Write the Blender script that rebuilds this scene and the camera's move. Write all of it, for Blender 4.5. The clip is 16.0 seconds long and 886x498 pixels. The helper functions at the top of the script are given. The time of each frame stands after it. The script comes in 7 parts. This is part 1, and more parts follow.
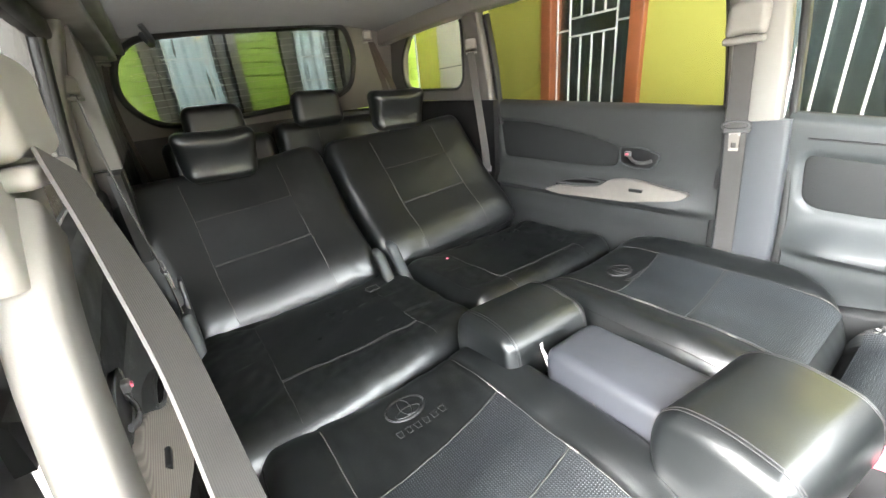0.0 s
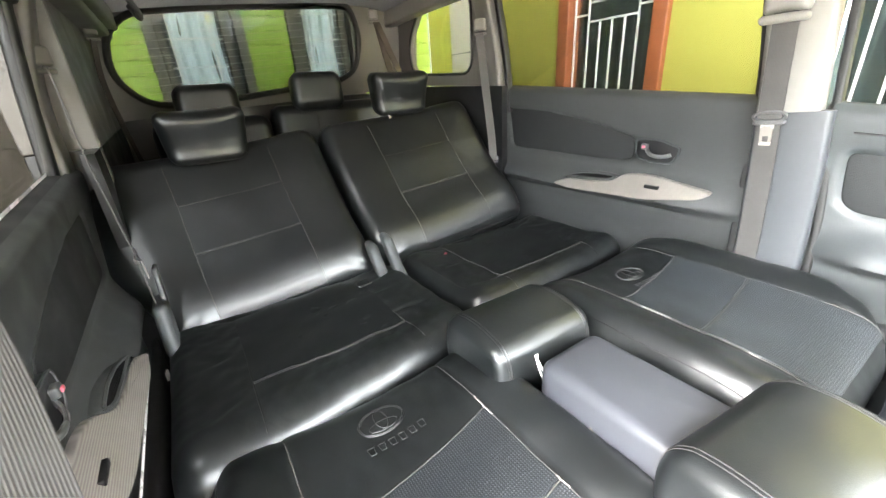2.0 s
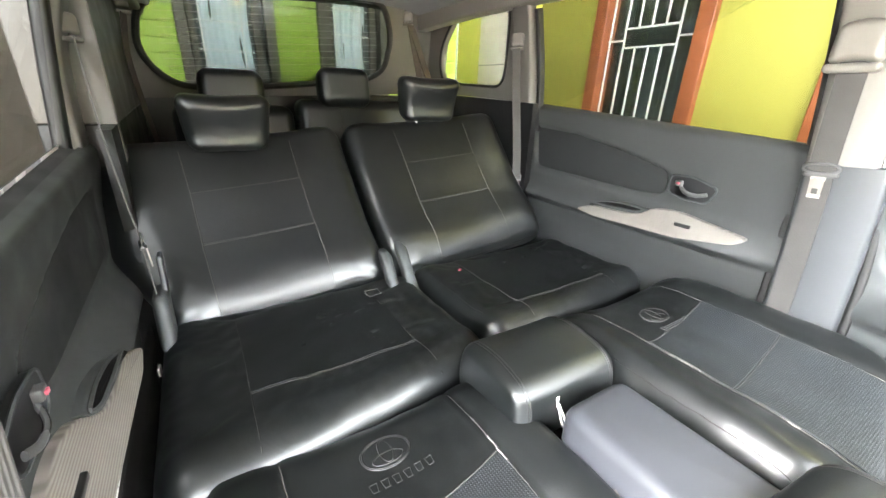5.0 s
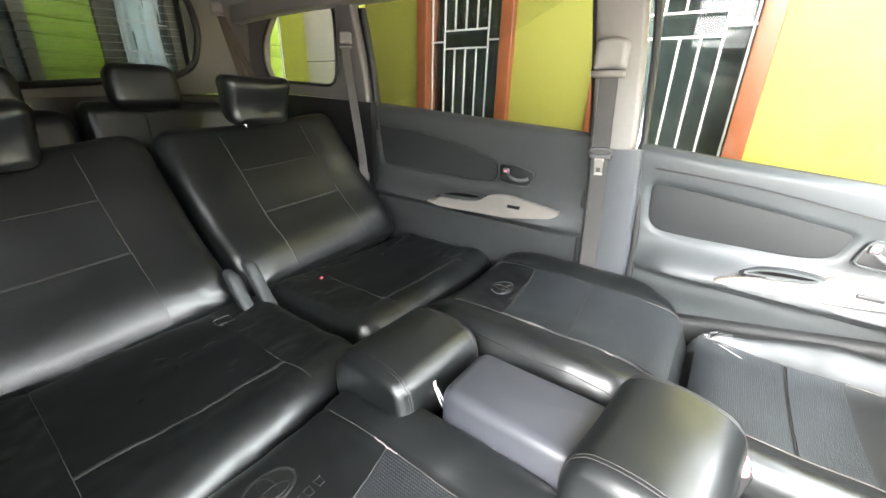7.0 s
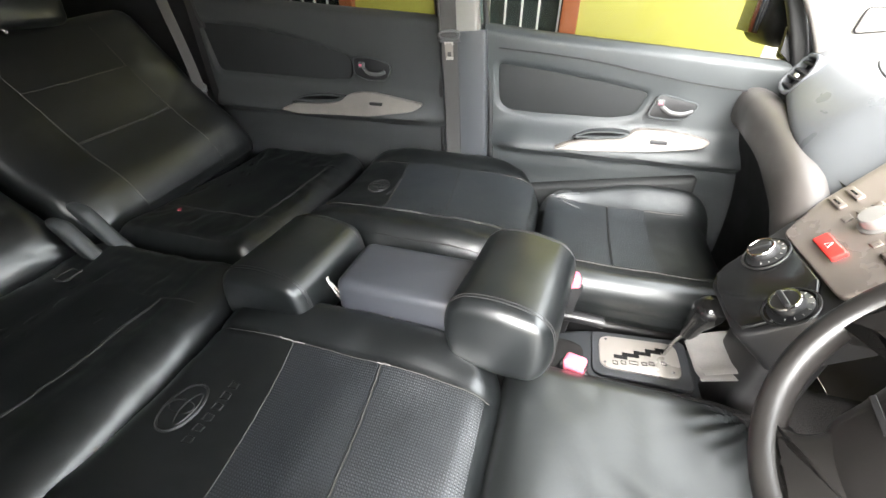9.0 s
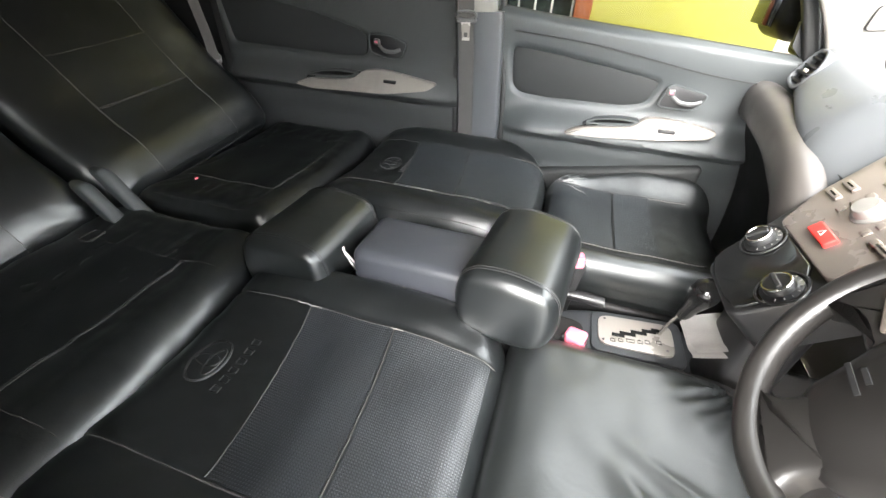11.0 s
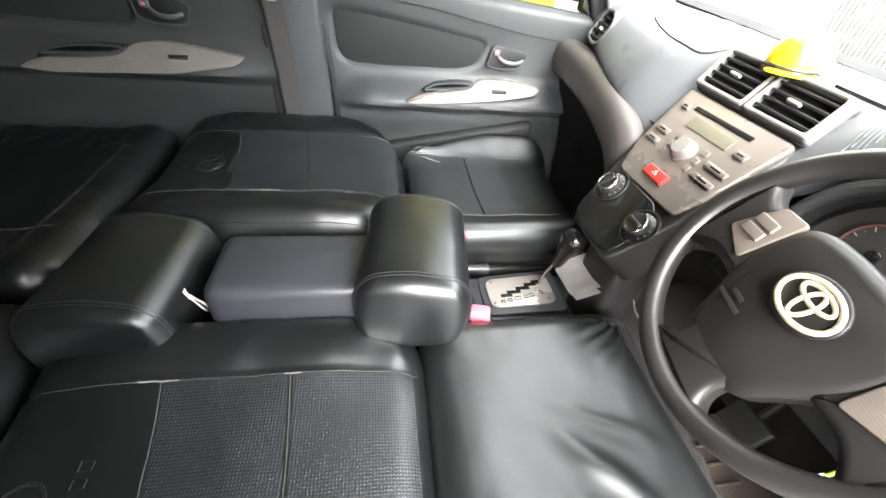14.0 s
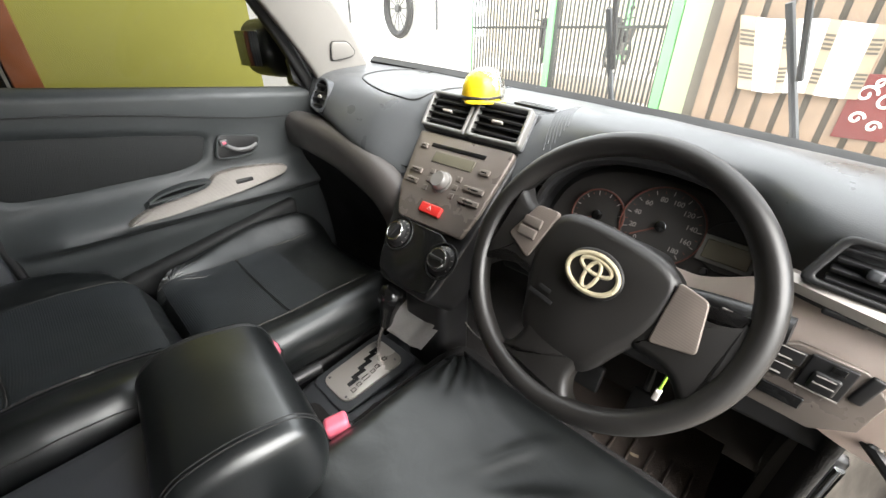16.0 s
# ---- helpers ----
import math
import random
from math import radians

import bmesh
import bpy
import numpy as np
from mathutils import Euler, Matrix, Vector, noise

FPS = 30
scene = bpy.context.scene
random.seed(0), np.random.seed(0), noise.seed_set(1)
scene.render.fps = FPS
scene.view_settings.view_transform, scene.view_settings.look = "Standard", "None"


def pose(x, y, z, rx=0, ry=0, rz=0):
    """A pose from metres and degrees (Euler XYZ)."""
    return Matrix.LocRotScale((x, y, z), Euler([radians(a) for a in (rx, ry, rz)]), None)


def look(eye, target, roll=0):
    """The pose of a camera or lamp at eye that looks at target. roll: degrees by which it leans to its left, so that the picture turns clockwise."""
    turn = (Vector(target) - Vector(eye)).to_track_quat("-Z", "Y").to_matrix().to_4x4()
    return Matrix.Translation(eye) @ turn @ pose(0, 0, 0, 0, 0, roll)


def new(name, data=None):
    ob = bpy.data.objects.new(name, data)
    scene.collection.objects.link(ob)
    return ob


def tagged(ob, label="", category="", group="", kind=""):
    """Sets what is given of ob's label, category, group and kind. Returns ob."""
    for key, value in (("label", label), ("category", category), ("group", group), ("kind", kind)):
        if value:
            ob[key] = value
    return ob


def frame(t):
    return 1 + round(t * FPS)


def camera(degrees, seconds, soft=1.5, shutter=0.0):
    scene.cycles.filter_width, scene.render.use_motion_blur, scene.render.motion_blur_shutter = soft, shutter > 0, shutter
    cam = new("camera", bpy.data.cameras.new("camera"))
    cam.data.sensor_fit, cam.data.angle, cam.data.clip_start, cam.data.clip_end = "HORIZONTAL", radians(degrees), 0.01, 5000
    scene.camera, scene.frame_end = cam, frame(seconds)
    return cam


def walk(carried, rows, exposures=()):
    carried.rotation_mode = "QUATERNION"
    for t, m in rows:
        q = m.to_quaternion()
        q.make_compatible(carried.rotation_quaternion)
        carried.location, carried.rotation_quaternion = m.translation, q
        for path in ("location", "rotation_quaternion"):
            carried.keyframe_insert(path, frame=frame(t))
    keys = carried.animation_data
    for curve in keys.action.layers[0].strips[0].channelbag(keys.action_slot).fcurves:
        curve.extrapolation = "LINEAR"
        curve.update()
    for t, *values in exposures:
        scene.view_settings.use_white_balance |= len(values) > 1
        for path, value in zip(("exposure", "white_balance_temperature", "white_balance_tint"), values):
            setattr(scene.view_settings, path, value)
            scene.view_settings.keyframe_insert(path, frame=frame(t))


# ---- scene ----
# ---- camera and its way ----
cam = camera(97.8, 16.0)
PATH = [
    (0, (0.675, 0.122, 1.206), (-0.374, -1.413, 0.468), -5.2),
    (0.5, (0.654, 0.12, 1.198), (-0.382, -1.4, 0.412), -4.6),
    (1, (0.618, 0.103, 1.185), (-0.336, -1.442, 0.345), -5.2),
    (1.5, (0.59, 0.092, 1.176), (-0.358, -1.459, 0.342), -4.8),
    (2, (0.585, 0.078, 1.179), (-0.404, -1.478, 0.405), -4.0),
    (2.5, (0.586, 0.066, 1.18), (-0.429, -1.468, 0.394), -2.7),
    (3, (0.584, 0.02, 1.174), (-0.424, -1.493, 0.342), 0.8),
    (5.5, (0.601, -0.002, 1.192), (-0.411, -1.568, 0.468), 2.5),
    (6, (0.602, 0.001, 1.193), (-0.556, -1.457, 0.463), 2.8),
    (6.5, (0.601, 0.01, 1.2), (-0.709, -1.336, 0.512), 2.5),
    (7, (0.602, 0.005, 1.205), (-0.91, -1.073, 0.464), 1.8),
    (7.5, (0.606, 0.03, 1.197), (-1.002, -0.742, 0.293), 3.7),
    (8, (0.617, 0.057, 1.201), (-1.019, -0.53, 0.21), 2.7),
    (8.5, (0.626, 0.071, 1.196), (-1.032, -0.345, 0.159), 2.0),
    (9, (0.649, 0.061, 1.183), (-0.933, -0.416, 0.056), 0.0),
    (9.2, (0.654, 0.063, 1.195), (-0.915, -0.394, 0.042), 1.1),
    (11.3, (0.704, 0.037, 1.183), (-0.826, -0.411, -0.024), 2.8),
    (11.5, (0.706, 0.029, 1.175), (-0.789, -0.374, -0.092), 2.7),
    (12, (0.685, 0.04, 1.175), (-0.827, -0.164, -0.119), 1.6),
    (12.5, (0.672, 0.063, 1.181), (-0.89, -0.061, -0.061), 0.7),
    (13, (0.646, 0.059, 1.17), (-0.97, 0.112, -0.008), 4.2),
    (13.5, (0.623, 0.009, 1.166), (-0.92, 0.071, -0.105), 3.8),
    (14, (0.606, -0.042, 1.173), (-0.907, 0.29, -0.092), 7.0),
    (14.5, (0.586, -0.098, 1.199), (-0.897, 0.441, -0.03), 4.6),
    (15, (0.548, -0.083, 1.199), (-0.894, 0.908, 0.23), 6.4),
    (15.5, (0.545, -0.054, 1.194), (-0.724, 1.138, 0.211), 2.5),
    (16, (0.537, -0.016, 1.176), (-0.679, 1.223, 0.183), -0.2),
]
# the lens opens and closes by itself on the way: seconds, stops
EXPOSURES = [(0, 5.0), (1, 5.15), (2.5, 5.3), (5.5, 5.4), (6.5, 5.1), (7.5, 4.3), (9, 3.85), (12, 3.85), (13, 3.7), (14, 3.6), (14.5, 3.35), (15, 2.8), (15.5, 2.25), (16, 2.1)]
walk(cam, [(t, look(eye, target, roll)) for t, eye, target, roll in PATH], EXPOSURES)

# ---- daylight ----
world = bpy.data.worlds.new("sky")
scene.world = world
world.use_nodes = True
wn = world.node_tree.nodes
sky = wn.new("ShaderNodeTexSky")
sky.sky_type, sky.sun_disc, sky.sun_elevation, sky.sun_rotation = "NISHITA", False, radians(37), radians(98)
wn["Background"].inputs["Strength"].default_value = 0.15
haze = wn.new("ShaderNodeMix")
haze.data_type = "RGBA"
haze.inputs["Factor"].default_value = 0.65
haze.inputs[7].default_value = (12.0, 12.0, 11.8, 1)
world.node_tree.links.new(sky.outputs[0], haze.inputs[6])
world.node_tree.links.new(haze.outputs[2], wn["Background"].inputs["Color"])
sun_lamp = bpy.data.lights.new("sun", "SUN")
sun_lamp.energy, sun_lamp.angle, sun_lamp.color = 2.8, radians(60), (1.0, 0.97, 0.93)
sun = new("sun", sun_lamp)
sun.matrix_world = look((2.9, -0.4, 2.2), (0, 0, 0))

# ---- materials ----
def nodes_of(name):
    m = bpy.data.materials.new(name)
    m.use_nodes = True
    return m, m.node_tree.nodes, m.node_tree.links, m.node_tree.nodes["Principled BSDF"]


def surface(name, color, rough=0.5, metal=0.0, vary=0.25, scale=9.0, grain=260.0, bump=0.15, depth=0.001, spread=0.12, spec=0.5, coat=0.0, sheen=0.0):
    """A surface with large blotches, fine grain, uneven gloss and a fine relief."""
    m, n, l, b = nodes_of(name)
    co = n.new("ShaderNodeTexCoord")
    big, fine = n.new("ShaderNodeTexNoise"), n.new("ShaderNodeTexNoise")
    big.inputs["Scale"].default_value, big.inputs["Detail"].default_value = scale, 5
    fine.inputs["Scale"].default_value, fine.inputs["Detail"].default_value = grain, 3
    for t in (big, fine):
        l.new(co.outputs["Object"], t.inputs["Vector"])
    mix = n.new("ShaderNodeMix")
    mix.data_type = "RGBA"
    mix.inputs[6].default_value = (*[c * (1 - vary) for c in color], 1)
    mix.inputs[7].default_value = (*[min(1, c * (1 + vary)) for c in color], 1)
    add = n.new("ShaderNodeMath")
    add.operation = "MULTIPLY_ADD"
    add.inputs[1].default_value = 0.35
    l.new(fine.outputs["Fac"], add.inputs[0])
    sub = n.new("ShaderNodeMath")
    sub.operation = "SUBTRACT"
    sub.inputs[1].default_value = 0.17
    l.new(big.outputs["Fac"], sub.inputs[0])
    l.new(sub.outputs[0], add.inputs[2])
    l.new(add.outputs[0], mix.inputs["Factor"])
    l.new(mix.outputs[2], b.inputs["Base Color"])
    r = n.new("ShaderNodeMapRange")
    r.inputs["To Min"].default_value, r.inputs["To Max"].default_value = max(0.02, rough - spread), min(1, rough + spread)
    r.inputs["From Min"].default_value, r.inputs["From Max"].default_value = 0.3, 0.7
    l.new(big.outputs["Fac"], r.inputs["Value"])
    l.new(r.outputs[0], b.inputs["Roughness"])
    bp = n.new("ShaderNodeBump")
    bp.inputs["Strength"].default_value, bp.inputs["Distance"].default_value = bump, depth
    l.new(fine.outputs["Fac"], bp.inputs["Height"])
    l.new(bp.outputs[0], b.inputs["Normal"])
    b.inputs["Metallic"].default_value = metal
    b.inputs["Specular IOR Level"].default_value = spec
    b.inputs["Coat Weight"].default_value = coat
    b.inputs["Sheen Weight"].default_value = sheen
    return m


def leather(name, color, rough, crease=0.25, gloss=1.0):
    """Imitation leather: cell grain, soft creases, scuffed gloss."""
    m, n, l, b = nodes_of(name)
    co = n.new("ShaderNodeTexCoord")
    cells, soft, worn = n.new("ShaderNodeTexVoronoi"), n.new("ShaderNodeTexNoise"), n.new("ShaderNodeTexNoise")
    cells.feature = "DISTANCE_TO_EDGE"
    cells.inputs["Scale"].default_value = 330
    soft.inputs["Scale"].default_value, soft.inputs["Detail"].default_value, soft.inputs["Distortion"].default_value = 13, 3, 0.8
    worn.inputs["Scale"].default_value, worn.inputs["Detail"].default_value = 6, 6
    for t in (cells, soft, worn):
        l.new(co.outputs["Object"], t.inputs["Vector"])
    b1, b2 = n.new("ShaderNodeBump"), n.new("ShaderNodeBump")
    b1.inputs["Strength"].default_value, b1.inputs["Distance"].default_value = crease, 0.016
    b2.inputs["Strength"].default_value, b2.inputs["Distance"].default_value = 0.16, 0.0008
    l.new(soft.outputs["Fac"], b1.inputs["Height"])
    l.new(cells.outputs["Distance"], b2.inputs["Height"])
    l.new(b1.outputs[0], b2.inputs["Normal"])
    l.new(b2.outputs[0], b.inputs["Normal"])
    mix = n.new("ShaderNodeMix")
    mix.data_type = "RGBA"
    mix.inputs[6].default_value = (*[c * 0.85 for c in color], 1)
    mix.inputs[7].default_value = (*[c * 1.2 for c in color], 1)
    l.new(worn.outputs["Fac"], mix.inputs["Factor"])
    l.new(mix.outputs[2], b.inputs["Base Color"])
    r = n.new("ShaderNodeMapRange")
    r.inputs["From Min"].default_value, r.inputs["From Max"].default_value = 0.3, 0.7
    r.inputs["To Min"].default_value, r.inputs["To Max"].default_value = rough - 0.03, rough + 0.05
    l.new(worn.outputs["Fac"], r.inputs["Value"])
    l.new(r.outputs[0], b.inputs["Roughness"])
    b.inputs["Specular IOR Level"].default_value = gloss
    b.inputs["Specular Tint"].default_value = (0.98, 1.0, 1.0, 1)
    return m


def mesh_cloth(name, color, dot, pitch, rough, gloss=0.5, relief=0.6):
    """Perforated imitation leather: rows of small round dents, in the plane of the panel."""
    m, n, l, b = nodes_of(name)
    co, sp = n.new("ShaderNodeTexCoord"), n.new("ShaderNodeSeparateXYZ")
    l.new(co.outputs["Object"], sp.inputs[0])
    waves = []
    for a in ("X", "Y"):
        mul, sn = n.new("ShaderNodeMath"), n.new("ShaderNodeMath")
        mul.operation, sn.operation = "MULTIPLY", "SINE"
        mul.inputs[1].default_value = math.pi / pitch
        l.new(sp.outputs[a], mul.inputs[0])
        l.new(mul.outputs[0], sn.inputs[0])
        waves.append(sn)
    pr, ab = n.new("ShaderNodeMath"), n.new("ShaderNodeMath")
    pr.operation, ab.operation = "MULTIPLY", "ABSOLUTE"
    l.new(waves[0].outputs[0], pr.inputs[0])
    l.new(waves[1].outputs[0], pr.inputs[1])
    l.new(pr.outputs[0], ab.inputs[0])
    ramp = n.new("ShaderNodeMapRange")
    ramp.inputs["From Min"].default_value, ramp.inputs["From Max"].default_value = 0.45, 0.8
    l.new(ab.outputs[0], ramp.inputs["Value"])
    blot = n.new("ShaderNodeTexNoise")
    blot.inputs["Scale"].default_value, blot.inputs["Detail"].default_value = 11, 4
    l.new(co.outputs["Object"], blot.inputs["Vector"])
    mix, mix2 = n.new("ShaderNodeMix"), n.new("ShaderNodeMix")
    mix.data_type = mix2.data_type = "RGBA"
    mix.inputs[6].default_value, mix.inputs[7].default_value = (*color, 1), (*dot, 1)
    l.new(ramp.outputs[0], mix.inputs["Factor"])
    mix2.blend_type = "MULTIPLY"
    mix2.inputs["Factor"].default_value = 0.7
    l.new(mix.outputs[2], mix2.inputs[6])
    l.new(blot.outputs["Fac"], mix2.inputs[7])
    l.new(mix2.outputs[2], b.inputs["Base Color"])
    bp, b0 = n.new("ShaderNodeBump"), n.new("ShaderNodeBump")
    b0.inputs["Strength"].default_value, b0.inputs["Distance"].default_value = 0.2, 0.01
    l.new(blot.outputs["Fac"], b0.inputs["Height"])
    bp.inputs["Strength"].default_value, bp.inputs["Distance"].default_value = relief, 0.0008
    l.new(ramp.outputs[0], bp.inputs["Height"])
    l.new(b0.outputs[0], bp.inputs["Normal"])
    l.new(bp.outputs[0], b.inputs["Normal"])
    b.inputs["Roughness"].default_value = rough
    b.inputs["Specular IOR Level"].default_value = gloss
    return m


def striped(name, color, dark, pitch, axis, rough=0.3, metal=0.6, soft=(0.35, 0.75), space="Object", relief=0.4):
    """Fine parallel lines along one axis of the object, as on webbing, brushed trim and siding."""
    m, n, l, b = nodes_of(name)
    co, sp = n.new("ShaderNodeTexCoord"), n.new("ShaderNodeSeparateXYZ")
    l.new(co.outputs[space], sp.inputs[0])
    mul, sn, ns = n.new("ShaderNodeMath"), n.new("ShaderNodeMath"), n.new("ShaderNodeTexNoise")
    ns.inputs["Scale"].default_value, ns.inputs["Detail"].default_value = 14, 5
    l.new(co.outputs["Object"], ns.inputs["Vector"])
    mul.operation, sn.operation = "MULTIPLY_ADD", "SINE"
    mul.inputs[1].default_value = 2 * math.pi / pitch
    l.new(sp.outputs[axis], mul.inputs[0])
    l.new(ns.outputs["Fac"], mul.inputs[2])
    l.new(mul.outputs[0], sn.inputs[0])
    rg = n.new("ShaderNodeMapRange")
    rg.inputs["From Min"].default_value, rg.inputs["From Max"].default_value = -soft[1], soft[1]
    l.new(sn.outputs[0], rg.inputs["Value"])
    mix, mix2 = n.new("ShaderNodeMix"), n.new("ShaderNodeMix")
    mix.data_type = mix2.data_type = "RGBA"
    mix.inputs[6].default_value, mix.inputs[7].default_value = (*dark, 1), (*color, 1)
    l.new(rg.outputs[0], mix.inputs["Factor"])
    mix2.blend_type = "MULTIPLY"
    mix2.inputs["Factor"].default_value = soft[0]
    l.new(mix.outputs[2], mix2.inputs[6])
    l.new(ns.outputs["Fac"], mix2.inputs[7])
    l.new(mix2.outputs[2], b.inputs["Base Color"])
    bp = n.new("ShaderNodeBump")
    bp.inputs["Strength"].default_value, bp.inputs["Distance"].default_value = relief, pitch * 0.12
    l.new(sn.outputs[0], bp.inputs["Height"])
    l.new(bp.outputs[0], b.inputs["Normal"])
    b.inputs["Roughness"].default_value, b.inputs["Metallic"].default_value = rough, metal
    return m


def pane(name, tint, gloss=0.04, veil=0.0, graze=0.6):
    """A thin pane: tinted, clear, with a faint mirror that grows at grazing angles."""
    m, n, l, b = nodes_of(name)
    n.remove(b)
    tr, gl, mx, fr = n.new("ShaderNodeBsdfTransparent"), n.new("ShaderNodeBsdfGlossy"), n.new("ShaderNodeMixShader"), n.new("ShaderNodeLayerWeight")
    tr.inputs["Color"].default_value = (*tint, 1)
    gl.inputs["Roughness"].default_value = 0.02
    fr.inputs["Blend"].default_value = 0.5
    pw, ad = n.new("ShaderNodeMath"), n.new("ShaderNodeMath")
    pw.operation, ad.operation = "POWER", "MULTIPLY_ADD"
    pw.inputs[1].default_value, ad.inputs[1].default_value, ad.inputs[2].default_value = 4.0, graze, gloss
    l.new(fr.outputs["Facing"], pw.inputs[0])
    l.new(pw.outputs[0], ad.inputs[0])
    l.new(ad.outputs[0], mx.inputs[0])
    l.new(tr.outputs[0], mx.inputs[1])
    l.new(gl.outputs[0], mx.inputs[2])
    last = mx
    # translucent film added to wash out the view with haze
    if veil:
        film, ns, rg = n.new("ShaderNodeBsdfTranslucent"), n.new("ShaderNodeTexNoise"), n.new("ShaderNodeMapRange")
        film.inputs["Color"].default_value = (0.9, 0.86, 0.78, 1)
        ns.inputs["Scale"].default_value, ns.inputs["Detail"].default_value = 5, 6
        rg.inputs["From Min"].default_value, rg.inputs["From Max"].default_value = 0.3, 0.7
        rg.inputs["To Min"].default_value, rg.inputs["To Max"].default_value = veil * 0.7, veil * 1.3
        last = n.new("ShaderNodeMixShader")
        l.new(ns.outputs["Fac"], rg.inputs["Value"])
        l.new(rg.outputs[0], last.inputs[0])
        l.new(mx.outputs[0], last.inputs[1])
        l.new(film.outputs[0], last.inputs[2])
    l.new(last.outputs[0], n["Material Output"].inputs["Surface"])
    return m


LEATHER = leather("black imitation leather", (0.0054, 0.0064, 0.0067), 0.32, 0.05, 0.82)
LEATHER_SOFT = leather("slack black leather", (0.0052, 0.0062, 0.0064), 0.35, 0.08, 0.76)
LEATHER_TAUT = leather("smooth black seat cover", (0.0060, 0.0071, 0.0072), 0.40, 0.08, 0.78)
LEATHER_DULL = leather("dull black leather", (0.0048, 0.0057, 0.0060), 0.35, 0.05, 0.66)
PERF = mesh_cloth("perforated black panel", (0.026, 0.0320, 0.0365), (0.0080, 0.0098, 0.0115), 0.0042, 0.48, 0.7)
PERF_COARSE = mesh_cloth("coarse perforated panel", (0.0075, 0.0090, 0.0108), (0.024, 0.0292, 0.034), 0.0046, 0.42, 0.65)
THREAD = surface("pale seam thread", (0.052, 0.050, 0.046), 0.8, vary=0.9, scale=38, grain=700, bump=0.5)
THREADDIM = surface("dulled seam thread", (0.070, 0.068, 0.062), 0.8, vary=0.9, scale=38, grain=700, bump=0.5)
SEAM = surface("dark seam", (0.012, 0.012, 0.012), 0.6)
DOORGREY = surface("dark grey door plastic", (0.041, 0.0455, 0.0465), 0.47, vary=0.16, grain=520, bump=0.5, depth=0.0009)
DOORDARK = surface("charcoal door cloth", (0.022, 0.0231, 0.0233), 0.55, vary=0.25, grain=420, bump=0.8, depth=0.0012, spec=0.22)
DOORREAR = surface("charcoal rear door plastic", (0.043, 0.045, 0.0446), 0.50, vary=0.16, grain=520, bump=0.5, depth=0.0009, spec=0.26)
PILLARGREY = surface("mid grey pillar plastic", (0.050, 0.0535, 0.058), 0.48, vary=0.1, grain=900, bump=0.25, depth=0.0005)
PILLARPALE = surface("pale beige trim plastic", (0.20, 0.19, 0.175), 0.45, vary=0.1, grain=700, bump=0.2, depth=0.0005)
# same trim as PILLARPALE, with the shade of the rear put into its colour
PALESHADED = surface("pale beige trim darkened for rear shade", (0.125, 0.118, 0.108), 0.45, vary=0.1, grain=700, bump=0.2, depth=0.0005)
ROOFCLOTH = surface("grey headliner cloth", (0.115, 0.108, 0.10), 0.9, vary=0.12, grain=500, bump=0.4, depth=0.0008, sheen=0.2)
BLACKPLASTIC = surface("black plastic", (0.012, 0.012, 0.0125), 0.42, vary=0.2, grain=700, bump=0.2, depth=0.0004)
GLOSSBLACK = surface("glossy black plastic", (0.008, 0.008, 0.008), 0.14, vary=0.2, grain=300, bump=0.02, depth=0.0003, spread=0.06)
DIALBLACK = surface("matt charcoal dial face", (0.030, 0.028, 0.026), 0.5, vary=0.15, grain=500, bump=0.05, depth=0.0003)
WHEELSKIN = surface("worn dark grey wheel rim", (0.0140, 0.0130, 0.0122), 0.40, vary=0.2, grain=800, bump=0.3, depth=0.0005, spec=0.48)
CONSOLEGREY = surface("slate grey console plastic", (0.036, 0.038, 0.044), 0.42, vary=0.1, grain=900, bump=0.25, depth=0.0005)
DASHTOP = surface("dark grey dashboard skin", (0.082, 0.086, 0.090), 0.36, vary=0.12, grain=700, bump=0.35, depth=0.0007)
DASHLOW = surface("warm grey lower dashboard", (0.62, 0.54, 0.49), 0.45, vary=0.1, grain=800, bump=0.25, depth=0.0005)
DASHROLL = surface("brown grey padded dashboard roll", (0.062, 0.0555, 0.051), 0.45, vary=0.12, grain=800, bump=0.3, depth=0.0006)
VENTGREY = surface("mid grey vent plastic", (0.17, 0.168, 0.16), 0.42, vary=0.08, grain=700, bump=0.25, depth=0.0005)
BRONZE = surface("bronze grey radio fascia", (0.18, 0.155, 0.137), 0.32, metal=0.4, vary=0.08, grain=900, bump=0.1, depth=0.0003)
SILVER = striped("silver ribbed bezel", (0.28, 0.255, 0.23), (0.19, 0.172, 0.152), 0.0030, "Z", 0.48, 0.12)
SILVERPLAIN = surface("silver painted plastic", (0.42, 0.39, 0.355), 0.32, metal=0.4, vary=0.08, grain=900, bump=0.05, depth=0.0003)
BRUSHED = striped("brushed spoke trim", (0.30, 0.254, 0.222), (0.25, 0.21, 0.183), 0.0030, "Y", 0.34, 0.4, soft=(0.6, 1.2), relief=0.05)
KNOBGREY = surface("satin grey knob plastic", (0.22, 0.21, 0.198), 0.36, metal=0.3, vary=0.08, grain=900, bump=0.05, depth=0.0003)
# near black, so a flat plate has the shade of a deep grip
GRIPSHADE = surface("black paint for grip shade", (0.004, 0.004, 0.004), 0.9, vary=0.2, spec=0.08)
CHROME = surface("chrome", (0.60, 0.60, 0.59), 0.16, metal=1.0, vary=0.05, bump=0.02, depth=0.0002, spread=0.05)
LEVER = surface("grey lever metal", (0.12, 0.12, 0.12), 0.38, metal=0.4, vary=0.1, bump=0.05)
MIRRORGLASS = surface("dark mirror glass", (0.16, 0.17, 0.18), 0.05, metal=1.0, vary=0.03, bump=0.0, spread=0.01)
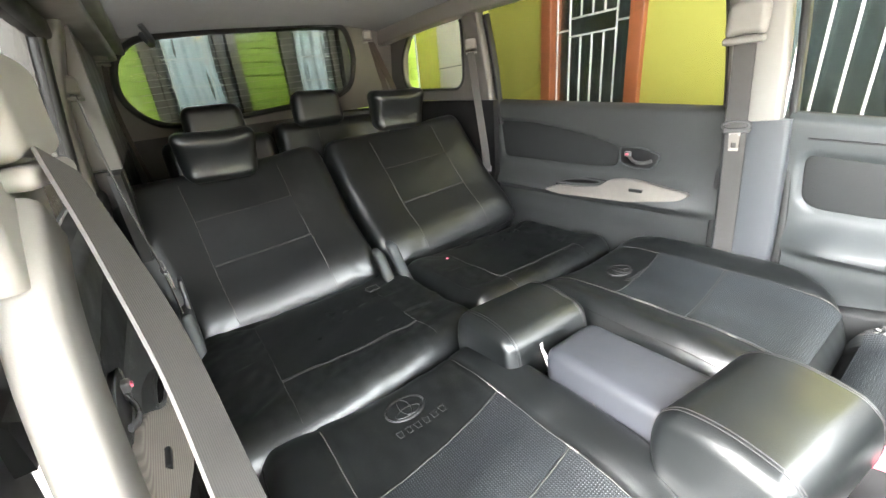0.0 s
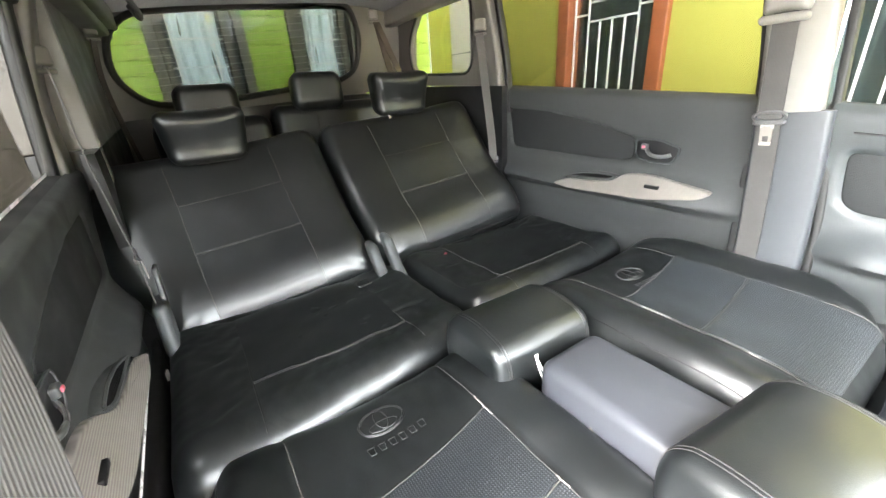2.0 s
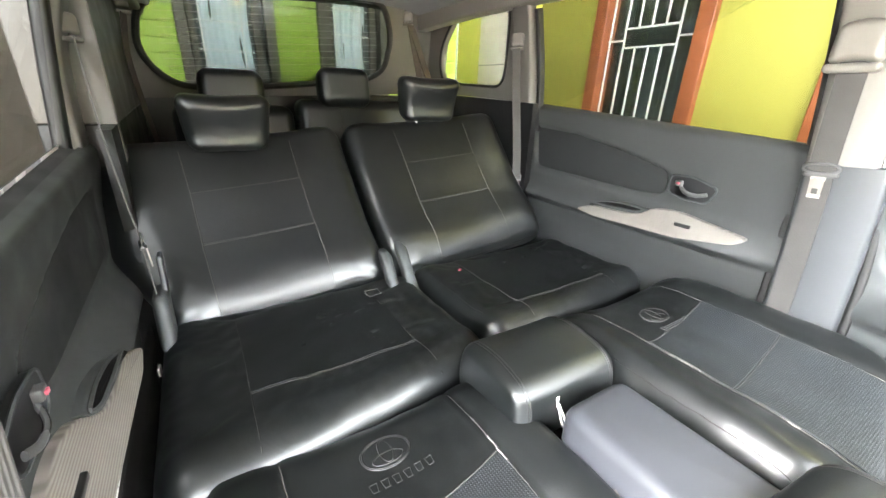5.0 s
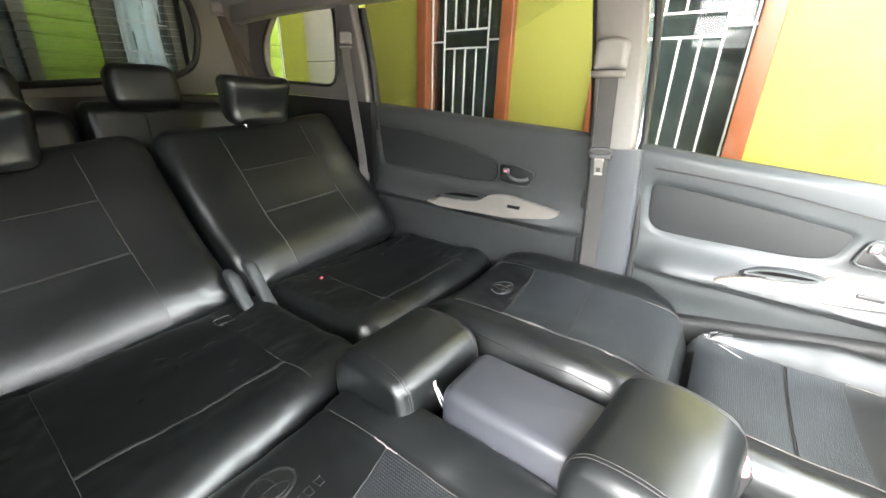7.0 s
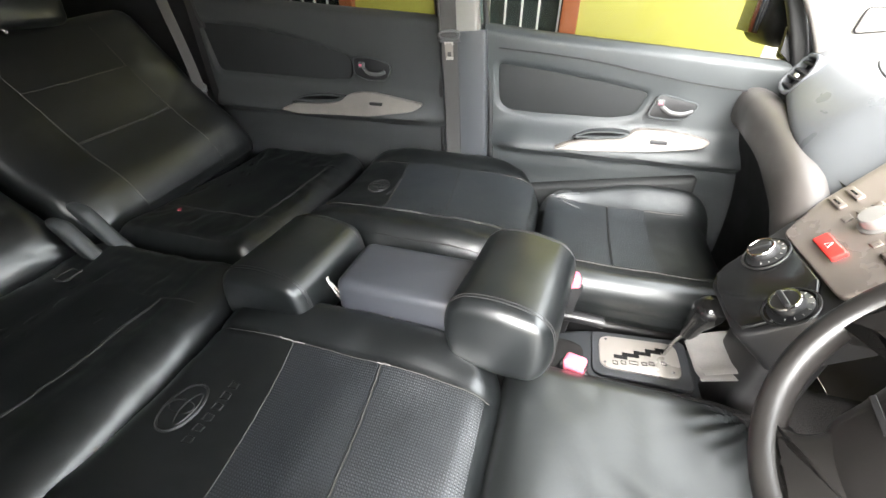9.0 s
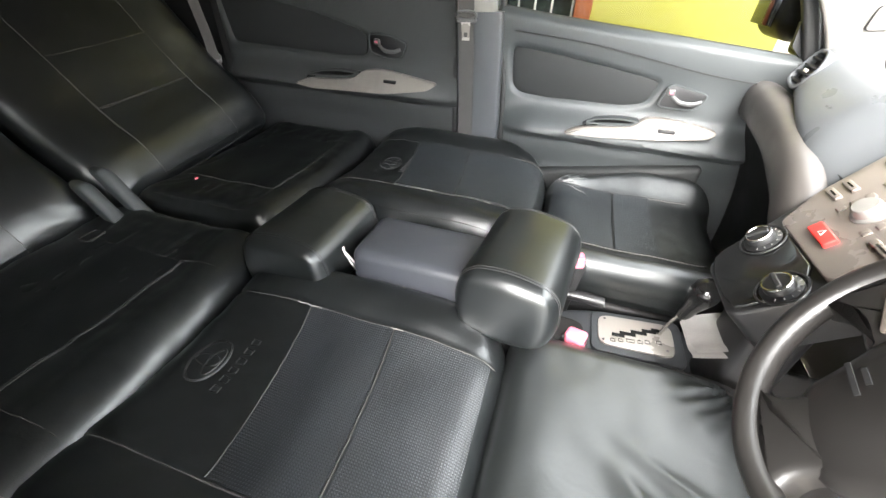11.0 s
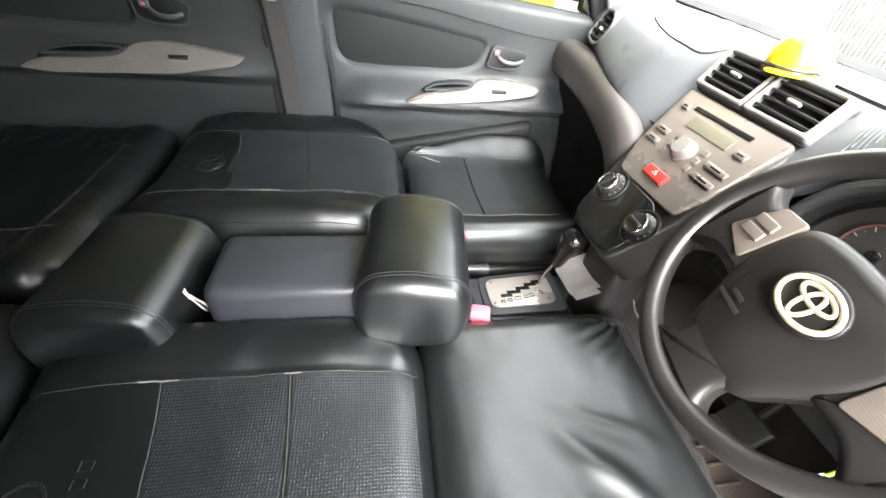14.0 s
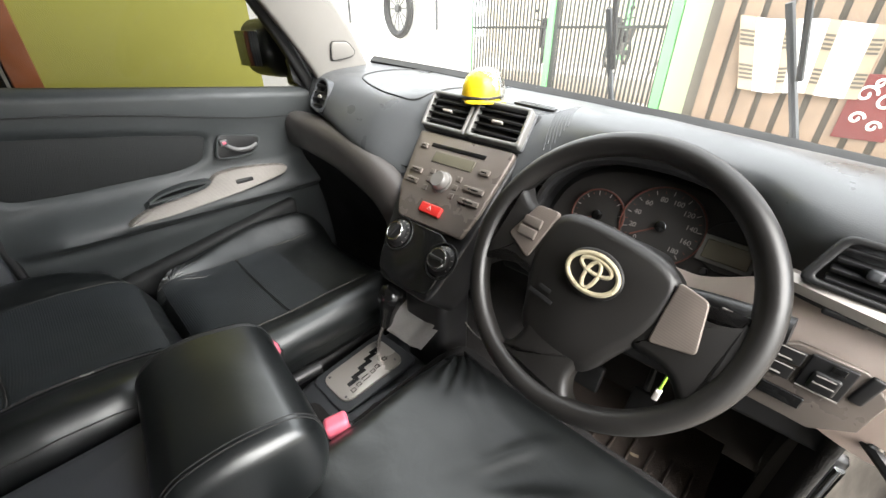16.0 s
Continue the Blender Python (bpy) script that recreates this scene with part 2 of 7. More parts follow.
PERF_DARK = mesh_cloth("dark perforated back panel", (0.0125, 0.0152, 0.0168), (0.0050, 0.0060, 0.0068), 0.0042, 0.34, 0.70, 0.2)
WEBBING = striped("grey belt webbing", (0.070, 0.066, 0.062), (0.052, 0.049, 0.046), 0.0026, "X", 0.7, 0.0, space="UV")
WEBBROWN = striped("brown belt webbing", (0.085, 0.066, 0.058), (0.05, 0.04, 0.036), 0.0085, "X", 0.75, 0.0, space="UV")
RUBBER = surface("black rubber", (0.012, 0.012, 0.012), 0.6, vary=0.2)
CARPET = surface("dark cabin carpet", (0.018, 0.016, 0.015), 0.95, vary=0.4, grain=420, bump=0.8, depth=0.004)
FUZZ = surface("fuzzy black hem", (0.010, 0.009, 0.009), 0.95, vary=0.5, grain=500, bump=1.0, depth=0.005)
PINK = surface("coral pink plastic", (0.72, 0.14, 0.20), 0.4, vary=0.06, grain=500, bump=0.05)
REDPLASTIC = surface("red plastic", (0.62, 0.035, 0.03), 0.3, vary=0.08, grain=500, bump=0.03)
YELLOW = surface("yellow plastic", (0.90, 0.62, 0.02), 0.28, vary=0.05, grain=300, bump=0.03)
CLEARCAP = pane("clear plastic", (0.97, 0.96, 0.92), 0.16)
CREAM = surface("cream enamel badge", (0.60, 0.53, 0.37), 0.3, metal=0.25, vary=0.06, bump=0.03)
WHITETAG = surface("white paper tag", (0.75, 0.70, 0.66), 0.8, vary=0.06)
PAPER = surface("crumpled pale paper", (0.42, 0.405, 0.39), 0.85, vary=0.2, scale=30)
LIME = surface("lime green cable", (0.45, 0.85, 0.08), 0.5, vary=0.1)
PRESSED = surface("pressed leather mark", (0.015, 0.015, 0.0148), 0.5, vary=0.3)
WORN = surface("worn pale thread", (0.19, 0.183, 0.17), 0.8, vary=0.5, scale=60)
MATBROWN = surface("dirty brown floor mat", (0.060, 0.045, 0.036), 0.85, vary=0.45, scale=22, grain=300, bump=0.7, depth=0.003)
MARK = surface("pale printed mark", (0.32, 0.30, 0.28), 0.6, vary=0.05)
REDMARK = surface("red printed ring", (0.12, 0.042, 0.030), 0.5, vary=0.05)
LCD = surface("olive display", (0.13, 0.12, 0.088), 0.2, vary=0.04, spread=0.03)
BODYPAINT = surface("pale silver car paint", (0.52, 0.51, 0.50), 0.3, metal=0.3, vary=0.05, bump=0.03)
WINDOWTINT = pane("lightly tinted side glass", (0.26, 0.26, 0.25), 0.012, graze=0.25)
QUARTERGLASS = pane("clear quarter glass", (0.80, 0.80, 0.77))
REARTINT = pane("tinted rear glass", (0.40, 0.42, 0.40), 0.02, graze=0.35)
SCREEN = pane("hazy windscreen glass", (0.95, 0.96, 0.95), 0.03, 0.012)
LIMEWALL = surface("yellow green wall paint", (0.335, 0.325, 0.055), 0.6, vary=0.09, scale=2.5, grain=120, bump=0.25, depth=0.002)
LIMESIDING = surface("yellow green board wall", (0.32, 0.46, 0.045), 0.6, vary=0.08, scale=3, grain=120, bump=0.2, depth=0.002)
REDWOOD = surface("red brown varnished wood", (0.27, 0.085, 0.032), 0.4, vary=0.3, scale=14, grain=180, bump=0.2, depth=0.001)
GREYWOOD = surface("weathered grey brown wood", (0.10, 0.088, 0.068), 0.6, vary=0.25, scale=12, grain=160, bump=0.2)
WHITEPAINT = surface("white painted steel", (0.76, 0.76, 0.73), 0.45, vary=0.06, grain=200, bump=0.1)
# dark colour stands for unlit depth behind panes, doorway and boards
ROOMSHADE = surface("dark paint for unlit depth", (0.085, 0.100, 0.098), 0.7, vary=0.6, scale=4)
HOUSEGLASS = pane("house window glass", (0.75, 0.80, 0.80))
CURTAIN = surface("pale blue white curtain", (0.62, 0.72, 0.78), 0.9, vary=0.22, scale=5, grain=60, bump=0.1)
CONCRETE = surface("bare grey concrete", (0.36, 0.34, 0.30), 0.9, vary=0.2, scale=8, grain=90, bump=0.6, depth=0.006)
PAVING = surface("pale dusty paving", (0.38, 0.335, 0.28), 0.9, vary=0.18, scale=1.5, grain=40, bump=0.4, depth=0.01)
WHITEWALL = surface("white house wall", (0.66, 0.655, 0.63), 0.7, vary=0.06, scale=2, grain=80, bump=0.15)
GATEGREY = surface("dark grey painted steel", (0.045, 0.047, 0.045), 0.5, vary=0.2, grain=120, bump=0.1)
GATEGREEN = surface("mint green painted steel", (0.22, 0.62, 0.25), 0.45, vary=0.12, grain=120, bump=0.1)
CREAMWALL = surface("cream plastered wall", (0.62, 0.56, 0.44), 0.8, vary=0.1, scale=2, grain=80)
PALEGREEN = surface("pale green plaster", (0.46, 0.54, 0.36), 0.7, vary=0.1, grain=80)
# terracotta with the windscreen's haze mixed into the colour
TERRACOTTA = surface("terracotta boards greyed for haze", (0.24, 0.175, 0.125), 0.85, vary=0.25, scale=6, grain=60)
PLAINBEIGE = surface("plain beige", (0.34, 0.28, 0.20), 0.9, vary=0.12, grain=200, bump=0.4)
MATWHITE = surface("white cloth stripe", (0.85, 0.83, 0.78), 0.9, vary=0.06, grain=200, bump=0.3)
SLATDARK = surface("grey brown slats", (0.10, 0.088, 0.072), 0.9, vary=0.3, grain=200, bump=0.4)
MAROON = surface("maroon printed cloth", (0.13, 0.022, 0.02), 0.8, vary=0.15, grain=150)

# ---- shapes ----
from mathutils.bvhtree import BVHTree


def smooth01(a, b, v):
    t = min(1.0, max(0.0, (v - a) / (b - a)))
    return t * t * (3 - 2 * t)


def link(name, bm, material, parent=None, label="", smooth=True, edge=None):
    me = bpy.data.meshes.new(name)
    bmesh.ops.recalc_face_normals(bm, faces=bm.faces)
    if smooth:
        for f in bm.faces:
            f.smooth = True
        for e in bm.edges:
            if len(e.link_faces) == 2 and e.calc_face_angle(0) > radians(edge or 42):
                e.smooth = False
    bm.to_mesh(me)
    bm.free()
    for m in material if isinstance(material, (list, tuple)) else [material]:
        me.materials.append(m)
    ob = new(name, me)
    if parent:
        ob.parent = parent
    if label:
        ob["label"] = label
    return ob


def part(name, bm, material, parent, label="", smooth=True, edge=None):
    return link(name, bm, material, parent, label, smooth, edge)


def thing(name, m, label, category, group="", kind=""):
    ob = new(name)
    ob.matrix_world = m
    ob.empty_display_size = 0.05
    return tagged(ob, label, category, group, kind)


def axis_steps(h, r, k, n):
    edge = [h - r + r * math.tan(math.radians(45) * i / k) for i in range(1, k + 1)]
    mid = [-(h - r) + 2 * (h - r) * i / n for i in range(n + 1)]
    return [-v for v in reversed(edge)] + mid + edge


def rounded(sx, sy, sz, r, n=(6, 6, 2), k=4, shape=None):
    """A box with rounded edges and corners on a grid, centred; shape(Vector) moves each point."""
    bm, seen = bmesh.new(), {}
    hs = (sx / 2, sy / 2, sz / 2)
    r = min(r, min(hs) * 0.999)
    steps = [axis_steps(h, r, k, max(1, m)) for h, m in zip(hs, n)]

    def vert(p):
        key = tuple(round(c, 6) for c in p)
        if key not in seen:
            inner = Vector([max(-(h - r), min(h - r, c)) for c, h in zip(p, hs)])
            d = Vector(p) - inner
            q = inner + d.normalized() * r if d.length > 1e-9 else Vector(p)
            seen[key] = bm.verts.new(shape(q) if shape else q)
        return seen[key]

    for a in range(3):
        b, c = [i for i in range(3) if i != a]
        for s in (-1, 1):
            for i in range(len(steps[b]) - 1):
                for j in range(len(steps[c]) - 1):
                    quad = []
                    for u, v in ((i, j), (i + 1, j), (i + 1, j + 1), (i, j + 1)):
                        p = [0, 0, 0]
                        p[a], p[b], p[c] = s * hs[a], steps[b][u], steps[c][v]
                        quad.append(vert(p))
                    if len(set(quad)) == 4:
                        bm.faces.new(quad)
    return bm


def moved(bm, m):
    bmesh.ops.transform(bm, matrix=m, verts=bm.verts)
    return bm


def merged(*bms):
    out = bmesh.new()
    for b in bms:
        me = bpy.data.meshes.new("joined")
        b.to_mesh(me)
        b.free()
        out.from_mesh(me)
        bpy.data.meshes.remove(me)
    return out


def block(sx, sy, sz, r=0.004, at=(0, 0, 0), turn=(0, 0, 0), k=2):
    return moved(rounded(sx, sy, sz, r, (1, 1, 1), k), pose(*at, *turn))


def curve_through(pts, per=8, closed=False):
    """Points on a smooth curve through the given ones."""
    p = [Vector(q) for q in pts]
    n, out = len(p), []
    for i in range(n if closed else n - 1):
        a, b, c, d = (p[(i + j - 1) % n] if closed else p[max(0, min(n - 1, i + j - 1))] for j in range(4))
        for s in range(per):
            t = s / per
            out.append(0.5 * (2 * b + (c - a) * t + (2 * a - 5 * b + 4 * c - d) * t * t + (3 * b - a - 3 * c + d) * t ** 3))
    if not closed:
        out.append(p[-1])
    return out


def sweep(pts, profile, up=(0, 0, 1), closed=False, caps=True, scale=None):
    """A profile [(across, up)] swept along points."""
    bm, rings = bmesh.new(), []
    n = len(pts)
    for i, p in enumerate(pts):
        a = pts[(i - 1) % n] if closed or i else pts[0]
        b = pts[(i + 1) % n] if closed or i < n - 1 else pts[-1]
        d = (Vector(b) - Vector(a)).normalized()
        u = Vector(up(i)) if callable(up) else Vector(up)
        side = d.cross(u).normalized()
        u2 = side.cross(d)
        s = scale(i / (n - 1)) if scale else 1
        rings.append([bm.verts.new(Vector(p) + side * x * s + u2 * y * s) for x, y in profile])
    m = len(profile)
    for i in range(n if closed else n - 1):
        r0, r1 = rings[i], rings[(i + 1) % n]
        for j in range(m):
            bm.faces.new((r0[j], r0[(j + 1) % m], r1[(j + 1) % m], r1[j]))
    if caps and not closed:
        bm.faces.new(rings[0])
        bm.faces.new(list(reversed(rings[-1])))
    return bm


def circle(r, n=8, squash=1.0):
    return [(r * math.cos(2 * math.pi * i / n), r * squash * math.sin(2 * math.pi * i / n)) for i in range(n)]


def tube(pts, r, n=8, closed=False, up=(0.03, 0.02, 1)):
    return sweep([Vector(p) for p in pts], circle(r, n), up, closed)


def strap(pts, w, t, side):
    """Flat webbing along points; side gives the direction of its width."""
    prof = [(-w / 2, -t / 2), (-w / 2 + t, -t / 2), (w / 2 - t, -t / 2), (w / 2, -t / 2), (w / 2, t / 2), (-w / 2, t / 2)]
    pts = [Vector(p) for p in pts]
    def up(i):
        a, b = pts[max(0, i - 1)], pts[min(len(pts) - 1, i + 1)]
        s = Vector(side(i / (len(pts) - 1)) if callable(side) else side)
        return s.cross((b - a).normalized())
    bm = sweep(pts, prof, up)
    bm.verts.index_update()
    across = bm.loops.layers.uv.new("across")
    for f in bm.faces:
        for lp in f.loops:
            lp[across].uv = (prof[lp.vert.index % 6][0], lp.vert.index // 6 * 0.02)
    return bm


def chaikin(poly, times=2, closed=True):
    for _ in range(times):
        out = []
        for i in range(len(poly)):
            a, b = Vector(poly[i]), Vector(poly[(i + 1) % len(poly)])
            out += [a * 0.75 + b * 0.25, a * 0.25 + b * 0.75]
        poly = out
    return [tuple(p) for p in poly]


def soft_corners(poly, r, n=5):
    """An outline with each corner rounded to about r."""
    out, m = [], len(poly)
    for i in range(m):
        a, p, b = Vector(poly[i - 1]), Vector(poly[i]), Vector(poly[(i + 1) % m])
        d0, d1 = min(r, (a - p).length * 0.48), min(r, (b - p).length * 0.48)
        s, e = p + (a - p).normalized() * d0, p + (b - p).normalized() * d1
        for k in range(n + 1):
            t = k / n
            out.append(tuple(s * (1 - t) ** 2 + p * 2 * t * (1 - t) + e * t * t))
    return out


def plate(poly, thick, m, bevel=0.0, hole=None):
    """A flat outline [(a, b)] given thickness; m takes (a, b, up) into place. bevel rounds its upper rim."""
    bm = bmesh.new()
    vs = [bm.verts.new((a, b, 0)) for a, b in poly]
    if hole:
        hs = [bm.verts.new((a, b, 0)) for a, b in hole]
        es = [bm.edges.new((q[i], q[(i + 1) % len(q)])) for q in (vs, hs) for i in range(len(q))]
        bmesh.ops.triangle_fill(bm, use_beauty=True, use_dissolve=False, edges=es)
        faces = list(bm.faces)
    else:
        faces = [bm.faces.new(vs)]
    got = bmesh.ops.extrude_face_region(bm, geom=faces)
    tops = [g for g in got["geom"] if isinstance(g, bmesh.types.BMVert)]
    for v in tops:
        v.co.z += thick
    if bevel:
        rim = [e for e in bm.edges if all(v in set(tops) for v in e.verts) and len([f for f in e.link_faces if abs(f.normal.z) < 0.5 or f.normal.length < 0.1]) == 1]
        bm.normal_update()
        rim = [e for e in bm.edges if all(v.co.z > thick * 0.9 for v in e.verts) and len(e.link_faces) == 2 and e.calc_face_angle(0) > 0.8]
        bmesh.ops.bevel(bm, geom=rim, offset=bevel, segments=3, profile=0.5, affect="EDGES")
    return moved(bm, m)


def basis(origin, a, b):
    """A matrix whose x and y lie along a and b, z across them."""
    a, b = Vector(a).normalized(), Vector(b)
    c = a.cross(b).normalized()
    b = c.cross(a)
    m = Matrix((a, b, c)).transposed().to_4x4()
    m.translation = origin
    return m


def height_grid(us, vs, fn):
    bm = bmesh.new()
    rows = [[bm.verts.new(fn(u, v)) for v in vs] for u in us]
    for i in range(len(us) - 1):
        for j in range(len(vs) - 1):
            bm.faces.new((rows[i][j], rows[i + 1][j], rows[i + 1][j + 1], rows[i][j + 1]))
    return bm


def span(a, b, n):
    return [a + (b - a) * i / n for i in range(n + 1)]


def away(p, poly):
    """Signed distance from a point to an outline, negative inside."""
    d, inside, n = 1e9, False, len(poly)
    for i in range(n):
        ax, ay = poly[i]
        bx, by = poly[(i + 1) % n]
        ex, ey = bx - ax, by - ay
        wx, wy = p[0] - ax, p[1] - ay
        t = max(0, min(1, (wx * ex + wy * ey) / (ex * ex + ey * ey + 1e-12)))
        d = min(d, math.hypot(wx - ex * t, wy - ey * t))
        if (ay > p[1]) != (by > p[1]) and p[0] < (bx - ax) * (p[1] - ay) / (by - ay + 1e-12) + ax:
            inside = not inside
    return -d if inside else d


class Skin:
    """Lays panels and seams on a shape, seen along a direction."""

    def __init__(self, bm, along=(0, 0, -1), a=(1, 0, 0), b=(0, 1, 0)):
        bm.normal_update()
        self.tree, self.along, self.a, self.b = BVHTree.FromBMesh(bm), Vector(along), Vector(a), Vector(b)

    def on(self, u, v, lift=0.0):
        start = self.a * u + self.b * v - self.along * 2
        hit, nor, _, _ = self.tree.ray_cast(start, self.along)
        if hit is None:
            hit, nor, _, _ = self.tree.find_nearest(self.a * u + self.b * v - self.along * 0.1)
        if nor.dot(self.along) > 0:
            nor = -nor
        return hit + nor * lift

    def panel(self, corner, nu, nv, lift=0.0025, skirt=0.006):
        """corner(s, t) gives (u, v) for s and t from 0 to 1."""
        bm = bmesh.new()
        rows = [[bm.verts.new(self.on(*corner(i / nu, j / nv), lift)) for j in range(nv + 1)] for i in range(nu + 1)]
        for i in range(nu):
            for j in range(nv):
                bm.faces.new((rows[i][j], rows[i + 1][j], rows[i + 1][j + 1], rows[i][j + 1]))
        rim = [rows[i][0] for i in range(nu + 1)] + [rows[nu][j] for j in range(1, nv + 1)] + [rows[i][nv] for i in range(nu - 1, -1, -1)] + [rows[0][j] for j in range(nv - 1, 0, -1)]
        low = [bm.verts.new(v.co + self.along * skirt) for v in rim]
        for i in range(len(rim)):
            j = (i + 1) % len(rim)
            bm.faces.new((rim[i], rim[j], low[j], low[i]))
        return bm

    def seam(self, pts, r=0.0013, per=10, lift=0.0008, wobble=0.0006):
        line = []
        for i in range(len(pts) - 1):
            for s in range(per):
                t = s / per
                line.append((pts[i][0] * (1 - t) + pts[i + 1][0] * t, pts[i][1] * (1 - t) + pts[i + 1][1] * t))
        line.append(pts[-1])
        got = [self.on(u + random.uniform(-wobble, wobble), v + random.uniform(-wobble, wobble), lift) for u, v in line]
        return sweep(got, circle(r, 6), -self.along)


def quad(p00, p10, p11, p01):
    def corner(s, t):
        return tuple(p00[i] * (1 - s) * (1 - t) + p10[i] * s * (1 - t) + p11[i] * s * t + p01[i] * (1 - s) * t for i in (0, 1))
    return corner


def wrinkle(p, size, amount, seed=0.0):
    return noise.noise(Vector(p) / size + Vector((seed, seed * 2, 0))) * amount

def lathe(profile, n=32):
    """A turned shape: profile [(radius, height)]."""
    bm = bmesh.new()
    rows = [[bm.verts.new((r * math.cos(2 * math.pi * i / n), r * math.sin(2 * math.pi * i / n), z)) for i in range(n)] for r, z in profile]
    for a, b in zip(rows, rows[1:]):
        for i in range(n):
            bm.faces.new((a[i], a[(i + 1) % n], b[(i + 1) % n], b[i]))
    bm.faces.new(list(reversed(rows[0])))
    bm.faces.new(rows[-1])
    return bm


# ---- ground and the car's shell ----
FLOOR_Z = 0.27


def belt_line(y):
    """Height of the left window sill along the car."""
    ys, zs = (-2.3, -1.28, -0.36, -0.045, 0.625, 1.2), (1.20, 1.159, 1.102, 1.067, 1.011, 0.97)
    return float(np.interp(y, ys, zs))


ground_bm = height_grid(span(-60, 60, 24), span(-60, 60, 24), lambda x, y: Vector((x, y, -0.12)))
ground = tagged(link("ground", ground_bm, PAVING), "pale dusty paved yard under the car", "ground", kind="structure")

car = thing("car_body", pose(0, -0.4, FLOOR_Z), "compact seven-seat van shell with pale trim and dark carpet", "car body")
car_inv = car.matrix_world.inverted()


def car_part(name, bm, material, label="", smooth=True, edge=None):
    return part(name, moved(bm, car_inv), material, car, label, smooth, edge)


# floor pan and carpet
car_part("carpet", block(1.76, 3.2, 0.05, 0.01, (0.05, -0.72, FLOOR_Z - 0.03)), CARPET, "dark worn cabin carpet")
car_part("firewall", block(1.5, 0.05, 0.75, 0.01, (0.02, 0.93, 0.60)), CARPET)
tunnel = rounded(0.26, 1.3, 0.26, 0.06, (2, 6, 2), 3)
car_part("tunnel", moved(tunnel, pose(0.0, 0.30, FLOOR_Z + 0.04)), CARPET)
# outer body sides, below the windows
for s, x in ((-1, -0.80), (1, 0.88)):
    ys = span(-2.32, -0.12 if s > 0 else 1.0, 16)
    bm = height_grid(ys, span(0, 1, 8), lambda y, v: Vector((x + s * 0.04 * math.sin(v * 3.0), y, 0.10 + v * (belt_line(y) - 0.16 - (0.06 if s > 0 else 0)))))
    bmesh.ops.solidify(bm, geom=bm.faces[:], thickness=0.02)
    car_part("side_skin", bm, BODYPAINT)
# tail below the rear glass
car_part("tailgate_trim", block(1.54, 0.06, 1.0, 0.02, (0.04, -2.30, 0.67)), BLACKPLASTIC, "dark lower tailgate trim")
# roof lining: higher over the left side, gently domed
def roof_z(x, y):
    return 1.615 - 0.055 * x - (0.045 if x < 0.04 else 0.014) * max(0.0, abs(x - 0.04) / 0.62) ** 4 - 0.02 * max(0, (-y - 1.7)) / 0.5


roof_bm = height_grid(span(-0.66, 0.76, 20), span(-2.28, 0.30, 24), lambda x, y: Vector((x, y, roof_z(x, y))))
bmesh.ops.solidify(roof_bm, geom=roof_bm.faces[:], thickness=-0.03)
car_part("roof", roof_bm, ROOFCLOTH, "grey cloth headliner")


def bar(name, pts, w, d, side, material, label="", r=0.012, per=6):
    """A trim beam of width w along side and depth d."""
    prof = []
    for sx, sy, a0 in ((1, 1, 0), (-1, 1, 90), (-1, -1, 180), (1, -1, 270)):
        for i in range(4):
            a = radians(a0 + 30 * i)
            prof.append((sx * (w / 2 - r) + r * math.cos(a), sy * (d / 2 - r) + r * math.sin(a)))
    line = curve_through(pts, per)
    s = Vector(side)

    def up(i):
        a, b = line[max(0, i - 1)], line[min(len(line) - 1, i + 1)]
        return s.cross((b - a).normalized())
    return car_part(name, sweep(line, prof, up), material, label)


# roof side rails
bar("roof_rail", [(-0.64, 0.35, 1.50), (-0.63, -0.5, 1.56), (-0.62, -1.6, 1.58), (-0.60, -2.2, 1.56)], 0.07, 0.10, (1, 0, 0), PILLARPALE)
bar("roof_rail", [(0.745, 0.35, 1.47), (0.735, -0.5, 1.52), (0.72, -1.6, 1.53), (0.70, -2.2, 1.52)], 0.07, 0.08, (1, 0, 0), PILLARPALE)
# the roof's outer edge over the side windows, and the sash frames of the rear doors
bar("roof_edge", [(-0.705, 0.36, 1.52), (-0.70, -0.5, 1.585), (-0.69, -1.5, 1.60), (-0.67, -2.3, 1.58)], 0.13, 0.05, (1, 0, 0), PILLARPALE)
bar("roof_edge", [(0.815, 0.36, 1.455), (0.815, -0.5, 1.485), (0.80, -1.5, 1.49), (0.78, -2.3, 1.48)], 0.17, 0.05, (1, 0, 0), PILLARPALE)
bar("sash_frame", [(0.885, -0.375, 0.95), (0.862, -0.385, 1.20), (0.83, -0.40, 1.46)], 0.05, 0.035, (0, 1, 0), BLACKPLASTIC)
bar("sash_frame", [(0.885, -1.345, 1.0), (0.862, -1.345, 1.22), (0.83, -1.345, 1.46)], 0.06, 0.035, (0, 1, 0), BLACKPLASTIC)
bar("sash_frame", [(0.832, -0.36, 1.435), (0.832, -0.85, 1.445), (0.828, -1.36, 1.445)], 0.05, 0.05, (1, 0, 0), BLACKPLASTIC)
# left B pillar: grey cover below, pale cover above
bar("pillar_cover", [(-0.712, -0.255, 0.30), (-0.712, -0.258, 0.70), (-0.708, -0.280, 1.065)], 0.155, 0.05, (0, 1, 0), PILLARGREY, "mid grey lower pillar cover")
bar("pillar_cover", [(-0.716, -0.294, 1.06), (-0.690, -0.310, 1.30), (-0.640, -0.330, 1.52)], 0.130, 0.05, (0, 1, 0), PILLARPALE, "pale upper pillar cover")
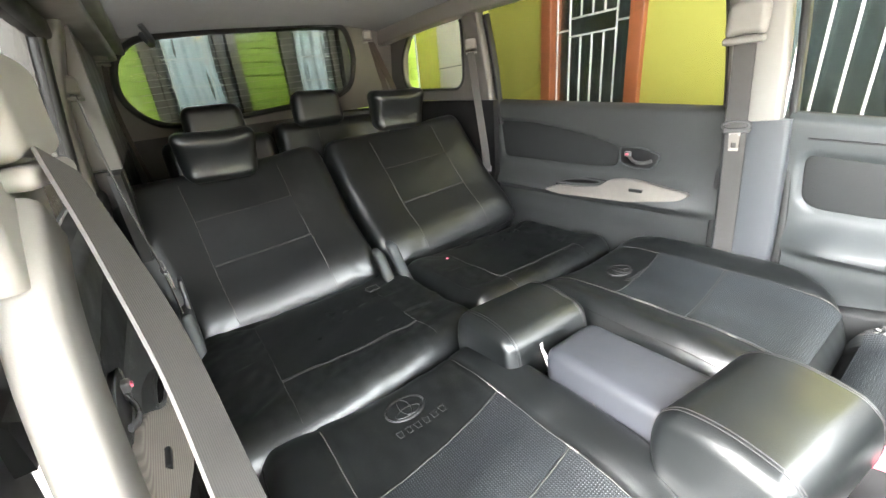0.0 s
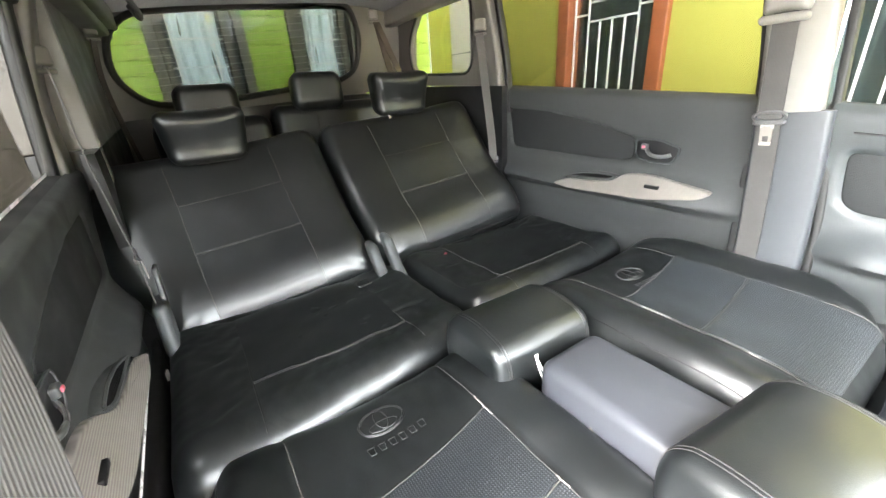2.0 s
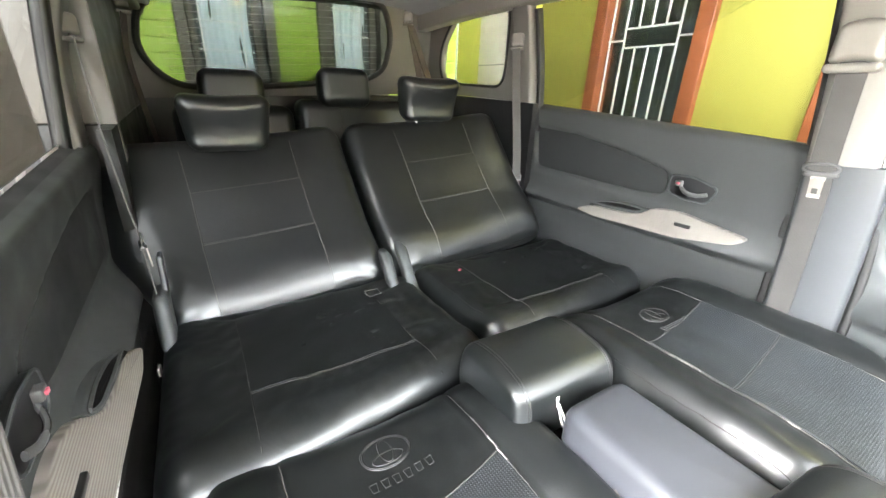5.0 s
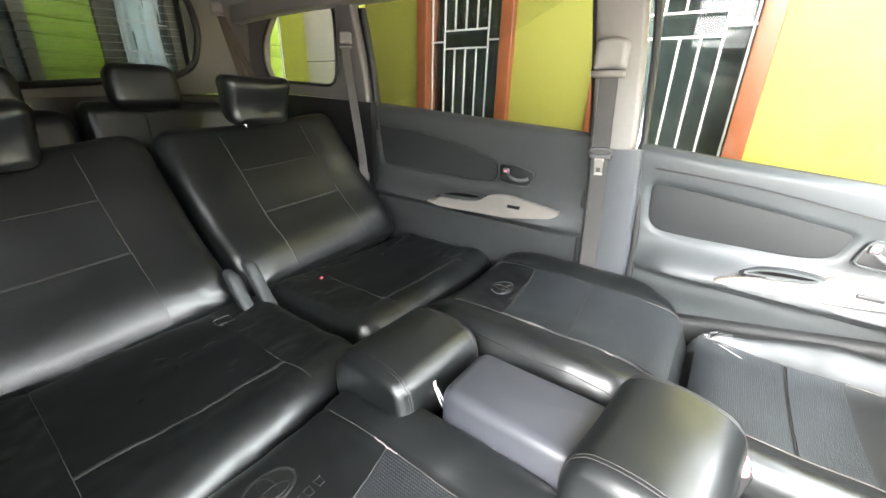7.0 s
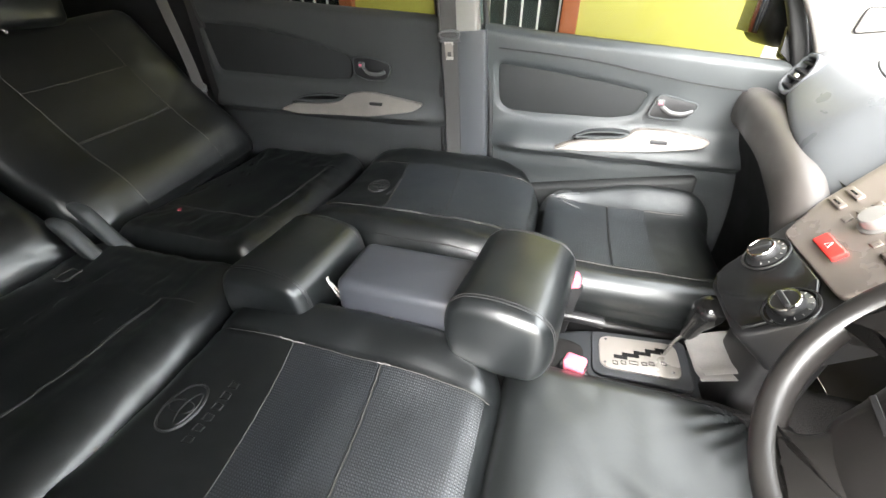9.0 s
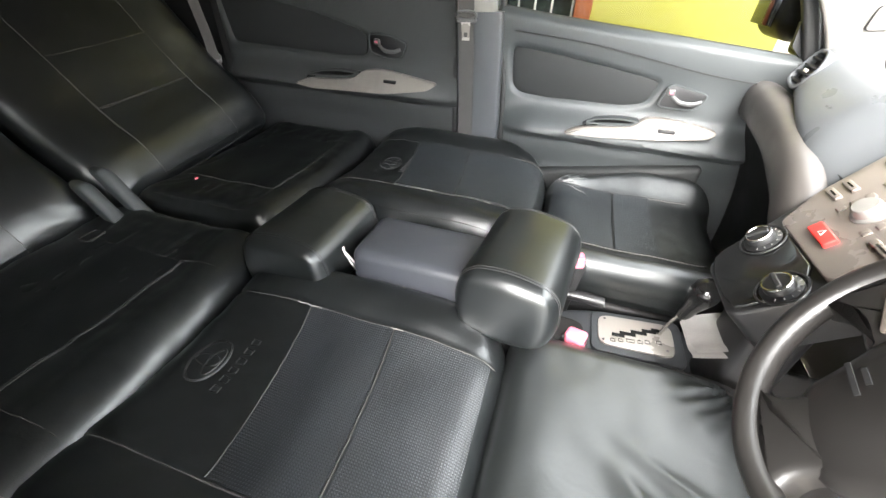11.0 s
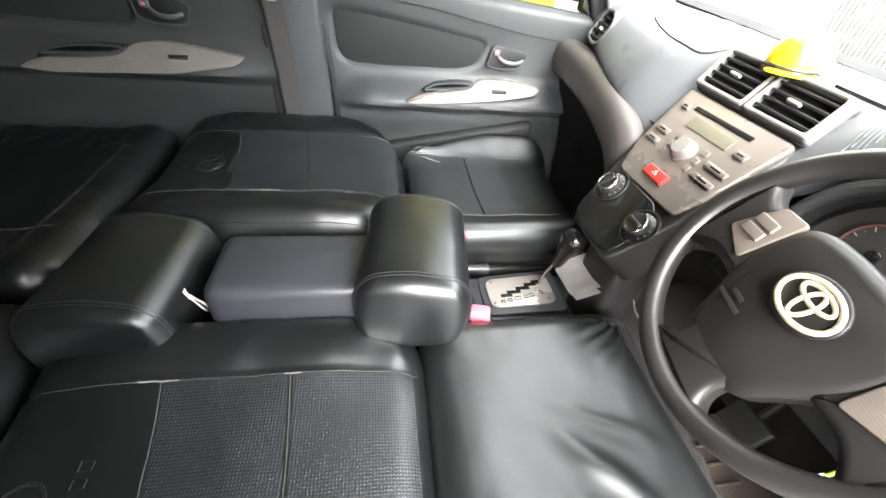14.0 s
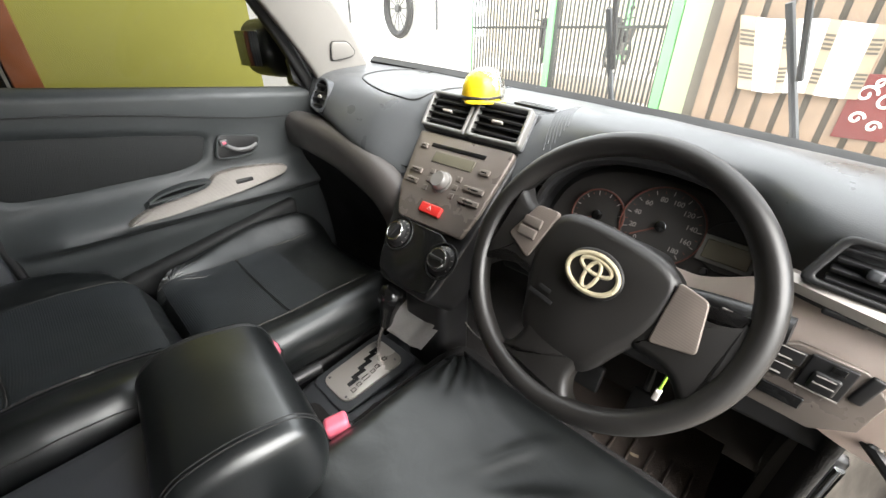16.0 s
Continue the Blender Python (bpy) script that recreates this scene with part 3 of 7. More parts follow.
bar("door_seal", [(-0.722, -0.165, 0.35), (-0.720, -0.172, 0.75), (-0.735, -0.212, 1.08), (-0.705, -0.226, 1.32), (-0.66, -0.243, 1.50)], 0.018, 0.03, (0, 1, 0), RUBBER, r=0.006)
bar("door_seal", [(-0.725, -0.340, 0.45), (-0.725, -0.352, 0.80), (-0.735, -0.368, 1.10), (-0.705, -0.385, 1.32), (-0.66, -0.40, 1.50)], 0.020, 0.03, (0, 1, 0), RUBBER, r=0.006)
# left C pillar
bar("pillar_cover", [(-0.70, -1.385, 1.10), (-0.68, -1.390, 1.30), (-0.635, -1.40, 1.55)], 0.10, 0.05, (0, 1, 0), PALESHADED, "pale upper pillar cover")
bar("door_seal", [(-0.72, -1.315, 1.05), (-0.70, -1.325, 1.30), (-0.66, -1.335, 1.52)], 0.022, 0.03, (0, 1, 0), RUBBER, r=0.006)
# left A pillar
bar("pillar_cover", [(-0.665, 0.775, 0.98), (-0.655, 0.70, 1.12), (-0.635, 0.585, 1.27), (-0.60, 0.42, 1.46)], 0.17, 0.04, (0.25, 1, 0.45), PILLARPALE, "pale windscreen pillar cover")
bar("door_seal", [(-0.72, 0.655, 1.0), (-0.70, 0.56, 1.17), (-0.66, 0.36, 1.45)], 0.035, 0.03, (0, 1, 0.4), RUBBER, r=0.008)
car_part("sail_panel", plate(chaikin([(0.60, 1.005), (0.73, 1.005), (0.70, 1.09), (0.585, 1.12)], 1), 0.015, Matrix(((0, 0, 1, -0.735), (1, 0, 0, 0), (0, 1, 0, 0), (0, 0, 0, 1)))), BLACKPLASTIC)
TWEETER = basis(Vector((-0.627, 0.728, 1.116)), (0.16, 0.98, 0), (0.19, 0, 0.98))
tweeter_line = soft_corners([(-0.038, -0.027), (0.030, -0.018), (0.042, -0.004), (0.016, 0.025), (-0.036, 0.026)], 0.012)
car_part("tweeter_cover", plate(tweeter_line, 0.012, TWEETER @ pose(0, 0, -0.006), 0.003), PILLARPALE, "small pale triangular speaker cover")
car_part("cover_joint", tube([TWEETER @ Vector((u * 1.03, v * 1.03, 0.001)) for u, v in tweeter_line], 0.0018, 6, True, up=(1, 0, 0)), SEAM)
# right pillars
bar("pillar_cover", [(0.79, -0.175, 0.28), (0.785, -0.180, 0.70), (0.780, -0.200, 0.90), (0.777, -0.225, 1.02), (0.775, -0.258, 1.09), (0.772, -0.300, 1.14)], 0.074, 0.035, (0, 1, 0), PILLARPALE, "pale curved door opening trim")
bar("pillar_cover", [(0.792, -0.295, 1.11), (0.780, -0.300, 1.26), (0.735, -0.318, 1.46)], 0.155, 0.05, (0, 1, 0), PILLARPALE, "pale upper pillar cover")
bar("door_seal", [(0.825, -0.115, 0.30), (0.825, -0.120, 0.70), (0.825, -0.165, 1.03), (0.805, -0.185, 1.27), (0.765, -0.20, 1.45)], 0.03, 0.035, (0, 1, 0), RUBBER, r=0.008)
bar("body_pillar", [(0.888, -0.285, 0.20), (0.888, -0.285, 0.85), (0.865, -0.30, 1.12), (0.825, -0.32, 1.45)], 0.20, 0.03, (0, 1, 0), BLACKPLASTIC)
# silver-painted pillar; the dark grey puts its shade into the colour
bar("body_pillar", [(0.862, -0.13, 0.22), (0.862, -0.13, 0.70), (0.856, -0.15, 1.0), (0.832, -0.20, 1.25), (0.79, -0.235, 1.45)], 0.13, 0.05, (0, 1, 0), PILLARGREY, "silver door pillar coloured grey for shade")
for sx, sl in ((0.825, -1.22), (-0.738, -1.22)):
    car_part("sill_liner", block(0.03, 2.2, 0.40, 0.01, (sx, sl, 0.24)), CARPET)
bar("pillar_cover", [(0.872, -1.385, 1.00), (0.858, -1.390, 1.25), (0.80, -1.40, 1.48)], 0.10, 0.05, (0, 1, 0), PALESHADED, "pale upper pillar cover")
# quarter panels with the rounded side glass
quarter = [(-2.06, 1.25), (-1.50, 1.225), (-1.50, 1.57), (-1.70, 1.60), (-1.92, 1.58), (-2.08, 1.42)]
for s, x, dz in ((-1, -0.685, 0.0), (1, 0.775, -0.09)):
    hole = soft_corners([(y, z + dz) for y, z in quarter], 0.09)
    mm = Matrix(((0, 0, 1, x), (1, 0, 0, 0), (0, 1, 0, 0), (0, 0, 0, 1)))
    if s > 0:
        hole = None
    upper = [(-2.30, 1.20 + dz), (-1.42, 1.17 + dz), (-1.42, 1.64 + dz), (-2.30, 1.64 + dz)]
    car_part("quarter_panel", plate(upper, 0.03, mm, hole=hole), PALESHADED, "pale rear quarter trim")
    car_part("quarter_lower", plate([(-2.30, 0.30), (-1.30, 0.30), (-1.30, 1.165 + dz), (-2.30, 1.195 + dz)], 0.03, mm), BLACKPLASTIC, "black lower quarter trim")
    if s > 0:
        continue
    rim = [Vector((x + 0.015 - s * 0.018, y, z)) for y, z in hole]
    car_part("quarter_seal", tube(rim, 0.007, 6, True, up=(1, 0, 0)), RUBBER)
    car_part("quarter_glass", plate(chaikin([(y, z + dz) for y, z in [(-2.10, 1.21), (-1.46, 1.19), (-1.46, 1.60), (-1.72, 1.63), (-1.95, 1.61), (-2.12, 1.42)]], 2), 0.004, Matrix(((0, 0, 1, x + s * 0.012 + 0.015), (1, 0, 0, 0), (0, 1, 0, 0), (0, 0, 0, 1)))), QUARTERGLASS)
# the step between the right rear pillar and the quarter trim
car_part("pillar_return", block(0.17, 0.03, 0.44, 0.006, (0.855, -1.437, 1.30)), PALESHADED, "pale pillar return darkened for shade")
car_part("pillar_return", block(0.17, 0.03, 0.80, 0.006, (0.855, -1.440, 0.678)), BLACKPLASTIC, "black lower pillar return")
# tailgate: pale frame round the rear glass
rear = [(0.745, 1.33), (0.70, 1.24), (0.62, 1.18), (0.42, 1.175), (-0.27, 1.245), (-0.37, 1.30), (-0.405, 1.46), (-0.36, 1.60), (-0.28, 1.622), (0.30, 1.575), (0.62, 1.545), (0.715, 1.47)]
rear_hole = soft_corners(rear, 0.06)
tilt_rear = Matrix(((1, 0, 0, 0), (0, 0.16, 1, -2.24 - 0.16 * 1.2), (0, 1, 0, 0), (0, 0, 0, 1)))
rear_outer = [(0.86, 1.12), (-0.78, 1.19), (-0.78, 1.72), (0.86, 1.62)]
car_part("tailgate_frame", plate(rear_outer, -0.03, tilt_rear, hole=rear_hole), PALESHADED, "pale tailgate trim round the glass")
car_part("rear_seal", tube([tilt_rear @ Vector((x, z, 0.012)) for x, z in rear_hole], 0.014, 8, True, up=(0, 1, 0)), RUBBER)
car_part("rear_glass", plate(soft_corners([(0.02 + (x - 0.16) * 1.04 + 0.14, 1.39 + (z - 1.39) * 1.06) for x, z in rear], 0.06), 0.004, tilt_rear @ pose(0, 0, -0.02)), REARTINT, "tinted rear window glass with heating wires")
wires = []
for i in range(11):
    z = 1.235 + i * 0.03
    wires.append(tube([tilt_rear @ Vector((x, z - 0.075 * (x - 0.16), -0.013)) for x in span(-0.33, 0.66, 4)], 0.0009, 4, up=(0, 1, 0)))
for w in wires:
    car_part("heating_wire", w, RUBBER)
# windscreen
def screen_point(s, v):
    x = -0.66 + 1.36 * s
    y0 = 1.02 - 0.30 * (x - 0.02) ** 2
    foot = 1.013 - 0.078 * x + 0.035 * x * x
    head = 1.466 - 0.048 * x
    return Vector((x * (1 - 0.06 * v), y0 - 0.56 * v, foot * (1 - v) + head * v))


screen_bm = height_grid(span(0, 1, 20), span(-0.15, 1.0, 10), screen_point)
car_part("windscreen", screen_bm, SCREEN, "clear windscreen").visible_shadow = False


def header_point(s, v):
    top = screen_point(s, 0.97)
    x = -0.66 + 1.42 * s
    low = Vector((x, 0.285, roof_z(x, 0.285) + 0.006))
    mid = Vector(((top.x + x) / 2, (top.y + 0.285) / 2 + 0.03, max(top.z, low.z) - 0.012))
    return low * (1 - v) ** 2 + mid * 2 * v * (1 - v) + top * v * v


header_bm = height_grid(span(0, 1, 20), span(0, 1, 8), header_point)
bmesh.ops.solidify(header_bm, geom=header_bm.faces[:], thickness=0.02)
car_part("roof_header", header_bm, ROOFCLOTH, "grey cloth lining above the windscreen")
car_part("screen_band", sweep([screen_point(i / 24, 0.018) + Vector((0, -0.010, -0.003)) for i in range(25)], [(-0.014, -0.004), (0.012, -0.004), (0.012, 0.004), (-0.014, 0.004)], (0, -0.6, 1)), RUBBER)
car_part("bonnet", height_grid(span(-0.75, 0.78, 12), span(1.0, 1.75, 8), lambda x, y: Vector((x, y, 0.97 - 0.18 * (y - 1.0) - 0.05 * (x / 0.7) ** 2))), BODYPAINT)
# right A pillar foot, kick panel and door opening
bar("pillar_cover", [(0.72, 0.80, 0.95), (0.70, 0.66, 1.15), (0.66, 0.42, 1.42)], 0.085, 0.05, (0, 1, 0.35), PILLARPALE)
outer_kick = curve_through([(0.735, 0.745, 0.27), (0.735, 0.742, 0.40), (0.735, 0.737, 0.547), (0.735, 0.707, 0.638), (0.737, 0.66, 0.70), (0.74, 0.60, 0.80)], 5)
inner_kick = curve_through([(0.672, 0.74, 0.27), (0.674, 0.74, 0.42), (0.680, 0.74, 0.53), (0.705, 0.735, 0.60), (0.727, 0.70, 0.65), (0.735, 0.65, 0.74)], 5)
kick = height_grid(range(len(outer_kick)), span(0, 1, 6), lambda i, v: outer_kick[i] * (1 - v) + inner_kick[i] * v + Vector((-0.004, -0.016, 0.004)) * math.sin(math.pi * v))
bmesh.ops.solidify(kick, geom=kick.faces[:], thickness=0.02)
car_part("kick_panel", kick, PILLARPALE, "pale curved door opening trim")
bar("door_seal", [(0.765, 0.36, 0.28), (0.775, 0.50, 0.50), (0.785, 0.58, 0.75), (0.785, 0.64, 0.95), (0.76, 0.55, 1.15)], 0.03, 0.035, (0, 1, 0), RUBBER, r=0.008)
car_part("door_jamb", block(0.03, 0.44, 0.95, 0.01, (0.86, 0.92, 0.55)), BLACKPLASTIC, "dark door jamb")
car_part("fender_inner", block(0.02, 0.5, 0.8, 0.01, (0.70, 0.86, 0.62)), CARPET)
car_part("sill_trim", block(0.10, 1.2, 0.06, 0.02, (0.74, 0.40, FLOOR_Z + 0.02)), PILLARGREY, "grey door sill plate")

# ---- doors ----
def door_face(door, inv, y0, y1, z0, top, x0, s, recess, dent, arm, dz, ny=96, nz=72):
    """The inner face of a door: rounded sill, sunk insert, armrest ridge, tucked-in foot. s is the side (-1 left)."""
    rec = [(a, b + dz) for a, b in soft_corners(recess, 0.03)]

    def fn(y, v):
        zt = top(y) + dz
        z = z0 + (zt - z0) * v
        d = 0.0
        d -= 0.035 * smooth01(zt - 0.022, zt + 0.012, z) ** 1.5
        d += 0.012 * smooth01(zt - 0.16, zt - 0.03, z)
        d -= dent * smooth01(0.006, -0.012, away((y, z), rec))
        ridge = arm(y) + dz
        fade = smooth01(y0, y0 + 0.16, y) * (1 - 0.6 * smooth01(y1 - 0.2, y1, y))
        d += fade * 0.058 * (smooth01(ridge - 0.085, ridge - 0.045, z) * (1 - smooth01(ridge - 0.045, ridge + 0.05, z)))
        d -= 0.014 * smooth01(ridge - 0.10, ridge - 0.18, z)
        return Vector((x0 - s * d, y, z))
    bm = height_grid(span(y0, y1, ny), span(0, 1, nz), fn)
    return bm


def flat_on(x, s):
    """Takes (y, z, depth into the cabin) into the world."""
    return Matrix(((0, 0, -s, x), (1, 0, 0, 0), (0, 1, 0, 0), (0, 0, 0, 1)))


def door(name, label, s, x0, dz, y0, y1, z0, recess, bezel, cup, switch, handle, dent, arm, glass_y, skin=DOORGREY, pad=DOORGREY):
    th = thing(name, pose(x0, (y0 + y1) / 2, z0 + dz), label, "car door")
    inv = th.matrix_world.inverted()

    def add(nm, bm, mat, lab="", parent=None, **k):
        return part(nm, moved(bm, inv), mat, parent or th, lab, **k)
    face = door_face(th, inv, y0, y1, z0, belt_line, x0, s, recess, dent, arm, dz)
    add("trim_panel", face, skin, "moulded door trim")
    rec = soft_corners(recess, 0.03)
    cy = sum(p[0] for p in rec) / len(rec)
    cz = sum(p[1] for p in rec) / len(rec)
    ins = [(cy + (a - cy) * 0.975, cz + dz + (b - cz) * 0.94) for a, b in rec]
    add("insert", plate(ins, 0.006, flat_on(x0 + s * (dent - 0.003), s), 0.004), pad, "dark padded door insert")
    zs = lambda p: (p[0], p[1] + dz)
    outline = soft_corners([zs(p) for p in bezel], 0.02, 3)
    low = min(p[1] for p in outline)
    tilt = Matrix(((0, 0, -s, x0 - s * 0.060), (1, 0, 0, 0), (0, 1, 0, 0), (0, 0, 0, 1)))
    tilt[0][1] = s * 0.75
    tilt[0][3] -= s * 0.75 * low
    over = lambda z: s * 0.75 * (z - low)
    bez = add("pull_bezel", plate(outline, 0.022, tilt, 0.004), SILVER, "silver ribbed pull handle bezel")
    mid = (sum(p[0] for p in cup) / len(cup), sum(p[1] for p in cup) / len(cup))
    cup = [(a, mid[1] - 0.004 + (b - mid[1]) * 0.62) for a, b in cup]
    wide = [(mid[0] + (a - mid[0]) * 1.12, mid[1] + dz + (b - mid[1]) * 1.7) for a, b in cup]
    add("grip_cup", plate(soft_corners(wide, 0.02, 3), 0.030, tilt @ pose(0, 0, -0.0075), 0.005), skin, "moulded grip cup", bez)
    # no real hollow: its shade is painted on as a black plate
    add("grip_pocket", plate(soft_corners([zs(p) for p in cup], 0.02, 3), 0.005, tilt @ pose(0, 0, 0.0195), 0.0015), GRIPSHADE, "flat plate painted black for the grip's shade", bez)
    lip = [tilt @ Vector((a, b + dz, 0.0225)) for a, b in soft_corners(cup, 0.02, 3)]
    add("grip_rim", tube(lip, 0.0040, 6, True, up=(1, 0, 0)), skin, "", bez)
    sy, sz = switch
    add("window_switch", block(0.02, 0.050, 0.016, 0.003, (x0 - s * 0.074 + over(sz + dz), sy, sz + dz)), BLACKPLASTIC, "black window switch", bez)
    hy = [p[0] for p in handle]
    hz = [p[1] for p in handle]
    hc, hzc = (min(hy) + max(hy)) / 2, (min(hz) + max(hz)) / 2 + dz
    base = add("handle_recess", plate(soft_corners([zs(p) for p in handle], 0.018), 0.012, flat_on(x0 - s * 0.010, s), 0.003), BLACKPLASTIC, "dark inner handle recess")
    ring = [flat_on(x0 - s * 0.021, s) @ Vector((a, b + dz, 0)) for a, b in soft_corners(handle, 0.018)]
    add("handle_rim", tube(ring, 0.003, 6, True, up=(1, 0, 0)), DOORGREY, "", base)
    lever = curve_through([(x0 - s * 0.022, hc - 0.035, hzc + 0.002), (x0 - s * 0.034, hc - 0.010, hzc - 0.012), (x0 - s * 0.036, hc + 0.025, hzc - 0.014), (x0 - s * 0.030, hc + 0.050, hzc - 0.006)], 6)
    add("lever", sweep(lever, circle(0.0065, 10, 0.6), (1, 0, 0)), LEVER, "grey metal door release lever", base)
    add("lock_knob", block(0.014, 0.022, 0.018, 0.004, (x0 - s * 0.026, hc - 0.040, hzc + 0.012)), LEVER, "", base)
    add("lock_mark", block(0.004, 0.010, 0.007, 0.001, (x0 - s * 0.034, hc - 0.040, hzc + 0.012)), PINK, "", base)
    gy0, gy1 = glass_y
    xg = x0 + s * 0.05
    gbm = bmesh.new()
    ring = []
    for y, z, dx in ((gy0, belt_line(gy0) + dz - 0.05, 0), (gy1, belt_line(gy1) + dz - 0.05, 0), (gy1 - 0.0, 1.55 + dz, 0.07), (gy0, 1.58 + dz, 0.07)):
        ring.append(gbm.verts.new((xg - s * dx, y, z)))
    gbm.faces.new(ring)
    bmesh.ops.solidify(gbm, geom=gbm.faces[:], thickness=0.004)
    add("window_pane", gbm, WINDOWTINT, "lightly tinted side window", smooth=False)
    add("window_seal", sweep([Vector((x0 + s * 0.036, y, belt_line(y) + dz - 0.008)) for y in span(gy0, gy1, 16)], [(-0.026, -0.060), (0.026, -0.060), (0.026, 0.004), (0.010, 0.010), (-0.012, 0.008), (-0.026, -0.004)], (0, 0, 1)), RUBBER)
    return th, add


REAR_RECESS = [(-1.33, 1.075), (-1.10, 1.065), (-0.90, 1.03), (-0.69, 0.975), (-0.69, 0.895), (-0.80, 0.885), (-1.30, 0.895)]
REAR_BEZEL = [(-0.985, 0.788), (-0.945, 0.806), (-0.90, 0.814), (-0.80, 0.817), (-0.735, 0.826), (-0.710, 0.852), (-0.65, 0.861), (-0.60, 0.860), (-0.50, 0.848), (-0.41, 0.836), (-0.44, 0.814), (-0.60, 0.790), (-0.90, 0.780)]
REAR_CUP = [(-0.935, 0.820), (-0.87, 0.846), (-0.80, 0.856), (-0.722, 0.853), (-0.750, 0.832), (-0.84, 0.824)]
REAR_HANDLE = [(-0.675, 0.975), (-0.60, 0.977), (-0.528, 0.955), (-0.550, 0.905), (-0.62, 0.905), (-0.672, 0.918)]
door("rear_left_door", "closed rear door with charcoal trim and silver pull", -1, -0.715, 0.0, -1.42, -0.335, 0.40, REAR_RECESS, REAR_BEZEL, REAR_CUP,
     (-0.59, 0.826), REAR_HANDLE, 0.016, lambda y: 0.83, (-1.36, -0.34), DOORREAR, DOORDARK)
def forward(outline, d=0.055):
    return [(a + d, b) for a, b in outline]


door("rear_right_door", "closed rear door with charcoal trim and silver pull", 1, 0.845, -0.13, -1.42, -0.335, 0.40, forward(REAR_RECESS), forward(REAR_BEZEL), forward(REAR_CUP),
     (-0.535, 0.826), forward(REAR_HANDLE), 0.010, lambda y: 0.83, (-1.36, -0.34), DOORREAR, DOORDARK)
FRONT_RECESS = [(-0.170, 0.984), (-0.027, 0.969), (0.153, 0.944), (0.312, 0.916), (0.299, 0.878), (0.286, 0.843), (0.222, 0.827), (-0.023, 0.825), (-0.125, 0.830), (-0.157, 0.855)]
FRONT_BEZEL = [(0.045, 0.740), (0.085, 0.760), (0.128, 0.770), (0.20, 0.776), (0.262, 0.784), (0.290, 0.810), (0.355, 0.813), (0.44, 0.806), (0.507, 0.795), (0.487, 0.775), (0.349, 0.756), (0.151, 0.742)]
FRONT_CUP = [(0.105, 0.776), (0.150, 0.800), (0.21, 0.809), (0.274, 0.806), (0.252, 0.790), (0.165, 0.781)]
FRONT_HANDLE = [(0.330, 0.917), (0.445, 0.893), (0.418, 0.848), (0.358, 0.845), (0.310, 0.850)]
_, add_front = door("front_left_door", "closed front door with grey trim, padded insert and silver pull", -1, -0.715, 0.0, -0.212, 0.74, 0.36, FRONT_RECESS, FRONT_BEZEL, FRONT_CUP,
     (0.36, 0.779), FRONT_HANDLE, 0.014, lambda y: 0.77, (-0.225, 0.66), DOORGREY, DOORDARK)
pocket = rounded(0.05, 0.55, 0.14, 0.02, (2, 8, 3), 3, lambda p: Vector((p.x, p.y, p.z + 0.05 * (p.y / 0.27) - 0.02)))
add_front("map_pocket", moved(pocket, pose(-0.705, 0.24, 0.575)), DOORDARK, "dark door pocket")
crease = [(-0.712, y, z) for y, z in ((-0.165, 0.700), (-0.05, 0.712), (0.05, 0.731))]
add_front("trim_joint", tube(curve_through(crease, 6), 0.0022, 6, up=(1, 0, 0)), SEAM)
add_front("trim_joint", tube(curve_through([(-0.690, -0.16, 1.022), (-0.690, 0.1, 1.000), (-0.690, 0.42, 0.950), (-0.69, 0.62, 0.935)], 6), 0.0022, 6, up=(1, 0, 0)), SEAM)
# outside mirror
mirror = thing("wing_mirror", pose(-0.80, 0.66, 1.0), "black wing mirror with reflecting glass outside the window", "wing mirror")
part("housing", rounded(0.22, 0.17, 0.175, 0.055, (3, 3, 3), 4, lambda p: p + Vector((-0.12, 0.0 + 0.1 * p.x, 0.118))), BLACKPLASTIC, mirror)
part("mirror_glass", block(0.140, 0.004, 0.105, 0.0015, (-0.13, -0.097, 0.118), (0, 0, 6)), MIRRORGLASS, mirror, "mirror glass")
part("foot", block(0.09, 0.06, 0.07, 0.015, (0.0, 0.0, 0.04)), BLACKPLASTIC, mirror)

# ---- seats ----
def emblem_ring(skin, u, v, w, h, r, m=None):
    """Pressed badge: an oval with a crossed pair of ovals inside."""
    out = []
    for cu, cv, a, b in ((0, 0, w, h), (0, 0, w * 0.94, h * 0.92), (0, h * 0.38, w * 0.62, h * 0.36), (0, -h * 0.08, w * 0.26, h * 0.74)):
        pts = [skin.on(u + cu + a * math.cos(i * math.pi / 18), v + cv + b * math.sin(i * math.pi / 18), 0.0006) for i in range(36)]
        out.append(tube(pts, r, 5, True, up=(0.02, 0.01, 1)))
    return merged(*out)


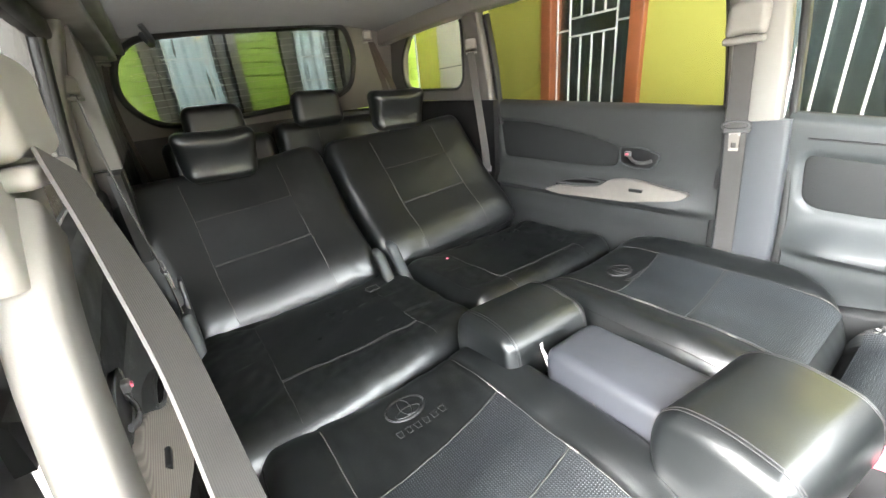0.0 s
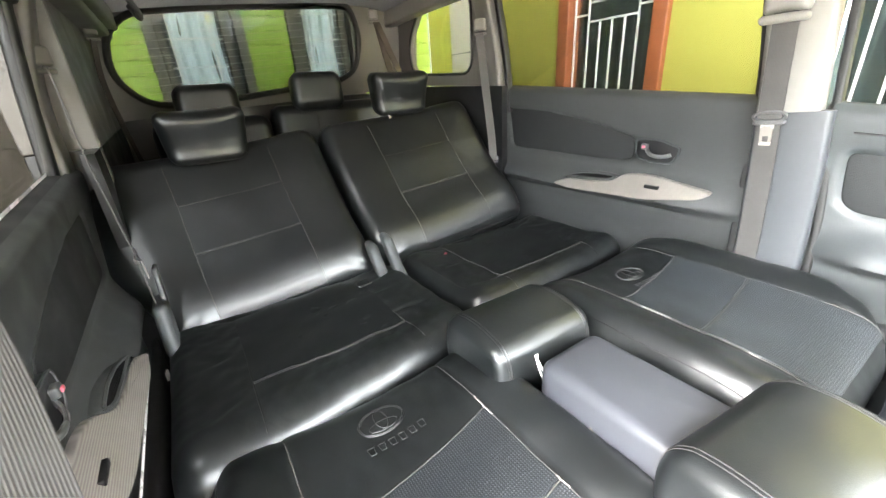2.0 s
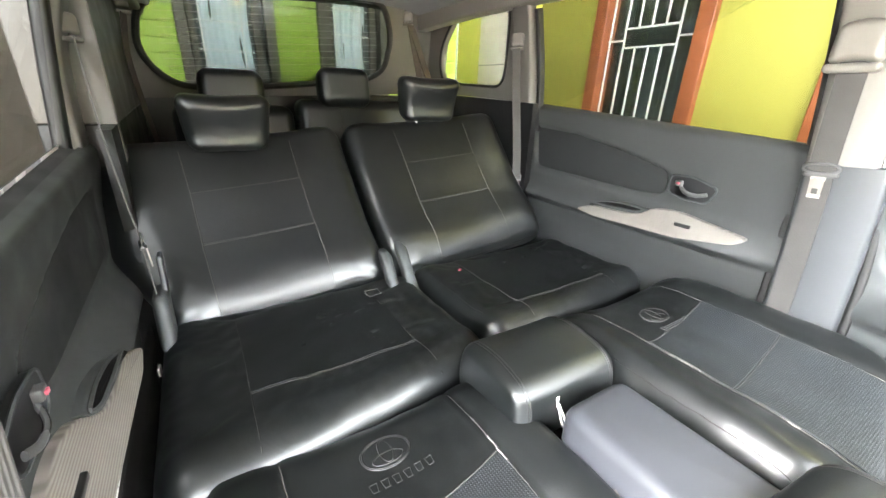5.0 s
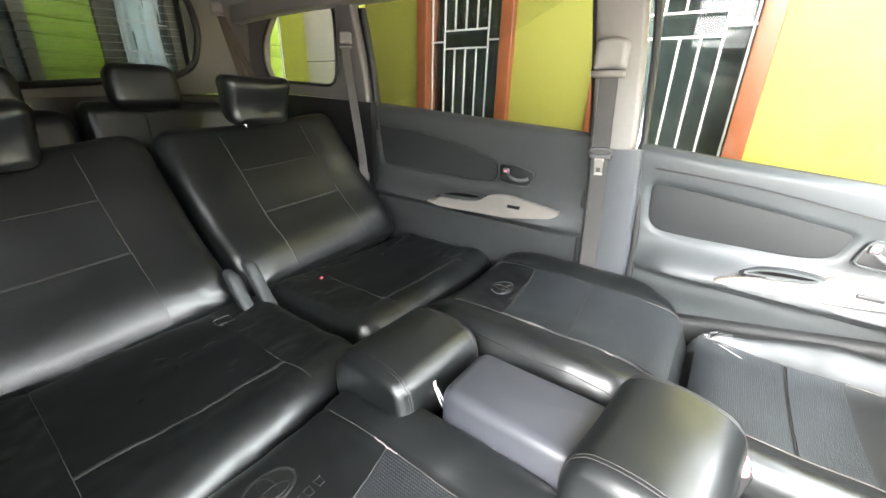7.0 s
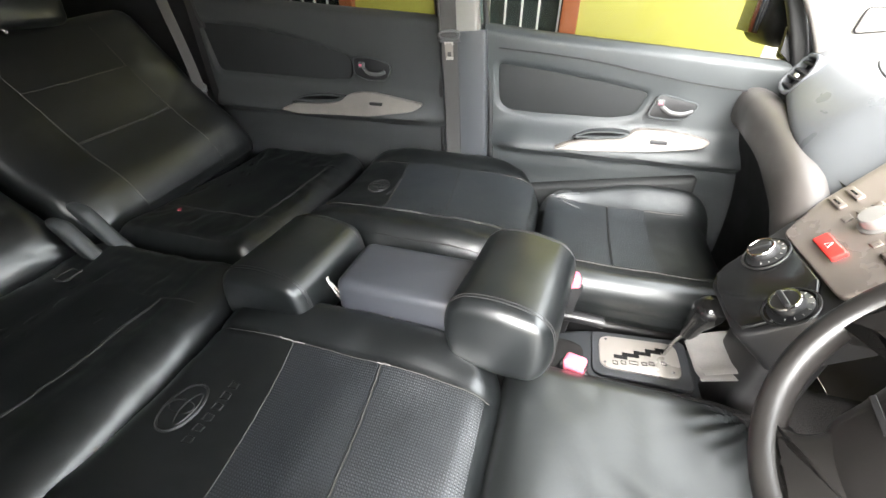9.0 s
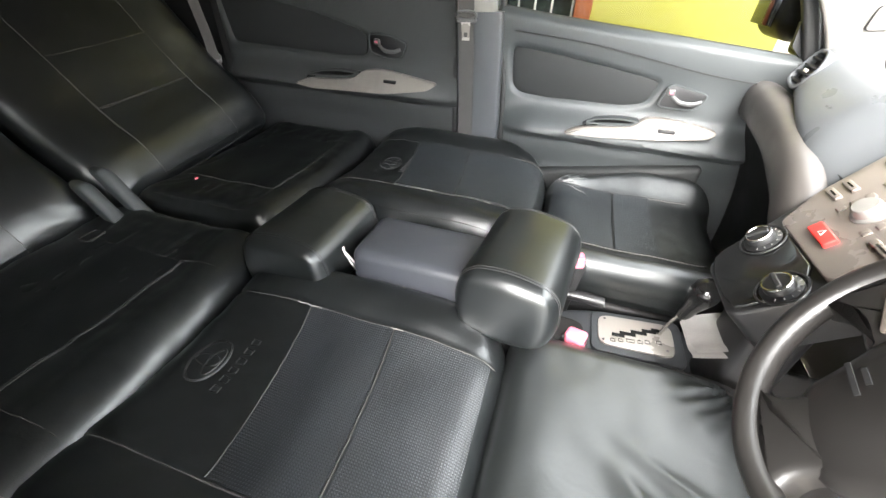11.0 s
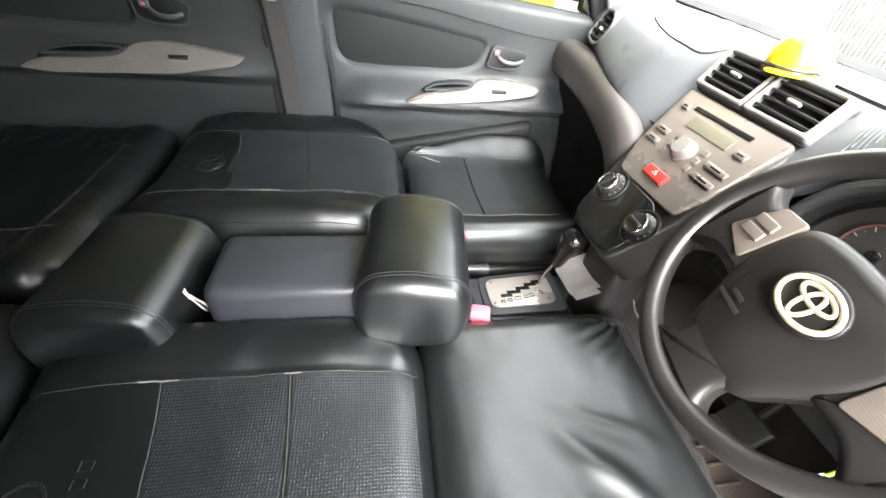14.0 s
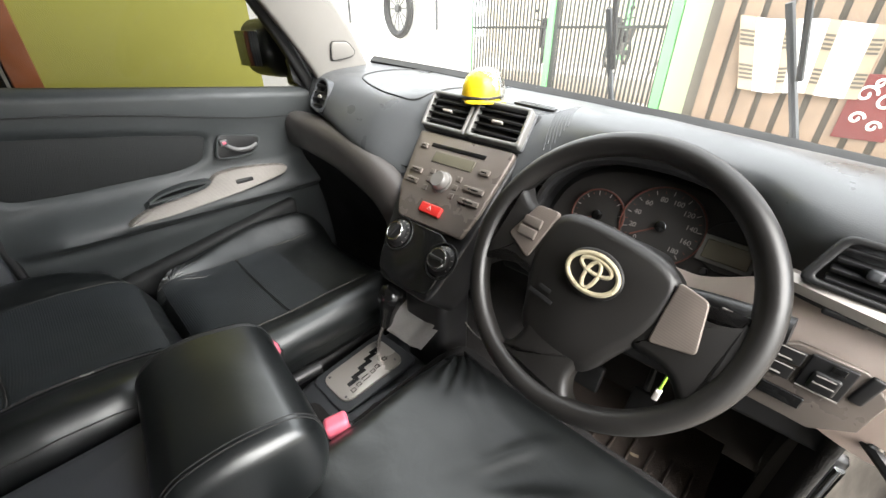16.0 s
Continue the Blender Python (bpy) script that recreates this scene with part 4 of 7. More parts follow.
def front_backrest(cx, w, y0, y1, ztop, thick, seed):
    """A front seat's backrest let down flat, upper side up."""
    L = y0 - y1

    def shape(p):
        u, v = p.x / (w / 2), p.y / (L / 2)
        top = 1 if p.z > 0 else 0
        q = p.copy()
        # the shoulder of the backrest is round in plan, widely so beside the door
        for sx in (-1, 1):
            near = (sx > 0) == (cx > 0)
            u0, v0 = (0.25, 0.30) if near and cx < 0 else (0.62, 0.62)
            a, b = (sx * u - u0) / (1 - u0), (v - v0) / (1 - v0)
            if a > 0 and b > 0:
                q.x = sx * (u0 + (1 - u0) * a * math.sqrt(max(0, 1 - b * b * 0.5))) * w / 2
                q.y = (v0 + (1 - v0) * b * math.sqrt(max(0, 1 - a * a * 0.5))) * L / 2
        q.x *= 1 - 0.02 * max(0, -v) ** 2 - 0.04 * max(0, v) ** 3
        if top:
            bol = math.exp(-((abs(u) - 0.76) / 0.24) ** 2) * (1 - 0.8 * smooth01(0.55, 1.0, abs(v)))
            q.z -= 0.045 * max(0.0, abs(u) - 0.80) ** 1.5 / 0.09
            q.z += 0.030 * bol - 0.012 * math.exp(-(u / 0.5) ** 2)
            q.z -= 0.0225 * max(0, v - 0.2) ** 2 + 0.057 * max(0, -v - 0.65) ** 2
            q.z += wrinkle((p.x, p.y, seed), 0.09, 0.004) + wrinkle((p.x, p.y, seed + 3), 0.035, 0.0018)
            for s in (-0.555, 0.555):
                q.z -= 0.005 * math.exp(-((u - s) / 0.02) ** 2)
        return q + Vector((cx, (y0 + y1) / 2, ztop - thick / 2))
    return rounded(w, L, thick, 0.064, (56, 60, 3), 6, shape)


def front_cushion(cx, w, y0, y1, ztop, thick, slack, seed):
    L = y1 - y0

    def shape(p):
        u, v = p.x / (w / 2), p.y / (L / 2)
        q = p.copy()
        if p.z > 0:
            q.z += 0.038 * math.exp(-((abs(u) - 0.85) / 0.20) ** 2) * (1 - slack) - 0.012 * math.exp(-(u / 0.6) ** 2 - (v / 0.7) ** 2)
            q.z -= 0.05 * max(0, v - 0.55) ** 1.5 + 0.05 * max(0, -v - 0.6) ** 2
            q.z += wrinkle((p.x * 0.7, p.y * 1.3, seed), 0.12, 0.0030) + wrinkle((p.x, p.y, seed + 2), 0.045, 0.0008 + 0.0016 * slack * smooth01(0.2, 0.9, u) * smooth01(-0.2, 0.5, v))
        if slack and p.z > 0:
            # gathers fan out from the inner front corner and from the front edge
            for ex, ey, rad, num, amp in ((-0.30, 0.225, 0.095, 27, 0.0095), (0.33, 0.02, 0.12, 12, 0.0010)):
                dx, dy = p.x - ex, p.y - ey
                dist = math.hypot(dx, dy)
                q.z += amp * math.sin(math.atan2(dy, dx) * num + 6 * noise.noise(Vector((p.x, p.y, 1)) * 9)) * math.exp(-(dist / rad) ** 2) * smooth01(0.012, 0.05, dist)
            # loose folds that run slantwise to the front edge
            for fx, fy, turn, size, dep in ((0.0, 0.03, 0.9, 0.018, 0.0055), (0.05, 0.06, 0.8, 0.015, 0.0050), (-0.05, 0.07, 1.0, 0.014, 0.0035), (0.11, 0.03, 0.6, 0.017, 0.0045), (0.16, 0.08, 0.7, 0.014, 0.0040)):
                along = (p.x - fx) * math.cos(turn) + (p.y - fy) * math.sin(turn)
                off = -(p.x - fx) * math.sin(turn) + (p.y - fy) * math.cos(turn) + 0.012 * noise.noise(Vector((p.x * 9, p.y * 9, fx * 30)))
                q.z += 1.5 * dep * math.exp(-(off / size) ** 2 - (along / 0.075) ** 2)
        q.x *= 1 - (0.06 if slack else 0.12) * max(0, v) ** 3
        if not slack:
            # the outer bolster grows from a gathered point at the hinge to its full width in front
            q.x += 0.085 * smooth01(0.3, 1.0, -u) * smooth01(-0.1, 1.0, -v)
            if p.z > 0:
                q.z += 0.026 * math.exp(-((u + 0.82) / 0.22) ** 2) * smooth01(-0.6, 0.3, v)
                dx, dy = p.x + w * 0.36, p.y + L * 0.52
                dist = math.hypot(dx, dy)
                q.z += 0.006 * math.sin(math.atan2(dy, dx) * 17 + 4 * noise.noise(Vector((p.x, p.y, 2)) * 8)) * math.exp(-(dist / 0.12) ** 2) * smooth01(0.02, 0.06, dist)
            q.x *= 1 - 0.27 * max(0, 0.5 - p.z / thick - 0.10)
        return q + Vector((cx, (y0 + y1) / 2, ztop - thick / 2))
    return rounded(w, L, thick, 0.05 if slack else 0.074, (130, 110, 3) if slack else (70, 70, 3), 6, shape)


def front_seat(name, label, cx, zb, zc, slack, seed):
    th = thing(name, pose(cx, 0.02, FLOOR_Z), label, "car seat", "front seats")
    inv = th.matrix_world.inverted()

    def add(nm, bm, mat, lab="", parent=None):
        return part(nm, moved(bm, inv), mat, parent or th, lab)
    bm = front_backrest(cx, 0.64, 0.040, -0.580 if slack else -0.615, zb, 0.14, seed)
    skin = Skin(bm)
    back = add("backrest", bm, LEATHER, "black leather backrest folded flat")
    a = 0.165
    # cross seams at the left and the right edge of the centre panel
    yi = (-0.367, -0.318, -0.181, -0.156) if cx > 0 else (-0.437, -0.392, -0.245, -0.208)
    coarse = PERF_COARSE if cx > 0 else PERF
    add("perforated_panel", skin.panel(quad((cx - a, yi[0] + 0.004), (cx + a, yi[1] + 0.004), (cx + a, yi[3] - 0.004), (cx - a, yi[2] - 0.004)), 14, 12), coarse, "dark perforated seat panel", back)
    add("perforated_panel", skin.panel(quad((cx - a, yi[2] + 0.004), (cx + a, yi[3] + 0.004), (cx + a * 0.98, 0.012), (cx - a * 0.98, 0.012)), 14, 12), coarse, "dark perforated seat panel", back)
    add("seam", skin.seam([(cx - a - 0.003, -0.60), (cx - a - 0.004, -0.37), (cx - a - 0.003, -0.1), (cx - a - 0.003, 0.02)], 0.0012), THREAD, "worn pale stitched seam", back)
    add("seam", skin.seam([(cx + a + 0.003, -0.60), (cx + a + 0.004, -0.37), (cx + a + 0.003, -0.1), (cx + a + 0.003, 0.02)], 0.0012), THREAD, "worn pale stitched seam", back)
    add("seam", skin.seam([(cx - a, yi[0]), (cx, (yi[0] + yi[1]) / 2), (cx + a, yi[1])], 0.0012), THREAD, "worn pale stitched seam", back)
    add("seam", skin.seam([(cx - a, yi[2]), (cx, (yi[2] + yi[3]) / 2), (cx + a, yi[3])], 0.0011, lift=0.002), THREAD, "worn pale stitched seam", back)
    for sx in (-1, 1):
        add("piping", skin.seam([(cx + sx * 0.282, -0.52), (cx + sx * 0.288, -0.3), (cx + sx * 0.286, -0.06)], 0.0012, 14), SEAM, "", back)
    for ya, yb_ in ((-0.40, -0.345), (-0.19, -0.165)) if cx > 0 else ((-0.34, -0.27), (-0.12, -0.10)):
        sx = -1 if cx > 0 else 1
        add("worn_thread", skin.seam([(cx + sx * (a + 0.003), ya), (cx + sx * (a + 0.003), yb_)], 0.0017, 8, 0.001, 0.0012), WORN, "frayed pale thread", back)
    add("pressed_emblem", emblem_ring(skin, cx, -0.475, 0.046, 0.032, 0.0013), PRESSED, "pressed oval emblem", back)
    for i in range(6):
        u = cx + 0.050 - i * 0.0205
        ring = [(u, -0.428), (u - 0.013, -0.428), (u - 0.011, -0.412), (u - 0.002, -0.412), (u, -0.428)]
        add("pressed_mark", skin.seam(ring, 0.0009, 4, wobble=0.0002), PRESSED, "", back)
    mat = LEATHER_TAUT
    cb = front_cushion(cx, 0.60, 0.035, 0.47 if slack else 0.555, zc, 0.16, slack, seed + 5)
    cskin = Skin(cb)
    cushion = add("cushion", cb, mat, "slack black leather seat cover with gathered corner" if slack else "black leather seat cushion")
    if slack:
        # fuzzy hem along the front edge
        hem = [Vector((cx - 0.298, y, zc - 0.046)) for y in span(0.06, 0.43, 18)] + [Vector((cx - 0.285 + 0.56 * t, 0.478 - 0.022 * t, zc - 0.046)) for t in span(0, 1, 30)]
        hem = [p + Vector((random.uniform(-1, 1), random.uniform(-1, 1), random.uniform(-1, 1))) * 0.004 for p in hem]
        add("hem", tube(hem, 0.014, 7), FUZZ, "fuzzy black hem", cushion)
    else:
        add("perforated_panel", cskin.panel(quad((cx - a, 0.06), (cx + a, 0.06), (cx + a, 0.245), (cx - a, 0.245)), 12, 10), PERF, "dark perforated seat panel", cushion)
        add("perforated_panel", cskin.panel(quad((cx - a, 0.252), (cx + a, 0.252), (cx + a, 0.36), (cx - a, 0.36)), 12, 8), PERF, "dark perforated seat panel", cushion)
        add("seam", cskin.seam([(cx - a, 0.05), (cx - a, 0.30), (cx - a, 0.47)], 0.0020), THREAD, "", cushion)
        add("seam", cskin.seam([(cx + a, 0.05), (cx + a, 0.30), (cx + a, 0.47)], 0.0020), THREAD, "", cushion)
        add("seam", cskin.seam([(cx - a, 0.248), (cx + a, 0.248)], 0.0012, lift=0.002), SEAM, "", cushion)
        for i in range(7):
            turn = radians(62 + 12 * i)
            hx, hy = cx - 0.172 + 0.004 * i, 0.066
            far_end = 0.055 + 0.022 * ((i * 5) % 3)
            add("fold", cskin.seam([(hx + q * math.cos(turn), hy + q * math.sin(turn)) for q in (0.0, far_end * 0.5, far_end)], 0.0032, 8, 0.0006), mat, "", cushion)
    add("seat_frame", block(0.44, 0.42, 0.10, 0.02, (cx, 0.27, zc - 0.20)), BLACKPLASTIC)
    for sx in (-1, 1):
        add("seat_rail", block(0.04, 0.50, 0.06, 0.008, (cx + sx * 0.19, 0.25, FLOOR_Z + 0.03)), BLACKPLASTIC)
        add("recline_hinge", block(0.03, 0.10, 0.10, 0.014, (cx + sx * 0.295, 0.03, zc - 0.085)), BLACKPLASTIC, "black reclining hinge cover")
    return th, add


driver, add_driver = front_seat("front_right_seat", "black leather driver seat laid flat, with a slack gathered cover", 0.402, 0.603, 0.585, 1.0, 1.0)
passenger, add_pass = front_seat("front_left_seat", "black leather passenger seat laid flat, with pale stitching", -0.405, 0.652, 0.585, 0.0, 7.0)
add_driver("worn_patch", plate(chaikin([(-0.001, -0.034), (0.0045, -0.012), (0.003, 0.012), (0.001, 0.034), (-0.003, 0.008), (-0.002, -0.015)], 1), 0.003, pose(0.566, -0.435, 0.602, 0, 4, 8)), WHITETAG, "torn seam showing pale lining")


driver_top = 0.622
add_driver("stud", moved(lathe([(0.0045, 0.0), (0.0045, 0.004), (0.003, 0.006), (0.0005, 0.006)], 12), pose(0.103, -0.244, driver_top, 0, -20, 0)), WHITETAG, "white plastic stud")
for x, y, dx, dy in ((0.116, -0.262, 0.004, 0.028), (0.126, -0.215, 0.010, 0.018), (0.142, -0.250, 0.012, 0.010)):
    add_driver("scuff", tube([(x, y, driver_top + 0.002), (x + dx, y + dy, driver_top + 0.003)], 0.0008, 5), WORN, "pale scuff")


# second row: a reclined back and a cushion on each side
BACK_AXIS = Vector((0, -0.605, 0.796))
BACK_OUT = Vector((0, 0.796, 0.605))


def rear_seat(name, label, x0, x1, zc, lean_y, zlift, head_x, head_up, seed, yfront, skew, panel_x, outer, c0, c1):
    cx, w = (x0 + x1) / 2, abs(x1 - x0)
    base = Vector((cx, -1.10 + lean_y, 0.56 + zlift))
    th = thing(name, pose(cx, -0.95, FLOOR_Z), label, "car seat", "second row seats")
    inv = th.matrix_world.inverted()

    def add(nm, bm, mat, lab="", parent=None):
        return part(nm, moved(bm, inv), mat, parent or th, lab)
    # back: local x across, y up the back, z out of it
    L, T = 0.63, 0.13

    def back_shape(p):
        u, v = p.x / (w / 2), p.y / (L / 2)
        q = p.copy()
        if outer and p.x < 0:
            # the shoulder swells out beside the door
            q.x += 0.085 * u * smooth01(-0.80, -0.05, v)
        q.x *= 1 - 0.05 * max(0, v - 0.75) - 0.03 * max(0, -v - 0.7)
        if p.z > 0:
            q.z += 0.010 * math.exp(-((abs(u) - 0.78) / 0.26) ** 2) - 0.006 * math.exp(-(u / 0.5) ** 2)
            q.z += 0.030 * math.exp(-((v + 0.66) / 0.34) ** 2) - 0.10 * max(0, v - 0.7) ** 2
            q.z += wrinkle((p.x, p.y, seed), 0.10, 0.003) + wrinkle((p.x, p.y, seed + 2), 0.03, 0.0006)
            for e in (-1, 1):
                dx, dy = p.x - e * w * 0.53, p.y + L * 0.53
                dist = math.hypot(dx, dy)
                q.z += 0.0042 * math.sin(math.atan2(dy, dx) * 15 + 3 * noise.noise(p * 14)) * math.exp(-(dist / 0.10) ** 2)
        return q + Vector((0, L / 2, -T / 2))
    bm = rounded(w, L, T, 0.05, (72, 72, 3), 6, back_shape)
    bmm = basis(base, (-1, 0, 0.075), BACK_AXIS)
    skin = Skin(bm)
    # panel limits, measured up the back
    a, pc = 0.160, panel_x
    panels = [skin.panel(quad((pc - a, 0.262), (pc + a, 0.262), (pc + a, 0.425), (pc - a, 0.425)), 14, 10, 0.002), skin.panel(quad((pc - a, 0.03), (pc + a, 0.03), (pc + a, 0.255), (pc - a, 0.255)), 14, 12, 0.002)]
    seams = [skin.seam([(pc - a, 0.02), (pc - a * 1.02, 0.25), (pc - a, 0.43), (pc - a * 1.02, 0.57)], 0.0014), skin.seam([(pc + a, 0.02), (pc + a * 1.02, 0.25), (pc + a, 0.43), (pc + a * 1.02, 0.57)], 0.0014),
             skin.seam([(pc - a, 0.258), (pc + a, 0.258)], 0.0014, lift=0.002), skin.seam([(pc - a, 0.428), (pc + a, 0.428)], 0.0010, lift=0.002)]
    bot = [skin.seam([(-w * 0.42, 0.012), (0, 0.006), (w * 0.42, 0.012)], 0.0016)]
    back = part("backrest", bm, LEATHER, th, "reclined black leather backrest")
    back.matrix_local = inv @ bmm
    for pn in panels:
        part("perforated_panel", pn, PERF_DARK, back, "dark perforated panel")
    for sm in seams:
        part("seam", sm, THREADDIM, back, "thin pale seam")
    for sm in bot:
        part("seam", sm, SEAM, back)
    # headrest
    hr = rounded(0.268, 0.090, 0.165, 0.038, (10, 3, 8), 5, lambda p: Vector((p.x * (0.93 + 0.9 * p.z), p.y + (0.016 * smooth01(-0.02, 0.08, p.z) + 0.010 * smooth01(-0.035, -0.072, p.z) if p.y > 0 else 0.0) - 0.010 * (p.x / 0.13) ** 2 + wrinkle(p, 0.05, 0.003), p.z + 0.008 * (p.x / 0.13) ** 2 * (p.z > 0))))
    hb = base + BACK_AXIS * (0.640 + head_up) + BACK_OUT * 0.012
    m = Matrix.Translation((head_x, hb.y + 0.02, hb.z)) @ pose(0, 0, 0, -5, 0, 0)
    head = part("headrest", moved(hr, inv @ m), LEATHER_DULL, th, "black leather headrest")
    for dx in () if outer else (-0.06, 0.06):
        post = [Vector((head_x + dx, hb.y + 0.02, hb.z - 0.05)), Vector((head_x + dx, hb.y + 0.05, hb.z - 0.20))]
        part("post", moved(tube(post, 0.006, 8), inv), CHROME, head, "steel headrest post")
    # cushion
    yb = -1.14
    cx, w = (c0 + c1) / 2, abs(c1 - c0)

    def seat_shape(p):
        Ls = yfront - yb
        u, v = p.x / (w / 2), p.y / (Ls / 2)
        q = p.copy()
        if p.z > 0:
            q.z += 0.007 * math.exp(-((abs(u) - 0.86) / 0.2) ** 2) - 0.008 * math.exp(-(u / 0.55) ** 2 - ((v + 0.2) / 0.6) ** 2)
            q.z += 0.012 * math.exp(-((v - 0.72) / 0.18) ** 2) - 0.0545 * max(0, -v - 0.45) ** 2
            q.z += wrinkle((p.x, p.y, seed + 9), 0.09, 0.005) + wrinkle((p.x, p.y, seed + 4), 0.03, 0.0026 - 0.0014 * smooth01(0.4, 0.8, v))
            # worn-in creases across the seat
            for k, (c0_, c1_, dep) in enumerate(((-0.10, 0.30, 0.0042), (0.02, -0.22, 0.0034), (-0.16, -0.35, 0.0040), (0.11, 0.12, 0.0028), (-0.03, 0.75, 0.0030))):
                off = p.y - c0_ - c1_ * p.x - 0.025 * noise.noise(Vector((p.x * 7, k, seed)))
                q.z -= 1.6 * dep * math.exp(-(off / 0.009) ** 2) * smooth01(0.1, 0.5, noise.noise(Vector((p.x * 4, k * 3.1, seed))) + 0.35) * smooth01(0.86, 0.66, abs(u)) * smooth01(0.95, 0.7, abs(v))
        q.x *= 1 - 0.03 * max(0, v) ** 4
        q.y += skew * u * smooth01(-0.4, 0.9, v)
        return q + Vector((cx, (yfront + yb) / 2, zc - 0.08))
    sb = rounded(w, yfront - yb, 0.16, 0.055, (84, 68, 3), 6, seat_shape)
    cskin = Skin(sb)
    cush = add("cushion", sb, LEATHER_SOFT, "creased black leather seat cushion")
    b = w * 0.265
    add("perforated_panel", cskin.panel(quad((cx - b, -1.07), (cx + b, -1.07), (cx + b, -0.735), (cx - b, -0.735)), 14, 12, 0.0018), LEATHER_DULL, "smooth centre panel", cush)
    add("seam", cskin.seam([(cx - b, -1.08), (cx - b, -0.85), (cx - b * 1.02, yfront + 0.02)], 0.0008), THREAD, "", cush)
    add("seam", cskin.seam([(cx + b, -1.08), (cx + b, -0.85), (cx + b * 1.02, yfront + 0.02)], 0.0008), THREAD, "", cush)
    add("seam", cskin.seam([(cx - b, -0.728), (cx + b, -0.728)], 0.0008), THREAD, "", cush)
    add("seam", cskin.seam([(c0 + (0.03 if c0 < c1 else -0.03), -1.06), (c0 + (0.03 if c0 < c1 else -0.03), yfront + 0.06)], 0.0008), THREAD, "", cush)
    if outer:
        # the outer recliner: a block beside the cushion and a bracket up the back
        block_bm = rounded(0.034, 0.095, 0.135, 0.016, (2, 4, 5), 4, lambda p: p + Vector((0, -0.30 * p.z, 0)))
        recliner = add("recliner_cover", moved(block_bm, pose(x1 - 0.020, -1.055, zc + 0.045)), DOORGREY, "grey plastic recliner cover")
        add("bracket", moved(rounded(0.012, 0.045, 0.110, 0.005, (1, 3, 4), 3, lambda p: p + Vector((0, -0.45 * p.z, 0))), pose(x1 - 0.030, -1.110, zc + 0.130)), PILLARGREY, "grey steel recliner bracket", recliner)
    for hx in (x0,):
        cover = rounded(0.036, 0.058, 0.140, 0.017, (2, 4, 8), 4, lambda p: p + Vector((0, -0.75 * p.z + 3.2 * min(0, p.z) ** 2, -0.10 * p.y)))
        sign = 1 if hx > cx else -1
        add("hinge_cover", moved(cover, pose(hx + sign * 0.004 + (0.020 if outer else -0.030), -1.068, zc + 0.022)), DOORGREY, "grey plastic hinge cover")
    add("seat_frame", block(w * 0.8, 0.46, 0.12, 0.02, (cx, -0.86, zc - 0.20)), BLACKPLASTIC)
    for sx in (-1, 1):
        add("leg", block(0.05, 0.05, 0.22, 0.01, (cx + sx * w * 0.3, -0.70, FLOOR_Z + 0.09)), BLACKPLASTIC)
    return th, add


_, add_rr = rear_seat("rear_right_seat", "black leather second row seat with reclined back", 0.108, 0.755, 0.605, 0.0, 0.0, 0.505, 0.0, 11.0, -0.560, 0.045, -0.022, True, 0.040, 0.755)
_, add_rl = rear_seat("rear_left_seat", "creased black leather second row seat with reclined back", 0.092, -0.610, 0.620, 0.0, 0.050, -0.245, 0.045, 15.0, -0.640, 0.012, 0.005, False, 0.028, -0.685)


# third row: two upright backs with headrests, seen over the second row
def third_seat(label, x0, x1, z0, head_x, head_z, seed):
    cx, w = (x0 + x1) / 2, abs(x1 - x0)
    th = thing("third_row_seat", pose(cx, -1.85, FLOOR_Z), label, "car seat", "third row seats")
    inv = th.matrix_world.inverted()
    bm = rounded(w, 0.13, 0.66, 0.045, (16, 3, 16), 5, lambda p: Vector((p.x, p.y - 0.22 * p.z + 0.012 * math.exp(-((abs(p.x / (w / 2)) - 0.8) / 0.2) ** 2) + wrinkle((p.x, p.z, seed), 0.1, 0.004), p.z)))
    back = part("backrest", moved(bm, inv @ pose(cx, -1.86, z0 - 0.33)), LEATHER_DULL, th, "black leather backrest")
    skin_bm = moved(rounded(w, 0.13, 0.66, 0.045, (16, 3, 16), 5, lambda p: Vector((p.x, p.y - 0.22 * p.z, p.z))), pose(cx, -1.86, z0 - 0.33))
    skin = Skin(skin_bm, (0, -1, 0), (1, 0, 0), (0, 0, 1))
    skin_bm.free()
    for u in (cx - w * 0.25, cx + w * 0.25):
        part("seam", moved(skin.seam([(u, z0 - 0.3), (u, z0 - 0.04)], 0.0014, lift=0.014), inv), THREAD, back)
    hr = rounded(0.24, 0.10, 0.165, 0.042, (6, 3, 5), 5, lambda p: Vector((p.x * (1 - 0.6 * max(0, p.z) * 0.8), p.y + 0.1 * p.z, p.z)))
    head = part("headrest", moved(hr, inv @ pose(head_x, -1.88, head_z, 14)), LEATHER_DULL, th, "black leather headrest")
    for dx in (-0.05, 0.05):
        part("post", moved(tube([(head_x + dx, -1.88, head_z - 0.05), (head_x + dx, -1.88, z0 - 0.05)], 0.006, 8), inv), CHROME, head)
    part("cushion", moved(rounded(w, 0.44, 0.14, 0.05, (8, 8, 2), 4), inv @ pose(cx, -1.66, 0.58)), LEATHER_DULL, th)


third_seat("black leather third row seat behind the second row", 0.21, 0.66, 1.115, 0.440, 1.165, 21.0)
third_seat("black leather third row seat behind the second row", 0.195, -0.56, 1.145, -0.02, 1.195, 25.0)

# ---- between the seats ----
console = thing("centre_console", pose(0.03, -0.12, FLOOR_Z), "slate grey storage box between the front seats", "console box")
cinv = console.matrix_world.inverted()


def con(nm, bm, mat, lab="", parent=None):
    return part(nm, moved(bm, cinv), mat, parent or console, lab)


